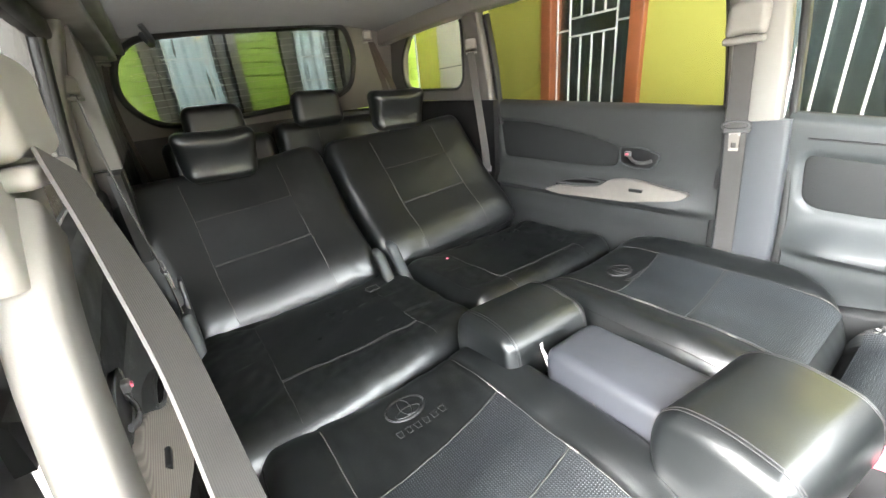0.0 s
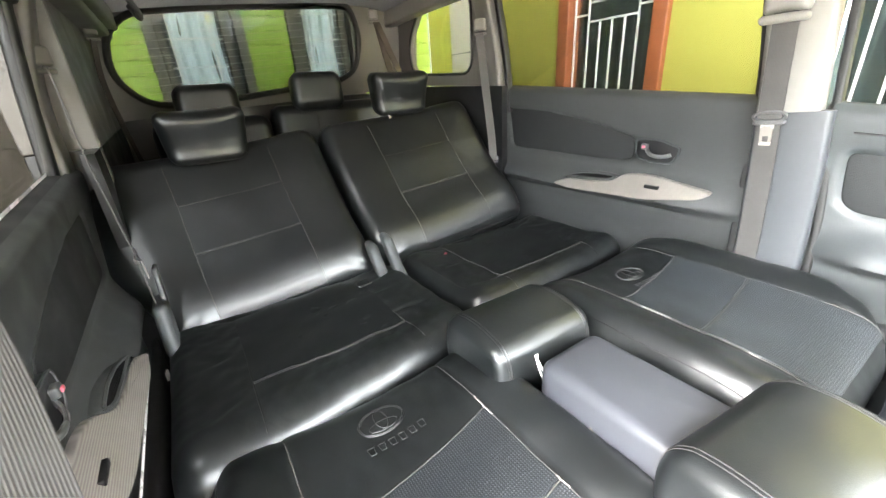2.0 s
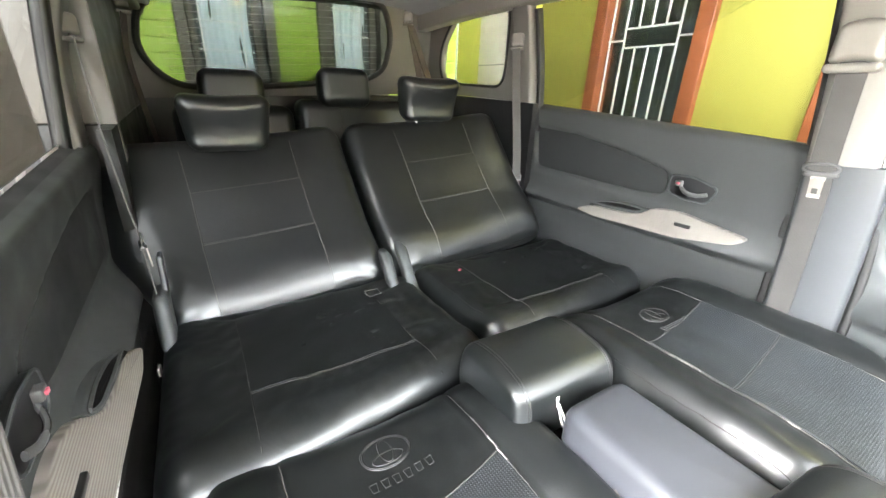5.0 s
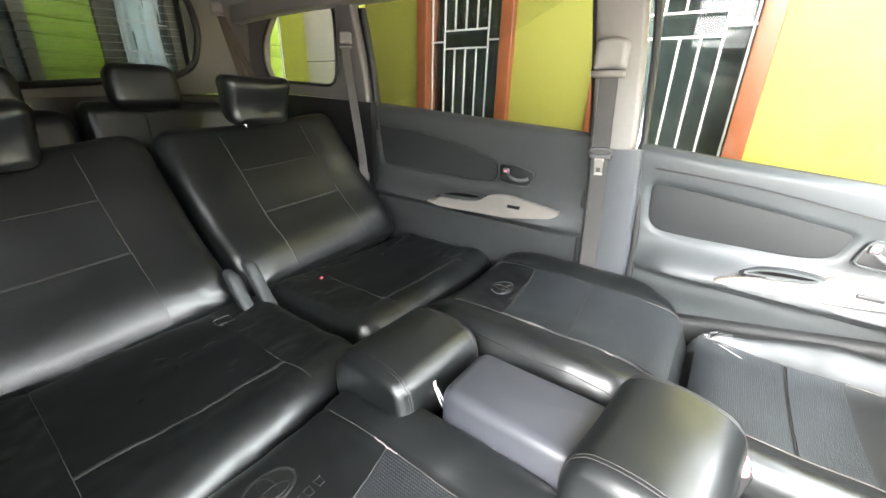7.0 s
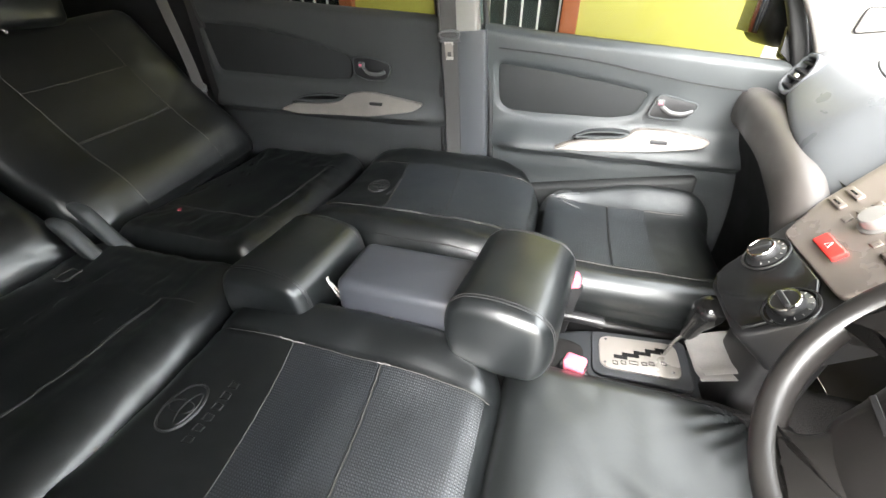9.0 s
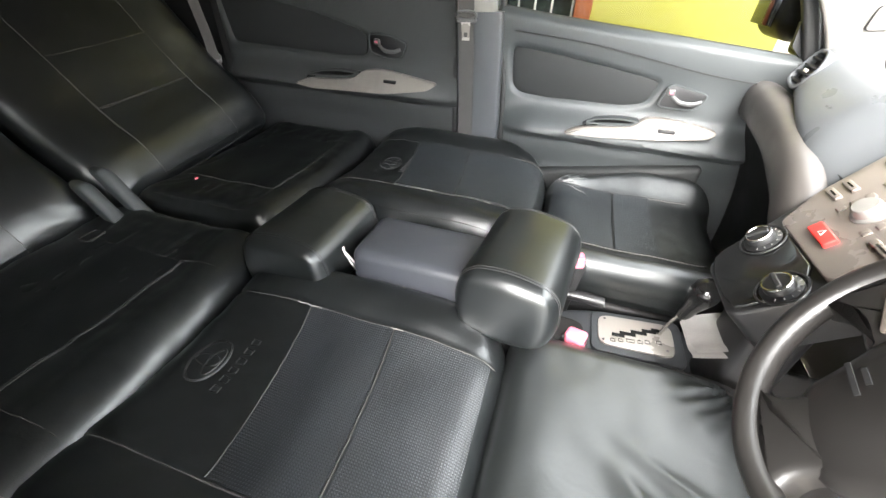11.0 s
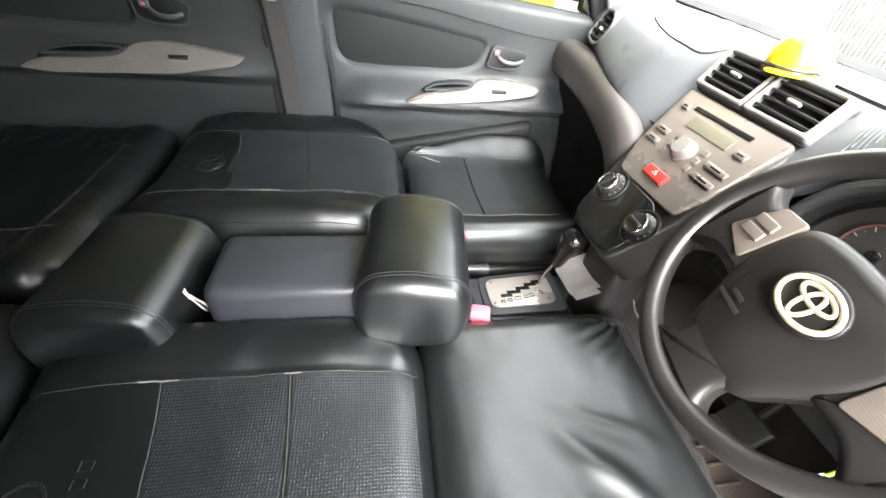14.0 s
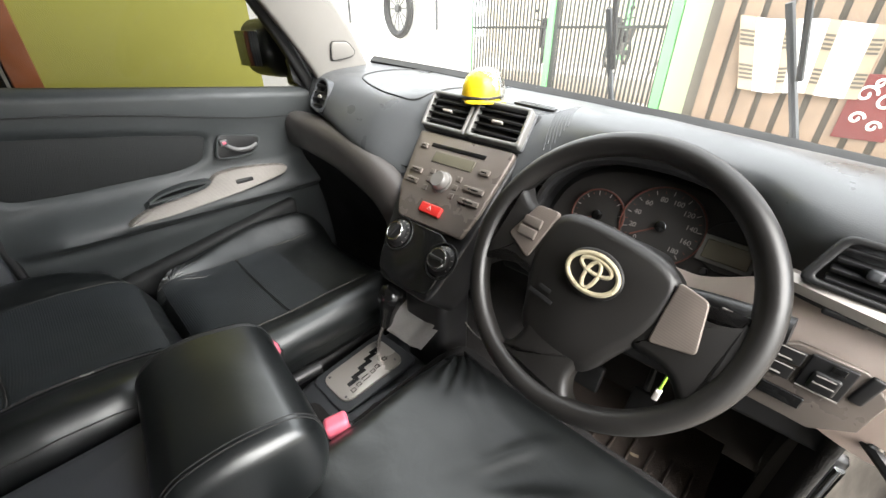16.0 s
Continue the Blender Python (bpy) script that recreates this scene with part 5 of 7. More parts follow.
box_bm = rounded(0.17, 0.34, 0.34, 0.02, (3, 6, 5), 4, lambda p: Vector((p.x * (1 - 0.10 * (p.z + 0.17)), p.y, p.z)))
con("box", moved(box_bm, pose(0.045, -0.155, 0.465)), CONSOLEGREY, "slate grey box body")
lid_bm = plate(soft_corners([(-0.083, -0.176), (0.083, -0.176), (0.083, 0.176), (-0.083, 0.176)], 0.030, 6), 0.070, pose(0, 0, -0.035), 0.020)
con("lid", moved(lid_bm, pose(0.047, -0.156, 0.652)), CONSOLEGREY, "grey lid with a bevelled edge")
con("rear_panel", block(0.10, 0.010, 0.14, 0.004, (0.045, -0.327, 0.53)), BLACKPLASTIC)


def loose_headrest(label, m, w, d, h, tagged_end):
    """A front headrest taken off and laid down: a padded roll with sewn end caps."""
    th = thing("loose_headrest", m, label, "headrest", "loose headrests")
    # a roll along x whose section is a rounded block
    def shape(p):
        yn, zn = p.y / (d / 2), p.z / (h / 2)
        q = Vector((p.x, p.y * math.sqrt(1 - 0.34 * zn * zn), p.z * math.sqrt(1 - 0.34 * yn * yn)))
        q *= 1.06
        q.x = p.x + 0.010 * math.copysign(1 - 0.5 * (yn * yn + zn * zn), p.x) * smooth01(0.7, 1, abs(p.x) / (w / 2))
        q.z += wrinkle((p.x, p.y, p.z), 0.09, 0.004)
        return q
    bm = rounded(w, d, h, 0.028, (12, 10, 9), 5, shape)
    tree = BVHTree.FromBMesh(bm)
    part("pad", bm, LEATHER_SOFT if tagged_end else LEATHER, th, "black leather padding")
    for e in (-1, 1):
        for dx in (0.018, 0.024):
            ring = []
            for i in range(48):
                a = 2 * math.pi * i / 48
                probe = Vector((e * (w / 2 - dx), math.cos(a) * d * 0.9, math.sin(a) * h * 0.9))
                hit = tree.ray_cast(probe, Vector((0, -math.cos(a) * d, -math.sin(a) * h)).normalized())[0]
                ring.append(hit if hit else probe)
            part("seam", tube(ring, 0.0014, 6, True, up=(1, 0, 0)), SEAM if dx < 0.02 else PRESSED, th, "double stitched end seam")
    return th


loose_headrest("black leather headrest lying on the console box", pose(0.052, 0.028, 0.672, 0, 0, -7), 0.268, 0.190, 0.160, False)
tag_head = loose_headrest("black leather headrest lying behind the console box", pose(0.045, -0.475, 0.615, 0, 0, -2), 0.265, 0.210, 0.175, True)
for i, (a, b, c) in enumerate((((0.090, -0.368, 0.645), (0.094, -0.352, 0.620), (0.076, -0.356, 0.588)), ((0.086, -0.369, 0.643), (0.082, -0.350, 0.612), (0.070, -0.356, 0.592)))):
    part("string", moved(tube(curve_through([a, b, c], 8), 0.0022, 6), tag_head.matrix_world.inverted()), WHITETAG, tag_head, "white string tag")
part("tag", moved(block(0.012, 0.004, 0.022, 0.001, (0.088, -0.370, 0.648), (10, 0, 20)), tag_head.matrix_world.inverted()), WHITETAG, tag_head)

# shifter island
shift = thing("gear_selector", pose(-0.04, 0.34, FLOOR_Z), "automatic gear selector with silver gate plate and black knob", "gear selector")
sinv = shift.matrix_world.inverted()


def sh(nm, bm, mat, lab="", parent=None):
    return part(nm, moved(bm, sinv), mat, parent or shift, lab)


island = rounded(0.19, 0.42, 0.20, 0.03, (4, 6, 3), 4, lambda p: Vector((p.x * (1 - 0.3 * max(0, p.z)), p.y, p.z - 0.02 * (p.y < -0.12))))
sh("island", moved(island, pose(-0.062, 0.34, 0.345)), PILLARGREY, "grey selector housing")
GATE = basis(Vector((-0.066, 0.325, 0.452)), (1, 0, 0), (0, 1, 0.08))
outline = soft_corners([(-0.050, -0.086), (0.050, -0.086), (0.054, 0.086), (-0.054, 0.086)], 0.028)
sh("surround", plate(soft_corners([(-0.068, -0.102), (0.068, -0.102), (0.074, 0.108), (-0.074, 0.108)], 0.022), 0.008, GATE, 0.003), PILLARGREY)
gate = sh("gate_plate", plate(outline, 0.006, GATE @ pose(0, 0, 0.0075), 0.002), SILVERPLAIN, "silver gate plate")
steps = [(0.014, -0.054), (0.014, -0.030), (0.004, -0.030), (0.004, -0.004), (-0.007, -0.004), (-0.007, 0.022), (-0.018, 0.022), (-0.018, 0.044), (-0.026, 0.044), (-0.026, 0.062)]
half = 0.0055
right_side = [(a + half, b + (half if 0 < i < len(steps) - 1 else 0)) for i, (a, b) in enumerate(steps)]
left_side = [(a - half, b - (half if 0 < i < len(steps) - 1 else 0)) for i, (a, b) in enumerate(steps)]
sh("slot", plate(right_side + left_side[::-1], 0.0016, GATE @ pose(0, 0, 0.0128)), GLOSSBLACK, "stepped black slot", gate)
for i, (u, v) in enumerate(((0.014, 0.052), (0.020, 0.026), (0.024, 0.010), (0.026, -0.012), (0.030, -0.034), (0.034, -0.052))):
    h = 0.005 if i != 3 else 0.009
    mark = [GATE @ Vector((u + du * 0.0045, v + dv * h, 0.0142)) for du, dv in ((-1, -1), (1, -1), (1, 1), (-1, 1))]
    sh("position_mark", tube(mark, 0.0011, 4, True), GLOSSBLACK, "", gate)
for u, v in ((-0.040, 0.070), (0.036, 0.068), (-0.038, -0.070), (0.036, -0.074)):
    sh("screw", moved(lathe([(0.0032, 0.0), (0.0032, 0.0010), (0.0022, 0.0018), (0.0004, 0.0018)], 10), GATE @ pose(u, v, 0.0133)), LEVER, "", gate)
sh("lever", tube(curve_through([(-0.086, 0.378, 0.455), (-0.070, 0.384, 0.53), (-0.048, 0.392, 0.595)], 5), 0.005, 10), CHROME, "steel lever")
knob = lathe([(0.002, -0.046), (0.010, -0.045), (0.0125, -0.034), (0.0135, -0.016), (0.0185, 0.004), (0.0225, 0.022), (0.0215, 0.036), (0.015, 0.045), (0.002, 0.048)], 24)
sh("knob", moved(knob, pose(-0.038, 0.395, 0.628, -6, 12, 0) @ Matrix.Scale(1.28, 4)), GLOSSBLACK, "glossy black knob")
# parking brake and buckles
brake = thing("parking_brake", pose(-0.10, 0.12, FLOOR_Z), "dark parking brake lever beside the selector", "brake lever")
part("lever", moved(tube(curve_through([(-0.115, 0.03, 0.46), (-0.115, 0.13, 0.50), (-0.110, 0.24, 0.505)], 6), 0.015, 10), brake.matrix_world.inverted()), BLACKPLASTIC, brake)
part("release_rod", moved(tube([(-0.163, 0.190, 0.500), (-0.100, 0.236, 0.500)], 0.004, 8), brake.matrix_world.inverted()), LEVER, brake)


def buckle(label, m):
    th = thing("belt_buckle", m, label, "belt buckle", "belt buckles")
    part("case", rounded(0.030, 0.042, 0.034, 0.008, (1, 2, 1), 3), PINK, th, "coral pink release case")
    part("latch_slot", block(0.020, 0.003, 0.008, 0.001, (0.0, 0.0215, 0.004)), BLACKPLASTIC, th)
    part("stalk", block(0.018, 0.06, 0.16, 0.006, (0, -0.02, -0.085), (-14, 0, 0)), BLACKPLASTIC, th)
    return th


buckle("coral pink seat belt buckle beside the driver seat", pose(0.096, 0.165, 0.568, 8, 0, -20))
buckle("coral pink seat belt buckle beside the passenger seat", pose(-0.115, 0.145, 0.612, 8, 0, 10))
# papers stuck in the front of the island
paper = thing("paper", pose(-0.004, 0.462, 0.566), "crumpled pale paper leaning between selector and dashboard", "paper")
for dx, dz, rz, wob in ((0.0, 0.012, 6, 0.0), (0.008, 0.0, 2, 4.0)):
    pb = height_grid(span(-0.058, 0.058, 14), span(-0.042, 0.042, 10), lambda a, b: Vector((a, b, 0.35 * b + 0.004 * noise.noise(Vector((a, b, wob)) * 18) + 0.012 * smooth01(0.02, 0.058, a))))
    bmesh.ops.solidify(pb, geom=pb.faces[:], thickness=0.0015)
    part("sheet", moved(pb, pose(dx, -0.026, dz, 0, 0, rz)), PAPER, paper)

# ---- dashboard ----
dash = thing("dashboard", pose(0.0, 0.75, FLOOR_Z), "dark grey dashboard with bronze centre stack and warm grey lower half", "dashboard")
dinv = dash.matrix_world.inverted()


def da(nm, bm, mat, lab="", parent=None, **k):
    return part(nm, moved(bm, dinv), mat, parent or dash, lab, **k)


# upper body: a skin over x, its section running from the glass to the front lip and down
def screen_foot(x):
    return 1.00 - 0.30 * (x - 0.02) ** 2


DASH_ROWS = {
    -0.72: ((1.078,), (0.80, 1.078), (0.70, 1.060), (0.660, 1.034), (0.640, 0.990), (0.655, 0.94)),
    -0.61: ((1.068,), (0.80, 1.070), (0.675, 1.056), (0.625, 1.027), (0.603, 0.975), (0.625, 0.93)),
    -0.50: ((1.058,), (0.80, 1.062), (0.645, 1.050), (0.590, 1.020), (0.562, 0.965), (0.59, 0.925)),
    -0.27: ((1.034,), (0.80, 1.048), (0.65, 1.042), (0.580, 1.007), (0.522, 0.921), (0.56, 0.885)),
    -0.15: ((1.023,), (0.80, 1.042), (0.70, 1.045), (0.645, 1.020), (0.537, 0.885), (0.57, 0.86)),
    -0.03: ((1.012,), (0.80, 1.040), (0.71, 1.044), (0.668, 1.020), (0.580, 0.900), (0.60, 0.86)),
    0.10: ((1.002,), (0.80, 1.036), (0.71, 1.041), (0.660, 1.016), (0.578, 0.920), (0.60, 0.88)),
    0.15: ((0.998,), (0.80, 1.034), (0.72, 1.042), (0.652, 1.020), (0.598, 0.950), (0.61, 0.89)),
    0.21: ((0.994,), (0.80, 1.030), (0.72, 1.046), (0.650, 1.032), (0.620, 0.985), (0.65, 0.96)),
    0.30: ((0.988,), (0.80, 1.024), (0.70, 1.049), (0.630, 1.036), (0.616, 1.016), (0.645, 1.00)),
    0.40: ((0.983,), (0.80, 1.019), (0.70, 1.040), (0.632, 1.028), (0.618, 1.008), (0.645, 0.995)),
    0.49: ((0.980,), (0.80, 1.013), (0.71, 1.029), (0.640, 1.014), (0.626, 0.985), (0.65, 0.965)),
    0.57: ((0.977,), (0.80, 1.006), (0.68, 1.020), (0.592, 1.000), (0.570, 0.960), (0.60, 0.900)),
    0.64: ((0.975,), (0.80, 1.000), (0.68, 1.014), (0.582, 0.994), (0.560, 0.952), (0.60, 0.895)),
    0.73: ((0.973,), (0.80, 0.995), (0.68, 1.008), (0.590, 0.988), (0.566, 0.945), (0.60, 0.890)),
}


def eased(xs, vals, x):
    """A smooth curve through unevenly spaced values."""
    i = max(0, min(len(xs) - 2, sum(1 for q in xs if q <= x) - 1))
    h = xs[i + 1] - xs[i]
    def slope(k):
        if k <= 0 or k >= len(xs) - 1:
            j = min(max(k, 1), len(xs) - 1)
            return (vals[j] - vals[j - 1]) / (xs[j] - xs[j - 1])
        a, b = (vals[k] - vals[k - 1]) / (xs[k] - xs[k - 1]), (vals[k + 1] - vals[k]) / (xs[k + 1] - xs[k])
        return 0.0 if a * b <= 0 else 2 * a * b / (a + b)
    t = (x - xs[i]) / h
    return (2 * t ** 3 - 3 * t * t + 1) * vals[i] + (t ** 3 - 2 * t * t + t) * h * slope(i) + (3 * t * t - 2 * t ** 3) * vals[i + 1] + (t ** 3 - t * t) * h * slope(i + 1)


STATIONS = sorted(DASH_ROWS)


def upper(x, v):
    pts = []
    for k in range(6):
        if k == 0:
            pts.append((screen_foot(x) + 0.03, eased(STATIONS, [DASH_ROWS[q][0][0] for q in STATIONS], x)))
        else:
            pts.append(tuple(eased(STATIONS, [DASH_ROWS[q][k][c] for q in STATIONS], x) for c in (0, 1)))
    s = v * 5
    i = min(int(s), 4)
    t = s - i
    p0, p1, p2, p3 = (Vector(pts[max(0, min(5, i + j))]) for j in (-1, 0, 1, 2))
    q = 0.5 * (2 * p1 + (p2 - p0) * t + (2 * p0 - 5 * p1 + 4 * p2 - p3) * t * t + (3 * p1 - p0 - 3 * p2 + p3) * t ** 3)
    return Vector((x, q[0], q[1]))


up_bm = height_grid(span(-0.71, 0.725, 100), span(0, 1, 50), upper)
up_skin = Skin(up_bm)
da("upper_skin", up_bm, DASHTOP, "dark grey dashboard top")
# passenger air bag panel outline
bag = [(-0.490, 0.690), (-0.40, 0.648), (-0.27, 0.618), (-0.195, 0.625), (-0.165, 0.67), (-0.15, 0.78), (-0.14, 0.95), (-0.47, 0.93), (-0.51, 0.78)]
bag_line = [up_skin.on(u, v, 0.0003) for u, v in soft_corners(bag, 0.06, 8)]
da("panel_joint", tube(bag_line, 0.0026, 6, True), SEAM)
# warm grey passenger roll below the upper body
roll_pts = curve_through([(-0.70, 0.568, 0.912), (-0.60, 0.558, 0.916), (-0.42, 0.546, 0.905), (-0.27, 0.528, 0.884), (-0.18, 0.520, 0.858), (-0.135, 0.520, 0.815), (-0.118, 0.515, 0.76)], 8)
prof = [(0.042 * math.copysign(abs(math.cos(a)) ** 0.8, math.cos(a)), 0.056 * math.copysign(abs(math.sin(a)) ** 0.8, math.sin(a))) for a in [2 * math.pi * i / 20 for i in range(20)]]
da("padded_roll", sweep([p + Vector((0, 0.008, -0.020)) for p in roll_pts], prof, (0, 0, 1)), DASHROLL, "brown grey padded roll over the glove box")
glove = height_grid(span(-0.70, -0.10, 14), span(0, 1, 12), lambda x, v: Vector((x, 0.545 + 0.03 * math.sin(v * 3.1) + 0.10 * v, 0.90 - 0.52 * v)))
bmesh.ops.solidify(glove, geom=glove.faces[:], thickness=0.02)
da("glove_box", glove, DOORDARK, "dark glove box door")
# end vent by the left door
LV = basis(Vector((-0.538, 0.585, 1.008)), (1, 0.05, -0.05), (0, 0.40, 0.91))
lv_out = soft_corners([(-0.040, -0.034), (0.010, -0.050), (0.040, -0.040), (0.046, 0.020), (0.020, 0.050), (-0.024, 0.044)], 0.020)
lv_in = [(u * 0.80, v * 0.80) for u, v in lv_out]
lv = da("side_vent", plate(lv_out, 0.030, LV @ pose(0, 0, -0.018), 0.004, hole=lv_in), PILLARGREY, "slatted side vent with a grey rim")
da("backing", plate(lv_in, 0.002, LV @ pose(0, 0, -0.010)), BLACKPLASTIC, "", lv)
for i in range(4):
    v = -0.027 + i * 0.018
    da("slat", moved(block(0.060, 0.0045, 0.014, 0.001), LV @ pose(0.002 + 0.12 * v, v, 0.002, 22, 0, 0)), BLACKPLASTIC, "", lv)
da("vane_tab", moved(block(0.012, 0.008, 0.008, 0.002), LV @ pose(0.008, -0.004, 0.011)), SILVERPLAIN, "", lv)
# centre stack: a sloping plane
STACK = basis(Vector((0.005, 0.425, 0.765)), (1, 0, 0), (0, 0.669, 0.743))
side = [(-0.150, 0.36), (0.135, 0.36), (0.118, 0.10), (0.102, -0.03), (0.090, -0.065), (-0.050, -0.065), (-0.080, -0.03), (-0.118, 0.10)]


def st(u, v, lift=0.0):
    return STACK @ Vector((u, v, lift))


core = plate(soft_corners(side, 0.015), 0.10, STACK @ pose(0, 0, -0.10), 0.008)
da("stack_core", core, BLACKPLASTIC)
radio_outline = soft_corners([(-0.141, 0.272), (0.125, 0.268), (0.114, 0.135), (0.100, 0.073), (-0.080, 0.071), (-0.116, 0.135)], 0.012)
radio = da("radio_fascia", plate(radio_outline, 0.010, STACK, 0.004), BRONZE, "bronze grey radio fascia")


def on_stack(nm, u, v, w, h, t, mat, lab="", parent=radio, r=0.002, base=0.010):
    return da(nm, moved(block(w, h, t, r), STACK @ pose(u, v, base + t / 2 - 0.001)), mat, lab, parent)


on_stack("disc_slot", -0.008, 0.243, 0.150, 0.009, 0.003, GLOSSBLACK, "dark disc slot", r=0.001)
on_stack("display", -0.006, 0.218, 0.112, 0.024, 0.003, LCD, "olive radio display", r=0.001)
for u, v, w, h in ((-0.103, 0.236, 0.022, 0.012), (-0.090, 0.178, 0.036, 0.012), (-0.088, 0.154, 0.036, 0.012), (0.078, 0.172, 0.050, 0.012), (0.080, 0.146, 0.050, 0.012), (0.082, 0.212, 0.026, 0.013)):
    b = on_stack("radio_button", u, v, w, h, 0.006, BRONZE, r=0.0025)
    on_stack("button_mark", u, v, w * 0.5, 0.003, 0.001, GLOSSBLACK, parent=radio, r=0.0004, base=0.0155)
for sx in (-1, 1):
    for i in range(3):
        on_stack("preset_button", -0.006 + sx * 0.038, 0.185 - i * 0.019, 0.013, 0.012, 0.003, BRONZE, r=0.0015)


knob_bm = lathe([(0.0235, 0.0), (0.0235, 0.004), (0.0195, 0.006), (0.0185, 0.018), (0.016, 0.021), (0.003, 0.0215)])
da("volume_knob", moved(knob_bm, STACK @ pose(-0.006, 0.168, 0.009)), KNOBGREY, "silver volume knob", radio)
haz = da("hazard_button", moved(block(0.058, 0.022, 0.010, 0.003), STACK @ pose(0.004, 0.106, 0.013)), REDPLASTIC, "red hazard button", radio)
tri_mark = [st(0.004 + 0.006 * math.cos(radians(90 + 120 * i)), 0.106 + 0.006 * math.sin(radians(90 + 120 * i)), 0.0185) for i in range(3)]
da("triangle_mark", tube(tri_mark, 0.0007, 4, True, up=(0.1, 0, 1)), WHITETAG, "", haz)
lower = da("heater_panel", plate(chaikin([(-0.082, 0.070), (0.100, 0.070), (0.096, -0.02), (0.085, -0.058), (-0.048, -0.058), (-0.074, -0.02)], 1), 0.008, STACK, 0.003), GLOSSBLACK, "glossy black heater panel")
for u, v in ((-0.048, 0.034), (0.086, 0.022)):
    dial = da("heater_dial", moved(lathe([(0.030, 0.0), (0.030, 0.006), (0.026, 0.008), (0.0225, 0.010), (0.0215, 0.019), (0.019, 0.022), (0.002, 0.022)], 40), STACK @ pose(u, v, 0.004)), BLACKPLASTIC, "black heater dial with chrome rim")
    da("dial_rim", moved(tube([(0.0195 * math.cos(a), 0.0195 * math.sin(a), 0.0) for a in span(0, 2 * math.pi * 31 / 32, 31)], 0.0022, 6, True), STACK @ pose(u, v, 0.0255)), CHROME, "", dial)
    da("outer_rim", moved(tube([(0.036 * math.cos(a), 0.036 * math.sin(a), 0.0) for a in span(0, 2 * math.pi * 39 / 40, 39)], 0.0018, 6, True), STACK @ pose(u, v, 0.0095)), BLACKPLASTIC, "", dial)
    da("pointer", moved(block(0.034, 0.008, 0.008, 0.002), STACK @ pose(u, v, 0.028, 0, 0, 70 if u < 0 else 0)), BLACKPLASTIC, "", dial)
    for i in range(11):
        a = radians(-30 + 24 * i)
        da("scale_mark", moved(block(0.004, 0.0012, 0.001, 0.0003), STACK @ pose(u + 0.0275 * math.cos(a), v + 0.0275 * math.sin(a), 0.0128, 0, 0, math.degrees(a))), MARK, "", dial)
da("stack_foot", block(0.13, 0.10, 0.30, 0.02, (0.01, 0.50, 0.57)), BLACKPLASTIC, "dark panel below the heater")
# twin centre vents
vf = da("centre_vent", plate(soft_corners([(-0.156, 0.372), (0.124, 0.358), (0.132, 0.272), (-0.143, 0.278)], 0.010), 0.006, STACK, 0.002), DASHTOP, "twin centre air vents")
for half in ([(-0.154, 0.370), (-0.017, 0.363), (-0.009, 0.276), (-0.141, 0.280)], [(-0.013, 0.363), (0.122, 0.356), (0.130, 0.274), (-0.005, 0.276)]):
    mu, mv = sum(p[0] for p in half) / 4, sum(p[1] for p in half) / 4
    ring = soft_corners(half, 0.008)
    hole = soft_corners([(mu + (u - mu) * 0.86, mv + (v - mv) * 0.80) for u, v in half], 0.006)
    fr = da("vent_frame", plate(ring, 0.016, STACK @ pose(0, 0, 0.006), 0.004, hole=hole), VENTGREY, "grey vent frame", vf)
    da("vent_well", plate(hole, 0.001, STACK @ pose(0, 0, 0.0062)), BLACKPLASTIC, "", vf)
    for i in range(4):
        da("slat", moved(block(0.114, 0.0042, 0.010, 0.001), STACK @ pose(mu + (i - 1.5) * -0.002, mv - 0.024 + i * 0.0158, 0.0145, 24, 0, -2.5)), BLACKPLASTIC, "", vf)
    da("vane_tab", moved(block(0.026, 0.006, 0.008, 0.002), STACK @ pose(mu, mv - 0.001, 0.021, 0, 0, -2.5)), SILVERPLAIN, "", vf)
# small grille on the dashboard top
for i in range(5):
    da("top_slat", moved(block(0.10, 0.006, 0.006, 0.001), pose(0.100, 0.690 + i * 0.010, up_skin.on(0.10, 0.70).z - 0.001, 0, 2, -6)), BLACKPLASTIC)
for i in range(7):
    u = 0.158 + 0.004 * i
    rib = [up_skin.on(u + 0.010 * w + 0.012 * w * w, 0.690 - 0.085 * w + 0.006 * i, 0.0002) for w in span(0, 1, 8)]
    da("fan_rib", tube(rib, 0.0012, 6), DASHTOP)
# driver side: instrument hood and cluster
CL = basis(Vector((0.376, 0.650, 0.876)), (1, 0, -0.05), (0, 0.35, 0.94))
cl_out = chaikin([(-0.180, -0.055), (-0.165, 0.03), (-0.10, 0.078), (0.0, 0.088), (0.10, 0.075), (0.165, 0.02), (0.175, -0.06), (0.0, -0.075)], 2)
da("cluster_face", plate(cl_out, 0.006, CL), DIALBLACK, "black instrument cluster")
hood_line = [CL @ Vector((a * 1.06, b * 1.10 + 0.004, 0.0)) for a, b in cl_out]
hood_in = [CL @ Vector((a * 1.0, b * 1.0, 0.002)) for a, b in cl_out]
hood_far = [CL @ Vector((a * 1.06, b * 1.12 + 0.006, 0.055)) for a, b in cl_out]
hb = bmesh.new()
rows = [[hb.verts.new(p) for p in ring] for ring in (hood_in, hood_line, hood_far)]
for r0, r1 in zip(rows, rows[1:]):
    for i in range(len(r0)):
        j = (i + 1) % len(r0)
        hb.faces.new((r0[i], r0[j], r1[j], r1[i]))
da("cluster_hood", hb, BLACKPLASTIC, "black instrument hood")
da("hood_rim", tube(hood_far, 0.010, 8, True, up=(0, 1, 0)), BLACKPLASTIC)
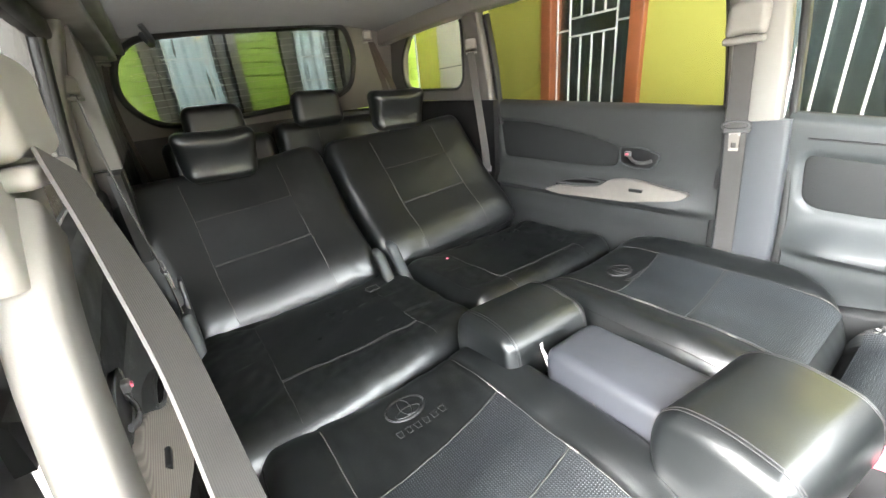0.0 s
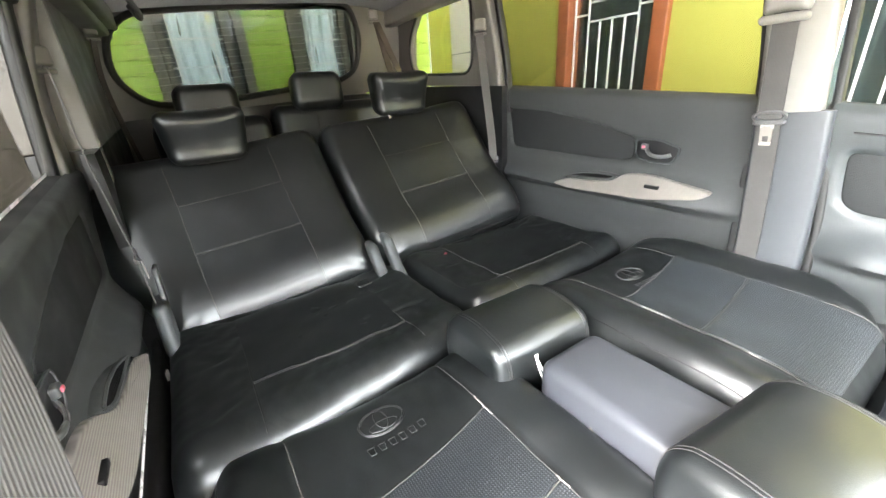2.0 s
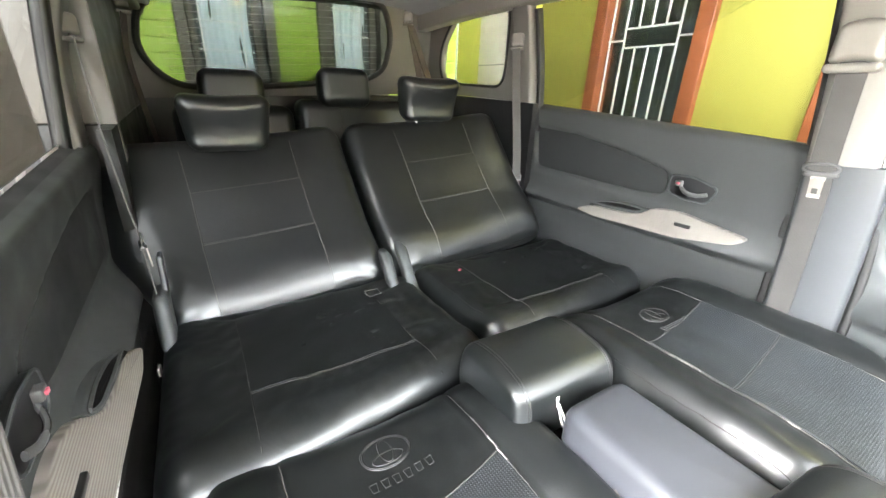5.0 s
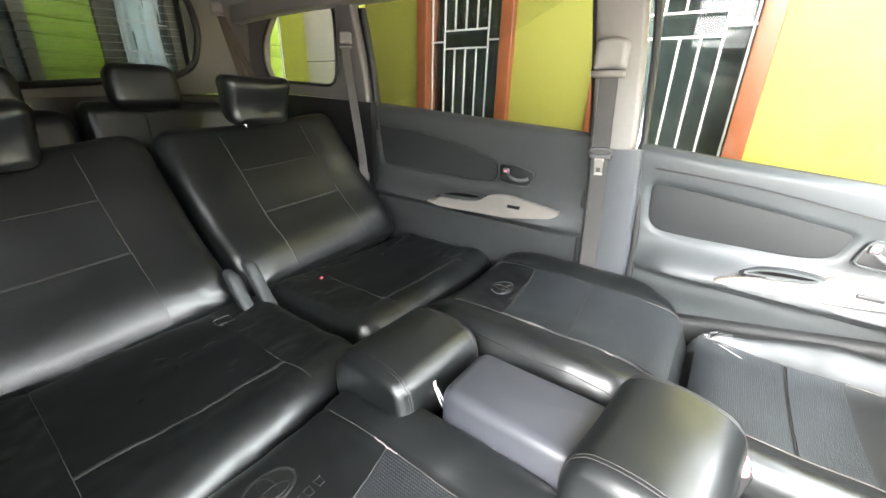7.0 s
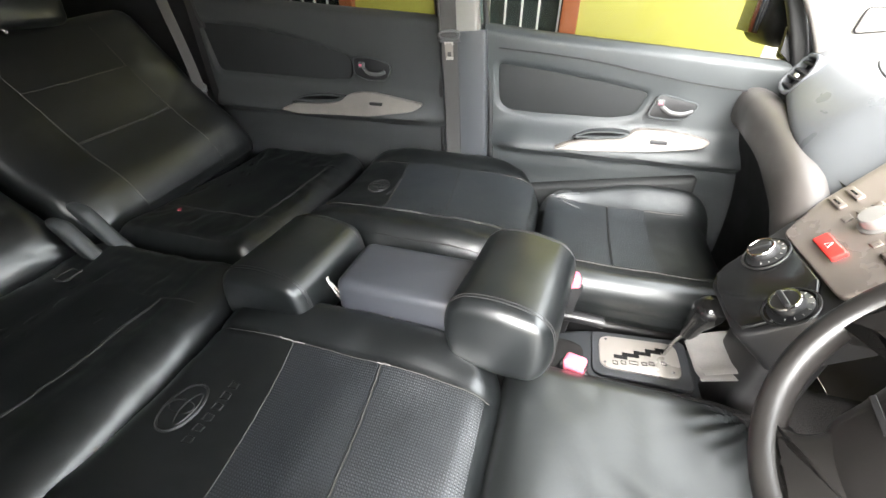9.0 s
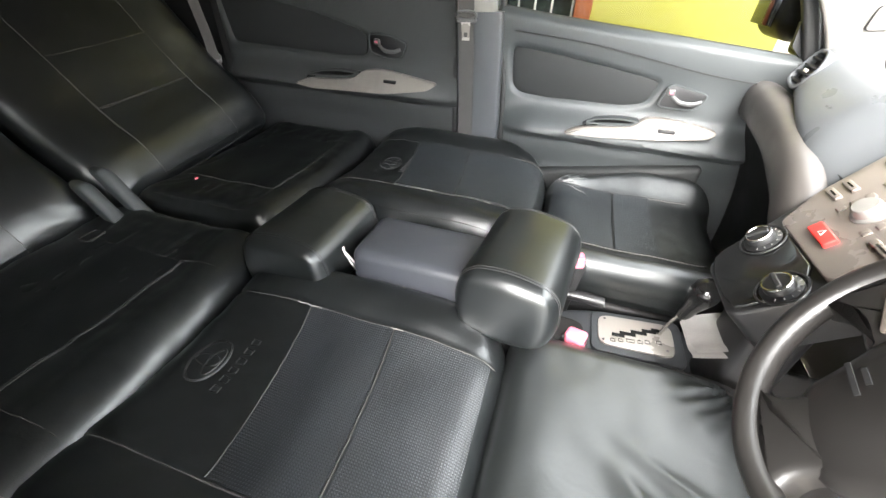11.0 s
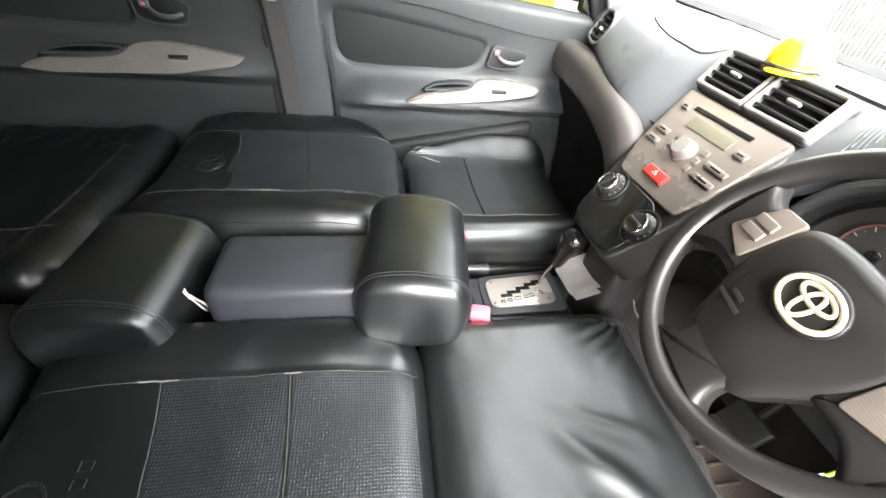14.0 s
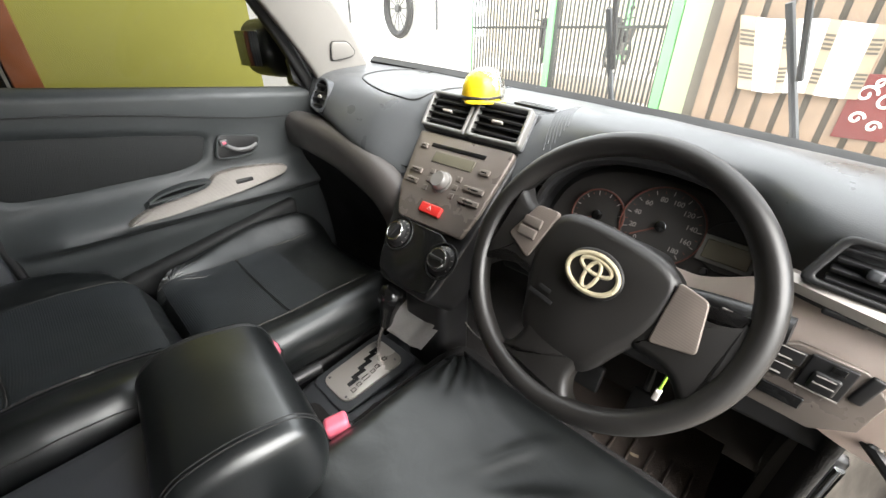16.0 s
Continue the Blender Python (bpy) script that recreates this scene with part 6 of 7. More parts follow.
for u, v, r, n in ((-0.088, -0.005, 0.048, 9), (0.016, 0.012, 0.066, 10), (0.116, 0.014, 0.042, 0)):
    g = da("gauge", moved(lathe([(r, 0.0), (r, 0.004), (r * 0.95, 0.005), (r * 0.93, 0.0025), (0.004, 0.002)], 40), CL @ pose(u, v, 0.006)), DIALBLACK, "round gauge with red ring")
    if n:
        da("gauge_ring", moved(tube([(r * 0.97 * math.cos(a), r * 0.97 * math.sin(a), 0.0) for a in span(0, 2 * math.pi * 47 / 48, 47)], 0.0013, 6, True), CL @ pose(u, v, 0.0115)), REDMARK, "", g)
    for i in range(n * 2 + 1 if n else 0):
        a = radians(225 - 270 * i / (n * 2))
        da("gauge_mark", moved(block(0.007 if i % 2 == 0 else 0.004, 0.0014, 0.001, 0.0003), CL @ pose(u + r * 0.84 * math.cos(a), v + r * 0.84 * math.sin(a), 0.0095, 0, 0, math.degrees(a))), REDMARK if i % 2 else MARK, "", g)
    if r > 0.06:
        for i, num in enumerate(("0", "20", "40", "60", "80", "100", "120", "140", "160", "180")):
            cu = bpy.data.curves.new("number", "FONT")
            cu.body, cu.size, cu.align_x, cu.align_y, cu.extrude = num, 0.0115, "CENTER", "CENTER", 0.0003
            tmp = new("number", cu)
            bpy.context.view_layer.update()
            me = bpy.data.meshes.new_from_object(tmp)
            bpy.data.objects.remove(tmp)
            fb = bmesh.new()
            fb.from_mesh(me)
            bpy.data.meshes.remove(me)
            a = radians(225 - 270 * i / 9)
            da("number", moved(fb, CL @ pose(u + r * 0.66 * math.cos(a), v + r * 0.66 * math.sin(a), 0.0095)), MARK, "pale speed number", g, smooth=False)
    if n:
        a = radians(215)
        da("needle", moved(block(r * 0.8, 0.0025, 0.002, 0.0005), CL @ pose(u + r * 0.35 * math.cos(a), v + r * 0.35 * math.sin(a), 0.0115, 0, 0, 215)), REDMARK, "", g)
        da("needle_hub", moved(lathe([(0.009, 0), (0.009, 0.005), (0.006, 0.007), (0.001, 0.007)], 16), CL @ pose(u, v, 0.009)), GLOSSBLACK, "", g)
da("display_frame", moved(block(0.074, 0.042, 0.003, 0.002), CL @ pose(0.116, 0.004, 0.0110)), VENTGREY, "grey display frame")
da("trip_display", moved(block(0.062, 0.030, 0.004, 0.002), CL @ pose(0.116, 0.004, 0.0135)), LCD, "olive trip display")
for u in (0.098, 0.130):
    da("trip_knob", moved(lathe([(0.006, 0), (0.006, 0.008), (0.004, 0.010), (0.001, 0.010)], 14), CL @ pose(u, -0.032, 0.006)), BLACKPLASTIC)
# warm grey lower half before the driver
da("column_panel", moved(rounded(0.40, 0.03, 0.20, 0.012, (3, 1, 3), 3), pose(0.30, 0.66, 0.79, -15, 0, 0)), BLACKPLASTIC)
low = height_grid(span(0.40, 0.735, 26), span(0, 1, 18), lambda x, v: Vector((x, 0.600 - 0.035 * smooth01(0.44, 0.58, x) - 0.035 * math.sin(min(1, v * 1.6) * 3.14 * 0.6) + 0.07 * v * v - 0.02 * smooth01(0.55, 0.72, x), 0.852 + 0.052 * smooth01(0.46, 0.57, x) - 0.03 * smooth01(0.57, 0.73, x) - 0.19 * v)))
bmesh.ops.solidify(low, geom=low.faces[:], thickness=0.015)
da("lower_panel", low, DASHLOW, "warm grey lower dashboard panel")
# right end vent and switch panel
RV = basis(Vector((0.656, 0.556, 0.940)), (1, -0.02, -0.07), (0, 0.35, 0.93))
rv_out = soft_corners([(-0.086, -0.029), (0.085, -0.034), (0.085, 0.036), (-0.068, 0.034)], 0.012)
rv_in = soft_corners([(-0.074, -0.022), (0.076, -0.026), (0.076, 0.028), (-0.060, 0.026)], 0.008)
rv = da("end_vent", plate(rv_out, 0.012, RV, 0.003, hole=rv_in), BLACKPLASTIC, "black slatted end vent with a silver lower edge")
da("vent_well", plate(rv_in, 0.002, RV @ pose(0, 0, -0.016)), BLACKPLASTIC, "", rv)
for i in range(4):
    da("slat", moved(block(0.140, 0.0045, 0.016, 0.001), RV @ pose(0.006, -0.017 + i * 0.0125, 0.000, 22, 0, 0)), BLACKPLASTIC, "", rv)
da("vane_tab", moved(block(0.013, 0.013, 0.012, 0.004), RV @ pose(-0.030, 0.001, 0.010)), PILLARGREY, "", rv)
da("vent_wheel", moved(block(0.022, 0.048, 0.016, 0.003), RV @ pose(0.052, 0.0, 0.008)), PILLARGREY, "", rv)
da("vent_trim", sweep(curve_through([(0.562, 0.556, 0.913), (0.61, 0.546, 0.909), (0.67, 0.540, 0.902), (0.738, 0.545, 0.893)], 6), [(-0.010, -0.010), (0.010, -0.010), (0.013, 0.003), (0.004, 0.010), (-0.010, 0.008)], (0, 0, 1)), SILVERPLAIN, "silver trim under the vent", rv)
da("trim_groove", sweep(curve_through([(0.566, 0.557, 0.899), (0.62, 0.546, 0.894), (0.738, 0.545, 0.878)], 6), circle(0.006, 8), (0, 0, 1)), BLACKPLASTIC, "", rv)
da("pull_tab", block(0.040, 0.012, 0.008, 0.003, (0.622, 0.540, 0.893), (0, 4, 0)), BLACKPLASTIC, "", rv)
SW = basis(Vector((0.625, 0.530, 0.800)), (1, 0, -0.06), (0, 0.12, 0.99))
sp_ = da("switch_panel", plate(chaikin([(-0.075, -0.055), (0.055, -0.055), (0.065, 0.045), (-0.06, 0.045)], 1), 0.008, SW, 0.002), BRONZE, "bronze grey switch panel")
for u, v, w, h, mt in ((-0.034, 0.028, 0.036, 0.019, BLACKPLASTIC), (-0.036, 0.005, 0.036, 0.019, BLACKPLASTIC), (0.008, 0.019, 0.042, 0.046, BLACKPLASTIC), (-0.017, -0.027, 0.044, 0.017, GLOSSBLACK)):
    k = da("switch", moved(block(w, h, 0.006, 0.002), SW @ pose(u, v, 0.010)), mt, "", sp_)
    if h < 0.02 and v > 0:
        da("switch_mark", moved(block(w * 0.45, 0.002, 0.001, 0.0003), SW @ pose(u, v - 0.004, 0.0135)), MARK, "", sp_)
da("mirror_rocker", moved(rounded(0.026, 0.026, 0.008, 0.0039, (3, 3, 1), 3), SW @ pose(0.009, 0.012, 0.013)), BLACKPLASTIC, "", sp_)
for u, v, w in ((0.008, 0.0208, 0.018), (0.009, 0.0110, 0.020), (-0.034, 0.0370, 0.030), (-0.036, 0.0140, 0.030), (0.008, -0.0030, 0.040)):
    da("edge_line", moved(block(w, 0.0016, 0.001, 0.0003), SW @ pose(u, v, 0.0170 if abs(u) < 0.01 and v > 0 else 0.0132)), MARK, "", sp_)
da("side_switch", moved(block(0.013, 0.009, 0.004, 0.001), SW @ pose(0.0135, 0.035, 0.0135)), GLOSSBLACK, "", sp_)
da("side_recess", moved(block(0.014, 0.040, 0.006, 0.003), SW @ pose(0.042, 0.024, 0.0085, 0, 0, -8)), BLACKPLASTIC, "", sp_)
# knee bolster below and dark footwell
da("knee_panel", block(0.50, 0.03, 0.12, 0.01, (0.45, 0.66, 0.67), (-18, 0, 0)), BLACKPLASTIC)
da("column_shroud", moved(rounded(0.11, 0.22, 0.11, 0.03, (2, 4, 2), 4), pose(0.385, 0.53, 0.845, -28, 0, 0)), BLACKPLASTIC, "black column shroud")
# pedals
for px, w in ((0.30, 0.09), (0.44, 0.05)):
    ped = thing("pedal", pose(px, 0.80, FLOOR_Z), "black rubber covered foot pedal", "pedal", "pedals")
    part("pad", block(w, 0.02, 0.07, 0.006, (0, -0.05, 0.13), (-25, 0, 0)), RUBBER, ped)
    part("arm", tube([(0, -0.04, 0.13), (0, 0.0, 0.28), (0, 0.02, 0.38)], 0.008, 8), BLACKPLASTIC, ped)

# ---- steering wheel ----
A = radians(30)
WHEEL = basis(Vector((0.382, 0.437, 0.884)), (1, 0, 0), (0, math.sin(A), math.cos(A))) @ pose(0, 0, 0, 0, 0, -11)
wheel = thing("steering_wheel", WHEEL, "dark grey four-spoke steering wheel with cream emblem", "steering wheel")
RW = 0.181
rim_pts = [(RW * math.cos(a), RW * math.sin(a), 0.006) for a in span(0, 2 * math.pi * 71 / 72, 71)]
part("rim", sweep([Vector(p) for p in rim_pts], [(0.0158 * math.cos(t), 0.0182 * math.sin(t)) for t in [2 * math.pi * i / 14 for i in range(14)]], (0, 0, 1), True), WHEELSKIN, wheel, "worn dark grey rim")
hub = [(-0.092, 0.052), (-0.05, 0.068), (0.05, 0.068), (0.092, 0.052), (0.098, 0.012), (0.094, -0.030), (0.072, -0.072), (0.058, -0.118), (0.026, -0.126), (-0.026, -0.126), (-0.058, -0.118), (-0.072, -0.072), (-0.094, -0.030), (-0.098, 0.012)]
hub_bm = plate(chaikin(hub, 2), 0.045, pose(0, 0, -0.03), 0.016)
for v in hub_bm.verts:
    if v.co.z > 0:
        v.co.z += 0.010 * (1 - (v.co.x / 0.1) ** 2 - (v.co.y / 0.1) ** 2)
part("hub", hub_bm, WHEELSKIN, wheel, "dark grey hub cover")
for sx in (-1, 1):
    arm = [(0.070, 0.046), (0.125, 0.038), (0.150, 0.048), (0.166, 0.070), (0.181, 0.030), (0.181, -0.060), (0.164, -0.086), (0.147, -0.062), (0.122, -0.046), (0.075, -0.050)]
    arm = [(sx * u, v) for u, v in (arm if sx < 0 else reversed(arm))]
    part("spoke", plate(soft_corners(arm, 0.014, 4), 0.035, pose(0, 0, -0.020), 0.013), WHEELSKIN, wheel)
    trim = [(sx * 0.085, 0.050), (sx * 0.121, 0.046), (sx * 0.141, -0.012), (sx * 0.094, -0.030)]
    if sx > 0:
        trim = list(reversed(trim))
    sp2 = part("spoke_trim", plate(soft_corners(trim, 0.007), 0.008, pose(0, 0, 0.0105), 0.002), BRUSHED, wheel, "brushed bronze spoke trim")
    if sx < 0:
        for i in range(2):
            part("button", block(0.030, 0.014, 0.006, 0.002, (-0.114, 0.020 - i * 0.017, 0.0195), (0, 0, 6)), BRONZE, sp2)
foot = [(-0.048, -0.095), (-0.044, -0.132), (-0.056, -0.156), (-0.080, -0.163), (-0.045, -0.186), (0.045, -0.186), (0.080, -0.163), (0.056, -0.156), (0.044, -0.132), (0.048, -0.095)]
part("spoke", plate(soft_corners(foot, 0.014, 4), 0.032, pose(0, 0, -0.020), 0.012), WHEELSKIN, wheel)
badge = part("emblem_base", moved(lathe([(0.040, 0), (0.040, 0.004), (0.037, 0.006), (0.001, 0.006)], 40), Matrix.Translation((0, 0.004, 0.0225)) @ Matrix.Diagonal((1, 0.80, 1, 1))), WHEELSKIN, wheel)
for cy, a, b, r in ((0, 0.0345, 0.0245, 0.0033), (0.0095, 0.0215, 0.0090, 0.0028), (-0.002, 0.0085, 0.0185, 0.0028)):
    part("emblem_oval", tube([(a * math.cos(t), 0.004 + cy + b * math.sin(t), 0.0285) for t in span(0, 2 * math.pi * 39 / 40, 39)], r, 8, True), CREAM, badge, "cream enamel oval")
for i in range(2):
    part("pressed_mark", block(0.040 if i else 0.020, 0.006, 0.001, 0.0004, (-0.045, -0.050 - i * 0.012, 0.0195)), BLACKPLASTIC, wheel)
# column stalk
stalk = thing("column_stalk", pose(0.47, 0.50, 0.87), "black indicator stalk behind the wheel", "stalk")
part("arm", sweep(curve_through([(0.0, 0.0, 0.0), (0.05, -0.005, 0.006), (0.115, -0.012, 0.012)], 6), circle(0.015, 12), (0, 0, 1), scale=lambda s: 0.75 + 0.35 * s), BLACKPLASTIC, stalk)
for i in range(3):
    part("printed_mark", block(0.012, 0.002, 0.003, 0.0005, (0.055 + i * 0.02, -0.018, 0.012 + 0.001 * i)), MARK, stalk)

# ---- things on and under the dashboard ----
cap = thing("yellow_ornament", pose(-0.026, 0.676, 1.034, 0, 0, 46) @ Matrix.Scale(1.14, 4), "yellow helmet shaped dashboard ornament with a clear dome", "dashboard ornament")
dome = lathe([(0.036, 0.0), (0.0365, 0.010), (0.035, 0.024), (0.029, 0.040), (0.018, 0.049), (0.004, 0.052)], 28)
part("shell", moved(dome, pose(0, 0, 0.006)), YELLOW, cap, "glossy yellow shell")
dome2 = lathe([(0.0385, 0.004), (0.039, 0.014), (0.0365, 0.032), (0.028, 0.048), (0.014, 0.055), (0.002, 0.0565)], 28)
dome_glass = part("clear_dome", moved(dome2, pose(0.008, 0.008, 0.006)), CLEARCAP, cap, "clear plastic dome")
dome_glass.visible_shadow = False
part("brim", plate(chaikin([(-0.036, -0.030), (0.036, -0.036), (0.042, -0.056), (-0.030, -0.052)], 2), 0.004, pose(0, 0, 0.006), 0.0015), YELLOW, cap, "yellow brim")
part("band", tube([(0.0372 * math.cos(a), 0.0372 * math.sin(a), 0.013) for a in span(0, 6.02, 23)], 0.0028, 6, True), BLACKPLASTIC, cap, "dark band above the brim")
part("base", lathe([(0.037, 0.0), (0.038, 0.006), (0.030, 0.008), (0.002, 0.008)], 24), BLACKPLASTIC, cap)
cable = thing("hanging_cable", pose(0.49, 0.53, 0.73), "lime green cable with a white plug hanging below the wheel", "cable")
part("wire", moved(tube(curve_through([(0.496, 0.520, 0.785), (0.494, 0.505, 0.762), (0.492, 0.500, 0.730), (0.489, 0.500, 0.700)], 8), 0.0022, 8), cable.matrix_world.inverted()), LIME, cable)
part("plug", moved(block(0.009, 0.009, 0.022, 0.002, (0.488, 0.500, 0.688), (5, 6, 0)), cable.matrix_world.inverted()), WHITETAG, cable, "white plug")
wire2 = thing("loose_wire", pose(0.16, 0.45, 0.63), "thin pale wire running behind the wheel", "cable")
part("wire", moved(tube(curve_through([(0.10, 0.50, 0.60), (0.16, 0.47, 0.615), (0.22, 0.46, 0.64), (0.27, 0.47, 0.67)], 8), 0.0018, 6), wire2.matrix_world.inverted()), MARK, wire2)
strapc = thing("door_check_strap", pose(0.76, 0.58, 0.66), "dark door check strap at the open doorway", "door strap")
part("strap", moved(tube(curve_through([(0.70, 0.56, 0.735), (0.75, 0.53, 0.70), (0.80, 0.48, 0.655)], 6), 0.008, 8), strapc.matrix_world.inverted()), BLACKPLASTIC, strapc)
part("rivet", moved(block(0.016, 0.016, 0.014, 0.004, (0.71, 0.555, 0.74)), strapc.matrix_world.inverted()), CHROME, strapc)
# driver footwell: dirty mat and litter, door hinge beyond the trim
mat_floor = thing("floor_mat", pose(0.42, 0.66, FLOOR_Z), "dirty brown rubber floor mat in the footwell", "floor mat")
part("mat", moved(height_grid(span(-0.20, 0.20, 40), span(-0.20, 0.22, 40), lambda x, y: Vector((x, y, 0.004 + 0.006 * noise.noise(Vector((x, y, 0)) * 11) ** 2 + 0.10 * max(0.0, y - 0.10)))), pose(0, 0, 0.004)), MATBROWN, mat_floor)
for i in range(9):
    part("rib", moved(tube([(-0.17 + i * 0.042, -0.18, 0.010), (-0.17 + i * 0.042, 0.09, 0.010)], 0.0035, 6), pose(0, 0, 0.004)), MATBROWN, mat_floor)
for x, y, r in ((0.472, 0.700, 20), (0.521, 0.652, 70)):
    bit = thing("litter_scrap", pose(x, y, FLOOR_Z + 0.012, 0, 0, r), "small pale scrap of litter on the floor mat", "litter", "floor litter")
    part("scrap", height_grid(span(-0.010, 0.010, 5), span(-0.004, 0.004, 3), lambda a, b: Vector((a, b, 0.006 + 0.005 * noise.noise(Vector((a * 40, b * 60, r)))))), PLAINBEIGE, bit)
car_part("hinge_leaf", block(0.020, 0.030, 0.13, 0.006, (0.765, 0.80, 0.42), (-8, 0, 0)), BODYPAINT, "pale painted door hinge")
car_part("hinge_pin", tube([(0.765, 0.782, 0.365), (0.765, 0.782, 0.475)], 0.008, 10, up=(1, 0, 0)), CHROME)

# ---- seat belts ----
def belt(label, pts, side, w, mat, ring_at, ring_turn, tongue_t, mat_ring, big=1.0):
    """A hanging belt: webbing, top guide and latch tongue. pts run from top to bottom."""
    th = thing("seat_belt", pose(*pts[0]), label, "seat belt", "seat belts")
    inv = th.matrix_world.inverted()
    line = curve_through(pts, 10)
    part("webbing", moved(strap(line, w, 0.0028, side), inv), mat, th, "woven belt webbing")
    guide = rounded(0.042 * big, 0.095 * big, 0.085 * big, 0.018 * big, (3, 5, 4), 4, lambda p: Vector((p.x * (1 + 2 * max(0, p.z)), p.y, p.z + 0.012 * math.cos(p.y * 30))))
    g = part("guide_cover", moved(guide, inv @ pose(*ring_at, *ring_turn)), mat_ring, th, "pale plastic top guide")
    lip = rounded(0.028 * big, 0.100 * big, 0.020 * big, 0.009 * big, (2, 5, 1), 4)
    part("guide_lip", moved(lip, inv @ pose(*ring_at, *ring_turn) @ pose(0.008 * big, 0, -0.045 * big)), mat_ring, g)
    if tongue_t is not None:
        i = int(tongue_t * (len(line) - 1))
        p = line[i]
        d = (line[i + 1] - line[i - 1]).normalized()
        s = Vector(side(tongue_t) if callable(side) else side).normalized()
        m = basis(p, s, -d)
        t = part("tongue_bar", moved(rounded(w * 1.36, 0.012, 0.012, 0.005, (4, 1, 1), 3), inv @ m), LEVER, th, "grey metal latch tongue")
        part("tongue_loop", moved(tube([(a * w * 0.66, b, 0) for a, b in chaikin([(-1, 0.004), (1, 0.004), (1, 0.026), (-1, 0.026)], 2)], 0.004, 6, True), inv @ m @ pose(0, 0, 0.003)), LEVER, t)
        part("tongue_plate", moved(plate([(-0.012, -0.055), (0.012, -0.055), (0.014, -0.004), (-0.014, -0.004)], 0.003, Matrix.Identity(4), hole=[(-0.006, -0.046), (0.006, -0.046), (0.006, -0.032), (-0.006, -0.032)]), inv @ m @ pose(0, 0, 0.006)), SILVERPLAIN, t, "steel latch plate")
    return th


belt("grey front belt hanging from the pale pillar guide", [(-0.635, -0.322, 1.285), (-0.655, -0.316, 1.10), (-0.668, -0.305, 0.90), (-0.675, -0.295, 0.66), (-0.68, -0.292, 0.45)],
     (0, 1, 0.05), 0.050, WEBBING, (-0.640, -0.325, 1.315), (0, 0, 0), 0.34, PILLARPALE, 0.95)
belt("grey driver belt hanging from the pale pillar guide", [(0.738, -0.292, 1.185), (0.722, -0.250, 1.12), (0.706, -0.196, 1.04), (0.698, -0.144, 0.95), (0.690, -0.090, 0.85), (0.677, -0.015, 0.70), (0.668, 0.05, 0.55), (0.665, 0.08, 0.42)],
     lambda t: (0.10 + 0.75 * t, 1 - 0.35 * t, 0), 0.048, WEBBING, (0.758, -0.300, 1.215), (0, 0, 170), None, PILLARPALE, 0.85)
belt("grey second row belt lying along the seat back", [(-0.605, -1.385, 1.375), (-0.60, -1.345, 1.16), (-0.585, -1.290, 0.93), (-0.545, -1.235, 0.75), (-0.52, -1.20, 0.63)],
     (0.80, -0.55, 0), 0.034, WEBBING, (-0.618, -1.395, 1.400), (0, 0, 35), 0.60, PILLARPALE, 0.55)
belt("grey second row belt hanging beside the seat back", [(0.808, -1.375, 1.28), (0.790, -1.27, 1.06), (0.754, -1.13, 0.84), (0.742, -1.07, 0.70)],
     (0.14, -1, 0), 0.040, WEBBING, (0.818, -1.390, 1.305), (0, 0, 145), 0.72, PILLARPALE, 0.55)
belt("brown third row belt on the rear quarter trim", [(-0.425, -2.00, 1.505), (-0.445, -1.985, 1.38), (-0.475, -1.97, 1.20), (-0.48, -1.96, 1.0)],
     (0.9, 0.3, 0), 0.042, WEBBROWN, (-0.42, -2.02, 1.53), (0, 0, 70), None, PILLARPALE, 0.5)
belt("brown third row belt on the rear quarter trim", [(-0.43, -2.00, 1.50), (-0.475, -1.99, 1.38), (-0.535, -1.98, 1.22), (-0.55, -1.97, 1.0)],
     (0.9, 0.3, 0), 0.042, WEBBROWN, (-0.425, -2.03, 1.54), (0, 0, 70), None, PILLARPALE, 0.4)
belt("brown third row belt hanging on pale quarter trim", [(0.745, -2.00, 1.42), (0.76, -1.985, 1.28), (0.745, -1.97, 1.10), (0.72, -1.96, 0.9)],
     (0.3, 0.9, 0), 0.042, WEBBROWN, (0.748, -2.02, 1.45), (0, 0, 120), None, PILLARPALE, 0.5)
# torn pink tag by the left rear seat
scrap = thing("torn_tag", pose(-0.084, -0.994, 0.615), "small torn pink and white cloth tag on the seat", "tag")
part("cloth", block(0.070, 0.010, 0.005, 0.002, (0, 0, 0), (0, 4, 25)), WHITETAG, scrap)
part("pink_end", block(0.018, 0.012, 0.008, 0.003, (-0.03, -0.012, 0.002), (0, 0, 40)), PINK, scrap)
white_tag = thing("belt_tag", pose(0.768, -1.015, 0.53), "small white tag on the belt anchor beside the seat", "tag")
part("tag", block(0.006, 0.030, 0.022, 0.002, (0, 0, 0), (10, 0, 0)), WHITETAG, white_tag)
part("strap", block(0.004, 0.045, 0.16, 0.002, (0.006, -0.01, -0.08), (6, 0, 0)), WEBBING, white_tag)
# child seat anchor slot on the right cushion
anchor = thing("anchor_tag", pose(0.205, -1.02, 0.602), "small square black anchor tag on the cushion", "tag")
part("flap", block(0.045, 0.035, 0.004, 0.0015, (0, 0, 0), (4, 0, 15)), LEATHER_DULL, anchor)
part("stitch", tube([(a, b, 0.003) for a, b in ((-0.022, -0.016), (0.02, -0.018), (0.022, 0.016), (-0.02, 0.018))], 0.0012, 5, True), THREAD, anchor)
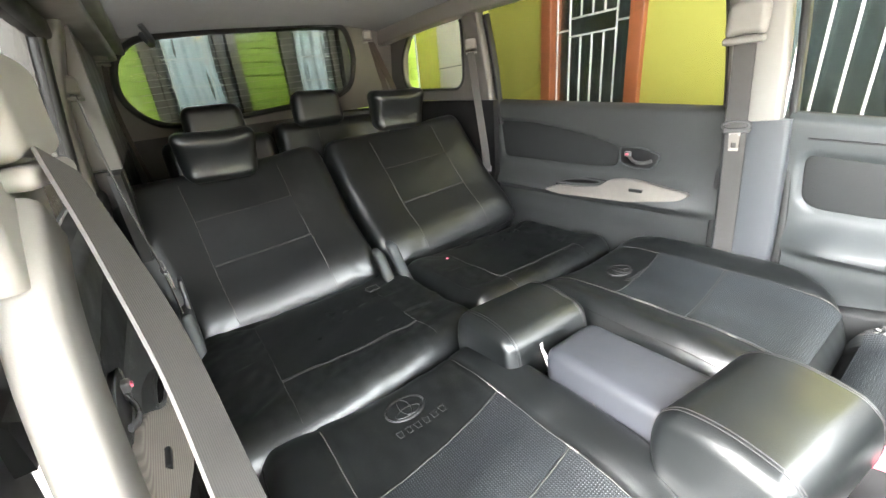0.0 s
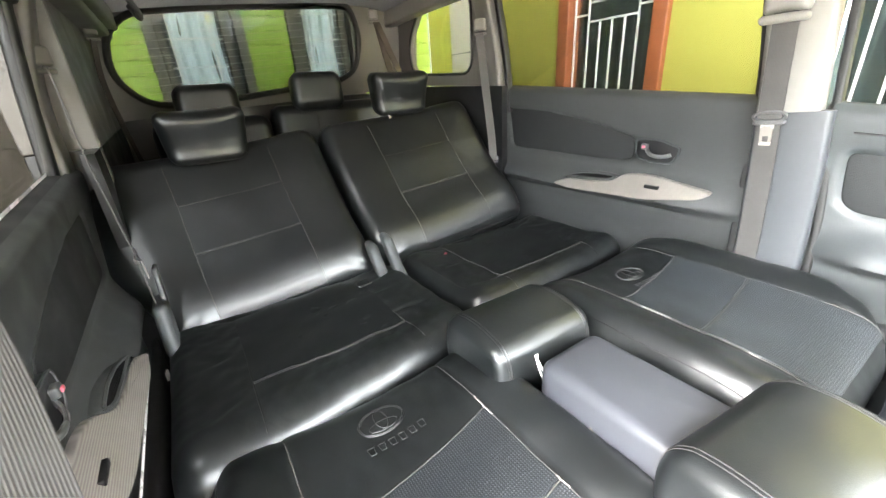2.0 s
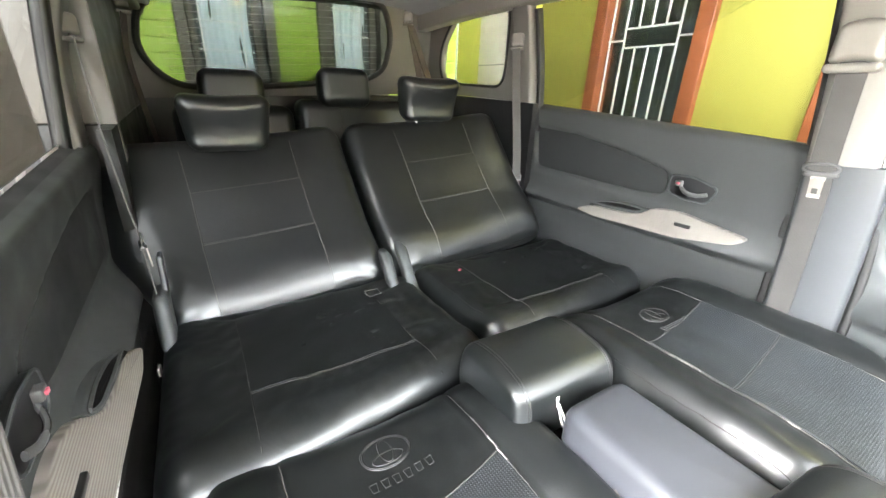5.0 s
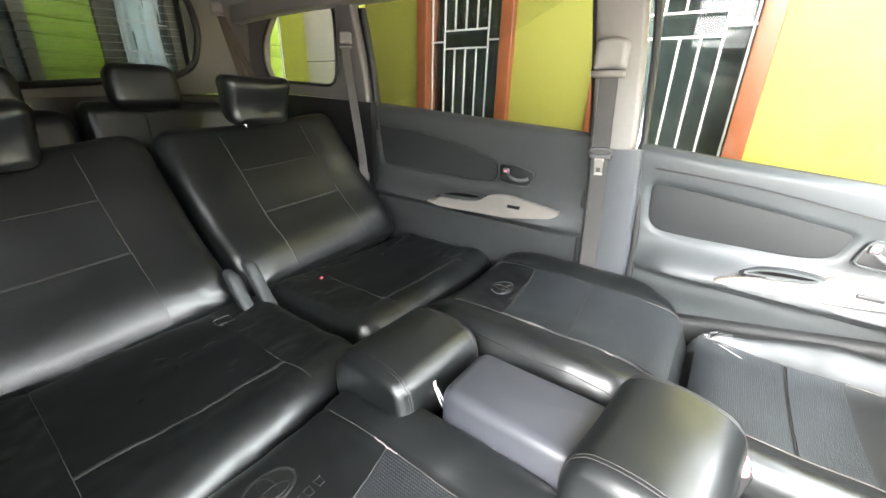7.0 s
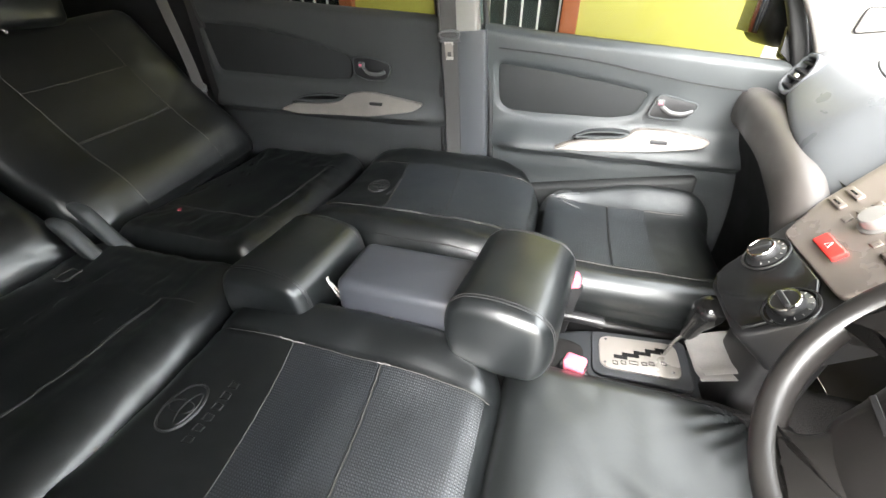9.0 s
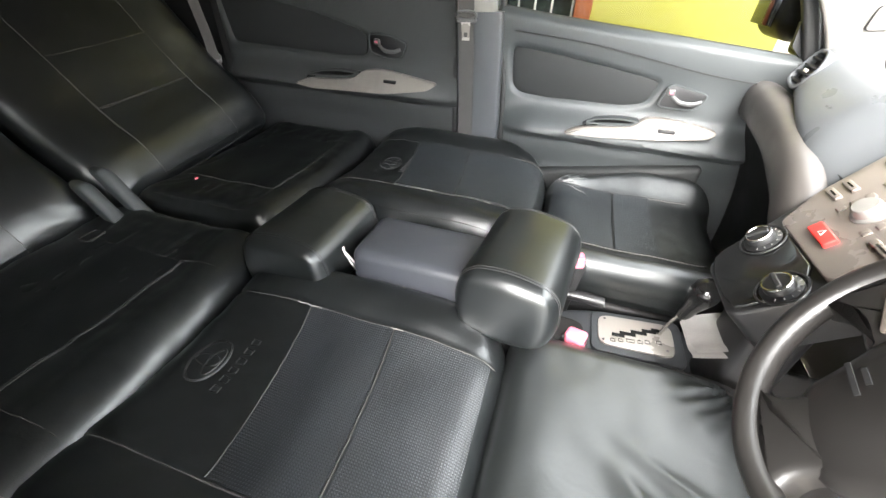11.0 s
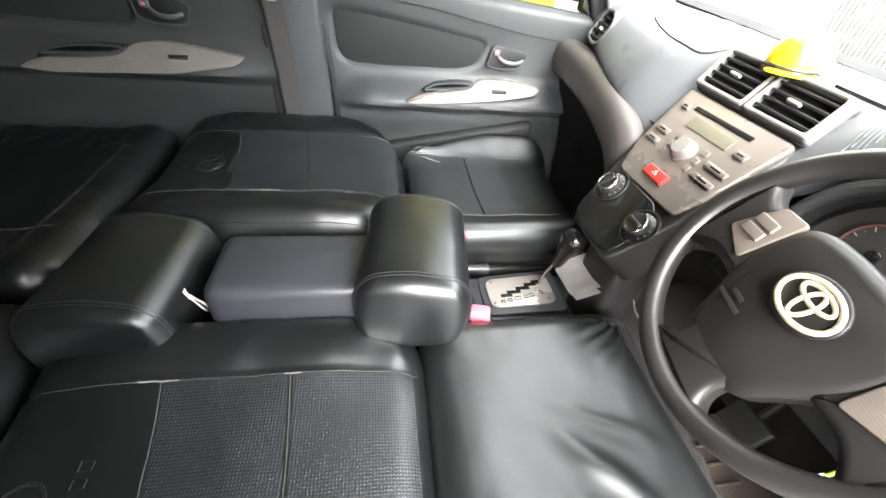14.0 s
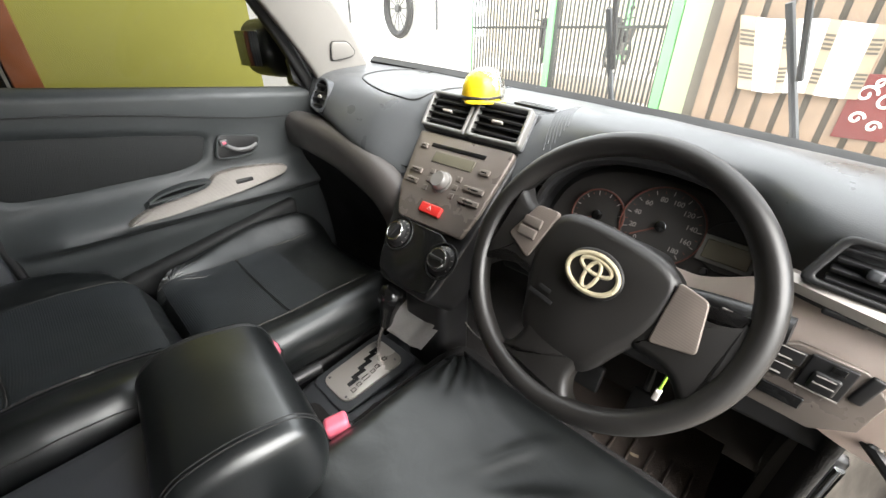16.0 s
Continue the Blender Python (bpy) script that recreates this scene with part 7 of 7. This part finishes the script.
# grip handle above the rear window
grip = thing("grab_handle", pose(0.60, -1.75, 1.49), "grey roof grab handle", "grab handle")
part("handle", moved(sweep(curve_through([(0.0, -0.09, 0.02), (-0.02, -0.06, -0.02), (-0.02, 0.06, -0.02), (0.0, 0.09, 0.02)], 6), circle(0.010, 8), (0, 0, 1)), pose(0, 0, 0)), PILLARGREY, grip)

# ---- the house and yard outside ----
WX = -1.75          # face of the side wall
windows = [(-1.925, -1.195), (-0.70, 0.057)]
WZ0, WZ1, WTOP = 0.55, 2.15, 3.2


def wall_strip(y0, y1, z0, z1):
    return moved(block(0.15, y1 - y0, z1 - z0, 0.002), pose(WX - 0.075, (y0 + y1) / 2, (z0 + z1) / 2))


side_wall = thing("wall_side", pose(WX, 0, -0.12), "yellow green painted house wall beside the car", "wall", kind="structure")
sw_inv = side_wall.matrix_world.inverted()
pieces = []
ys = [-3.57] + [v for w in windows for v in w] + [0.925]
for i in range(0, len(ys), 2):
    pieces.append(wall_strip(ys[i], ys[i + 1], -0.12, WTOP))
for a, b in windows:
    pieces += [wall_strip(a, b, -0.12, WZ0), wall_strip(a, b, WZ1, WTOP)]
part("wall_face", moved(merged(*pieces), sw_inv), LIMEWALL, side_wall, smooth=False)
corner = thing("wall_pier", pose(WX, -2.975, -0.12), "bare grey concrete pier at the wall's end", "wall", kind="structure")
part("pier", block(0.22, 0.45, 3.3, 0.01, (-0.098, 0, 1.65)), CONCRETE, corner)
part("joint", block(0.004, 0.45, 0.006, 0.0005, (0.012, 0, 1.56)), SEAM, corner)


def house_window(name, a, b):
    th = thing(name, pose(WX, (a + b) / 2, WZ0), "wooden framed house window with a white steel grille", "window", "side windows", "structure")
    inv = th.matrix_world.inverted()
    fw = 0.085

    def add(nm, bm, mat, lab="", parent=None):
        return part(nm, moved(bm, inv), mat, parent or th, lab)
    for y, z, sy, sz in ((a + fw / 2, (WZ0 + WZ1) / 2, fw, WZ1 - WZ0), (b - fw / 2, (WZ0 + WZ1) / 2, fw, WZ1 - WZ0), ((a + b) / 2, WZ0 + fw / 2, b - a - 2 * fw, fw), ((a + b) / 2, WZ1 - fw / 2, b - a - 2 * fw, fw)):
        add("frame", block(0.14, sy, sz, 0.006, (WX - 0.03, y, z)), REDWOOD, "red brown wooden frame")
    add("pane", block(0.005, b - a - 2 * fw + 0.01, WZ1 - WZ0 - 2 * fw + 0.01, 0.001, (WX - 0.075, (a + b) / 2, (WZ0 + WZ1) / 2)), HOUSEGLASS, "dark window glass").visible_shadow = False
    # shallow box whose dark paint gives the gloom of a room
    add("room", block(0.02, b - a + 0.3, WZ1 - WZ0, 0.002, (WX - 0.45, (a + b) / 2, (WZ0 + WZ1) / 2)), ROOMSHADE, "panel painted dark for the dim room")
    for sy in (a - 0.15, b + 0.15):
        add("reveal", block(0.35, 0.02, WZ1 - WZ0, 0.002, (WX - 0.29, sy, (WZ0 + WZ1) / 2)), ROOMSHADE)
    w = b - a - 2 * fw
    y0, y1 = a + fw, b - fw
    gx = WX - 0.025

    def rod(p, q):
        add("grille_bar", block(0.010, abs(q[0] - p[0]) + 0.011, abs(q[1] - p[1]) + 0.011, 0.002, (gx, (p[0] + q[0]) / 2, (p[1] + q[1]) / 2)), WHITEPAINT, "white steel grille bar")
    inner = (y0 + w * 0.20, y1 - w * 0.20)
    for y in (y0 + 0.01, inner[0], inner[1], y1 - 0.012):
        rod((y, WZ0 + fw), (y, WZ1 - fw))
    for z in (1.493, 1.598):
        rod((inner[0], z), (inner[1], z))
    for z in (1.535,):
        rod((y0, z), (inner[0], z))
        rod((inner[1], z), (y1, z))
    for i in range(1, 4):
        y = inner[0] + (inner[1] - inner[0]) * i / 4
        rod((y, WZ0 + fw), (y, 1.493))
        rod((y, 1.598), (y, WZ1 - fw))
    return th


house_window("window_1", *windows[0])
house_window("window_2", *windows[1])
# wall behind the car: boards, dark posts and curtained windows
RY = -3.6
back_wall = thing("wall_back", pose(0, RY, -0.12), "yellow green boarded house wall behind the car", "wall", kind="structure")
bw_inv = back_wall.matrix_world.inverted()
openings = [(-0.93, -0.46), (0.0, 0.52)]
bands = [(-1.75, -0.99), (-0.40, -0.06), (0.58, 1.0)]
part("plain_end", moved(block(2.4, 0.08, 3.3, 0.004, (2.2, RY - 0.02, 1.53)), bw_inv), GREYWOOD, back_wall)
for x0, x1 in bands:
    for i in range(33):
        z = -0.07 + i * 0.10
        part("board", moved(block(x1 - x0, 0.03, 0.097, 0.003, ((x0 + x1) / 2, RY - 0.015 + 0.002 * (i % 2), z)), bw_inv), LIMESIDING, back_wall)
part("sheathing", moved(block(5.2, 0.06, 3.3, 0.002, (0.7, RY - 0.10, 1.53)), bw_inv), ROOMSHADE, back_wall)
for k, (x0, x1) in enumerate(openings):
    th = thing("window_%d" % (3 + k), pose((x0 + x1) / 2, RY, 0.6), "dark wooden house window with pale curtains behind a grille", "window", "back windows", "structure")
    inv = th.matrix_world.inverted()
    for x in (x0 - 0.03, x1 + 0.03):
        part("frame", moved(block(0.07, 0.10, 3.0, 0.006, (x, RY, 1.4)), inv), GREYWOOD, th, "weathered wooden post")
    part("sash", moved(block(0.05, 0.05, 2.6, 0.004, (x0 + 0.065, RY - 0.01, 1.4)), inv), GREYWOOD, th)
    part("sash", moved(block(0.045, 0.05, 2.6, 0.004, (x1 - 0.03, RY - 0.01, 1.4)), inv), GREYWOOD, th)
    cur = height_grid(span(x0 + 0.10, x1 - 0.10, 48), span(0.5, 2.7, 30), lambda x, z: Vector((x + 0.012 * math.sin(z * 5), RY - 0.055 + 0.014 * math.sin(x * 70 + 0.8 * math.sin(z * 3)) + 0.008 * noise.noise(Vector((x * 9, z * 5, k))), z)))
    part("curtain", moved(cur, inv), CURTAIN, th, "pale blue white curtain")
    for z in (1.05, 1.24, 1.43, 1.62, 1.81):
        part("grille_bar", moved(block(x1 - x0 - 0.06, 0.010, 0.010, 0.002, ((x0 + x1) / 2, RY - 0.03, z)), inv), WHITEPAINT, th)
    for x in (x0 + 0.16, x1 - 0.09):
        part("grille_bar", moved(block(0.010, 0.010, 2.4, 0.002, (x, RY - 0.028, 1.5)), inv), WHITEPAINT, th)
# unseen roof behind and beside the car, added to shade the rear seats
eave = thing("shade_roof", pose(-0.5, -1.4, 2.75), "unseen roof added over the car to shade it", "roof", kind="structure")
part("boards", block(3.0, 4.2, 0.05, 0.004, (-0.1, -0.7, 0.05)), GREYWOOD, eave)
part("boards", block(1.2, 2.6, 0.05, 0.004, (2.0, -0.9, 0.05)), GREYWOOD, eave)

# ---- across the yard, before the car ----
FY = 6.0
house = thing("white_house", pose(-7.2, 4.1, -0.12), "white house front across the yard", "house", kind="structure")
part("wall", block(7.7, 0.2, 3.6, 0.01, (0.0, 0.3, 1.8)), WHITEWALL, house)
for x, w, z in ((1.145, 0.45, 1.98), (3.235, 0.37, 1.87)):
    g = part("window", block(w, 0.04, 1.2, 0.004, (x, 0.18, z)), PILLARGREY, house, "barred window")
    for i in range(10):
        part("bar", block(0.014, 0.02, 1.2, 0.003, (x - w * 0.45 + i * w * 0.1, 0.15, z)), WHITEPAINT, g)


def gate(name, x0, x1, label, y):
    th = thing(name, pose((x0 + x1) / 2, y, -0.12), label, "gate", "yard gates", "structure")
    w = x1 - x0
    for x in (-w / 2, w / 2):
        part("post", block(0.06, 0.06, 2.2, 0.006, (x, 0, 1.1)), GATEGREY, th)
    for z in (0.15, 1.30, 2.1):
        part("rail", block(w - 0.06, 0.03, 0.04, 0.004, (0, 0, z)), GATEGREY, th)
    n = int(w / 0.064)
    first = None
    for i in range(1, n):
        x = -w / 2 + w * i / n
        if first is None:
            first = part("upright", block(0.026, 0.022, 2.1, 0.003, (x, 0, 1.1)), GATEGREY, th)
            fx = x
        else:
            o = new("upright", first.data)
            o.parent = th
            o.location = (x - fx, 0, 0)
    return th


gate("gate_left", -4.68, -3.02, "dark barred steel gate", FY)
gate("gate_right", -2.95, -1.35, "dark barred steel gate standing ajar", FY)
post = thing("green_post", pose(-3.02, FY - 0.05, -0.12), "mint green steel gate post", "gate post", "gate posts")
part("shaft", block(0.09, 0.06, 2.6, 0.008, (0, 0, 1.3)), GATEGREEN, post)
post2 = thing("green_post", pose(-4.62, FY - 0.05, -0.12), "mint green steel gate post", "gate post", "gate posts")
part("shaft", block(0.05, 0.06, 2.6, 0.008, (0, 0, 1.3)), GATEGREEN, post2)
pier = thing("gate_pier", pose(-1.06, FY - 0.1, -0.12), "pale green plastered gate pier with a mint edge", "gate pier", kind="structure")
part("pier", block(0.30, 0.3, 2.8, 0.01, (0.05, 0, 1.4)), PALEGREEN, pier)
part("edge", block(0.12, 0.31, 2.8, 0.01, (-0.17, -0.01, 1.4)), GATEGREEN, pier)
far = thing("far_house", pose(-4.2, FY + 7.4, -0.12), "cream house beyond the gate", "house", kind="structure")
part("wall", block(12.0, 0.2, 4.2, 0.01, (0, 0, 2.1)), CREAMWALL, far)
# flat slab, painted dark for the shade inside the doorway
part("doorway", block(1.2, 0.05, 2.2, 0.01, (1.9, -0.12, 1.5)), ROOMSHADE, far)
part("pipe", block(0.20, 0.14, 4.2, 0.02, (-0.6, -0.2, 2.1)), GATEGREEN, far)
porch = thing("porch_floor", pose(-4.2, FY + 4.9, -0.12), "pale tiled porch beyond the gate", "porch", kind="structure")
part("slab", block(12.0, 4.9, 0.42, 0.02, (0, 0, 0.21)), PAVING, porch)


def motorbike(label, m):
    """A parked step-through motorbike, along x, its front to -x."""
    th = thing("motorbike", m, label, "motorbike", "motorbikes")
    for x in (-0.58, 0.58):
        wh = part("wheel", moved(tube([(0.25 * math.cos(a), 0, 0.25 * math.sin(a)) for a in span(0, 6.02, 23)], 0.042, 8, True, up=(0, 1, 0)), pose(x, 0, 0.29)), RUBBER, th)
        part("hub", tube([(x, -0.05, 0.29), (x, 0.05, 0.29)], 0.06, 12), GATEGREY, wh)
        for i in range(5):
            a = i * math.pi / 5
            part("spoke", tube([(x - 0.23 * math.cos(a), 0, 0.29 - 0.23 * math.sin(a)), (x + 0.23 * math.cos(a), 0, 0.29 + 0.23 * math.sin(a))], 0.008, 5, up=(0, 1, 0)), GATEGREY, wh)
    part("engine", moved(rounded(0.42, 0.20, 0.28, 0.07, (3, 2, 2), 3), pose(0.02, 0, 0.40)), GATEGREY, th)
    part("seat", moved(rounded(0.66, 0.24, 0.13, 0.05, (5, 2, 1), 3, lambda p: p + Vector((0, 0, 0.10 * p.x))), pose(0.34, 0, 0.78)), BLACKPLASTIC, th)
    part("tail", moved(rounded(0.56, 0.18, 0.20, 0.06, (4, 2, 1), 3, lambda p: p + Vector((0, 0, 0.30 * p.x))), pose(0.44, 0, 0.66)), BLACKPLASTIC, th)
    part("leg_shield", moved(rounded(0.10, 0.34, 0.62, 0.04, (1, 3, 4), 3, lambda p: p + Vector((-0.25 * p.z, 0, 0))), pose(-0.34, 0, 0.68)), BLACKPLASTIC, th)
    part("headlamp", moved(rounded(0.20, 0.26, 0.20, 0.07, (2, 3, 2), 3), pose(-0.48, 0, 1.00)), BLACKPLASTIC, th)
    part("handlebar", tube(curve_through([(-0.28, -0.33, 1.08), (-0.40, -0.18, 1.04), (-0.42, 0.18, 1.04), (-0.28, 0.33, 1.08)], 5), 0.016, 8), BLACKPLASTIC, th)
    part("fork", tube([(-0.58, 0, 0.29), (-0.42, 0, 0.98)], 0.035, 8), GATEGREY, th)
    for sy in (-1, 1):
        stem = part("mirror_stem", tube([(-0.38, sy * 0.20, 1.06), (-0.36, sy * 0.27, 1.24)], 0.008, 6), BLACKPLASTIC, th)
        part("mirror", moved(rounded(0.03, 0.11, 0.08, 0.014, (1, 2, 2), 3), pose(-0.36, sy * 0.28, 1.27)), BLACKPLASTIC, stem)
    return th


motorbike("dark parked motorbike on the porch behind the gate", pose(-6.15, FY + 5.0, 0.30, 0, 0, 118))
motorbike("dark motorbike parked beside the porch pillar", pose(-4.0, FY + 5.0, 0.30, 0, 0, 92))
pole = thing("leaning_pole", pose(-2.2, FY + 2.5, 0.30), "pale pole leaning behind the gate", "pole")
part("shaft", tube([(-0.15, 0, 0), (0.65, 0.1, 1.55)], 0.022, 8), PILLARPALE, pole)
# wheel hung on the white wall
wheel2 = thing("hung_tyre", pose(-4.5, 4.21, 1.42), "black bicycle wheel hung on the white wall", "wheel")
part("tyre", tube([(0.26 * math.cos(a), 0, 0.33 * math.sin(a)) for a in span(0, 6.15, 31)], 0.05, 8, True, up=(0, 1, 0)), RUBBER, wheel2)
part("hub", block(0.08, 0.08, 0.08, 0.02), GATEGREY, wheel2)
for i in range(6):
    a = i * math.pi / 6
    part("spoke", tube([(-0.25 * math.cos(a), 0, -0.32 * math.sin(a)), (0.25 * math.cos(a), 0, 0.32 * math.sin(a))], 0.006, 5, up=(0, 1, 0)), GATEGREY, wheel2)
# shed wall and the slatted stacks with white sheets at it, before the driver
shed = thing("shed_wall", pose(0.75, 5.2, -0.12), "terracotta boarded shed wall, colour greyed for haze", "wall", kind="structure")
for i in range(15):
    part("board", block(0.135, 0.03, 2.9, 0.004, (-1.32 + i * 0.19, 0.004 * (i % 3), 1.45)), TERRACOTTA, shed)
part("backing", block(3.1, 0.03, 2.9, 0.004, (0.05, 0.04, 1.45)), GREYWOOD, shed)
slats_th = thing("slatted_stacks", pose(0.0, 5.165, 0.62), "slatted wooden stacks with white sheets, drawn as one striped sheet", "hanging mat")


def slat_point(x, z, lift=0.0):
    """x at the upper edge, z up from the lower; the stripes draw together downwards."""
    low = 1 - z / 0.65
    return Vector((x + low * (0.175 - 0.17 * smooth01(-0.46, 0.45, x)), -0.02 - lift + 0.012 * math.sin(x * 16) + 0.008 * math.sin(z * 9), z - 0.07 * (x + 0.46) * (1 - low) + 0.010 * math.sin(x * 9)))


stripes = [-0.46, -0.328, -0.092, -0.005, 0.214, 0.300, 0.526, 0.615]
for i in range(7):
    x0, x1 = stripes[i], stripes[i + 1]
    part("stripe", height_grid(span(x0, x1, 6), span(0.0, 0.65, 12), slat_point), MATWHITE if i % 2 else PLAINBEIGE, slats_th)
    if i % 2 == 0:
        for z in (0.10, 0.40):
            for k in range(4):
                part("dark_band", height_grid(span(x0 + 0.006, x1 - 0.006, 4), span(z + k * 0.038, z + k * 0.038 + 0.020, 2), lambda u, w: slat_point(u, w, 0.006)), SLATDARK, slats_th)
banner = thing("maroon_cloth", pose(0.74, 5.172, 0.28), "maroon cloth with pale scroll pattern on the shed wall", "cloth")
part("cloth", block(0.36, 0.02, 0.54, 0.006, (0, 0, 0.27)), MAROON, banner)
for cx, cz, r in ((-0.08, 0.38, 0.075), (-0.07, 0.18, 0.055), (0.07, 0.32, 0.080), (0.06, 0.12, 0.05), (-0.02, 0.47, 0.04)):
    part("scroll", tube([(cx + r * (1 - a / 9) * math.cos(a), -0.014, cz + r * (1 - a / 9) * math.sin(a)) for a in span(0, 7, 24)], 0.011, 6, up=(0, 1, 0)), MATWHITE, banner)
# wiper arms on the outside of the glass
for x0, x1 in ((0.105, 0.064), (0.498, 0.405)):
    wp = thing("wiper", pose(x0, 1.08, 0.955), "grey windscreen wiper standing off the glass", "wiper", "wipers")
    part("arm", tube([(0, 0, 0), (x1 - x0, -0.05, 0.26)], 0.008, 8), PILLARGREY, wp)
    part("blade", tube([((x1 - x0) * 0.5 + 0.012, -0.035, 0.13), (x1 - x0 + 0.012, -0.075, 0.34)], 0.006, 6), RUBBER, wp)
# the yard on the open side of the car
# wall added to keep daylight off the rear right of the cabin
shade_wall = thing("shed_wall", pose(2.0, -3.3, -0.12), "dark weathered wooden wall added to shade the rear right", "wall", kind="structure")
part("wall", block(0.12, 5.4, 3.0, 0.01, (0, 0, 1.5)), GREYWOOD, shade_wall)
right_wall = thing("wall_right", pose(6.5, 0, -0.12), "pale plastered wall on the open side of the yard", "wall", kind="structure")
part("wall", block(0.2, 16, 1.5, 0.01, (0, 0, 0.75)), WHITEWALL, right_wall)
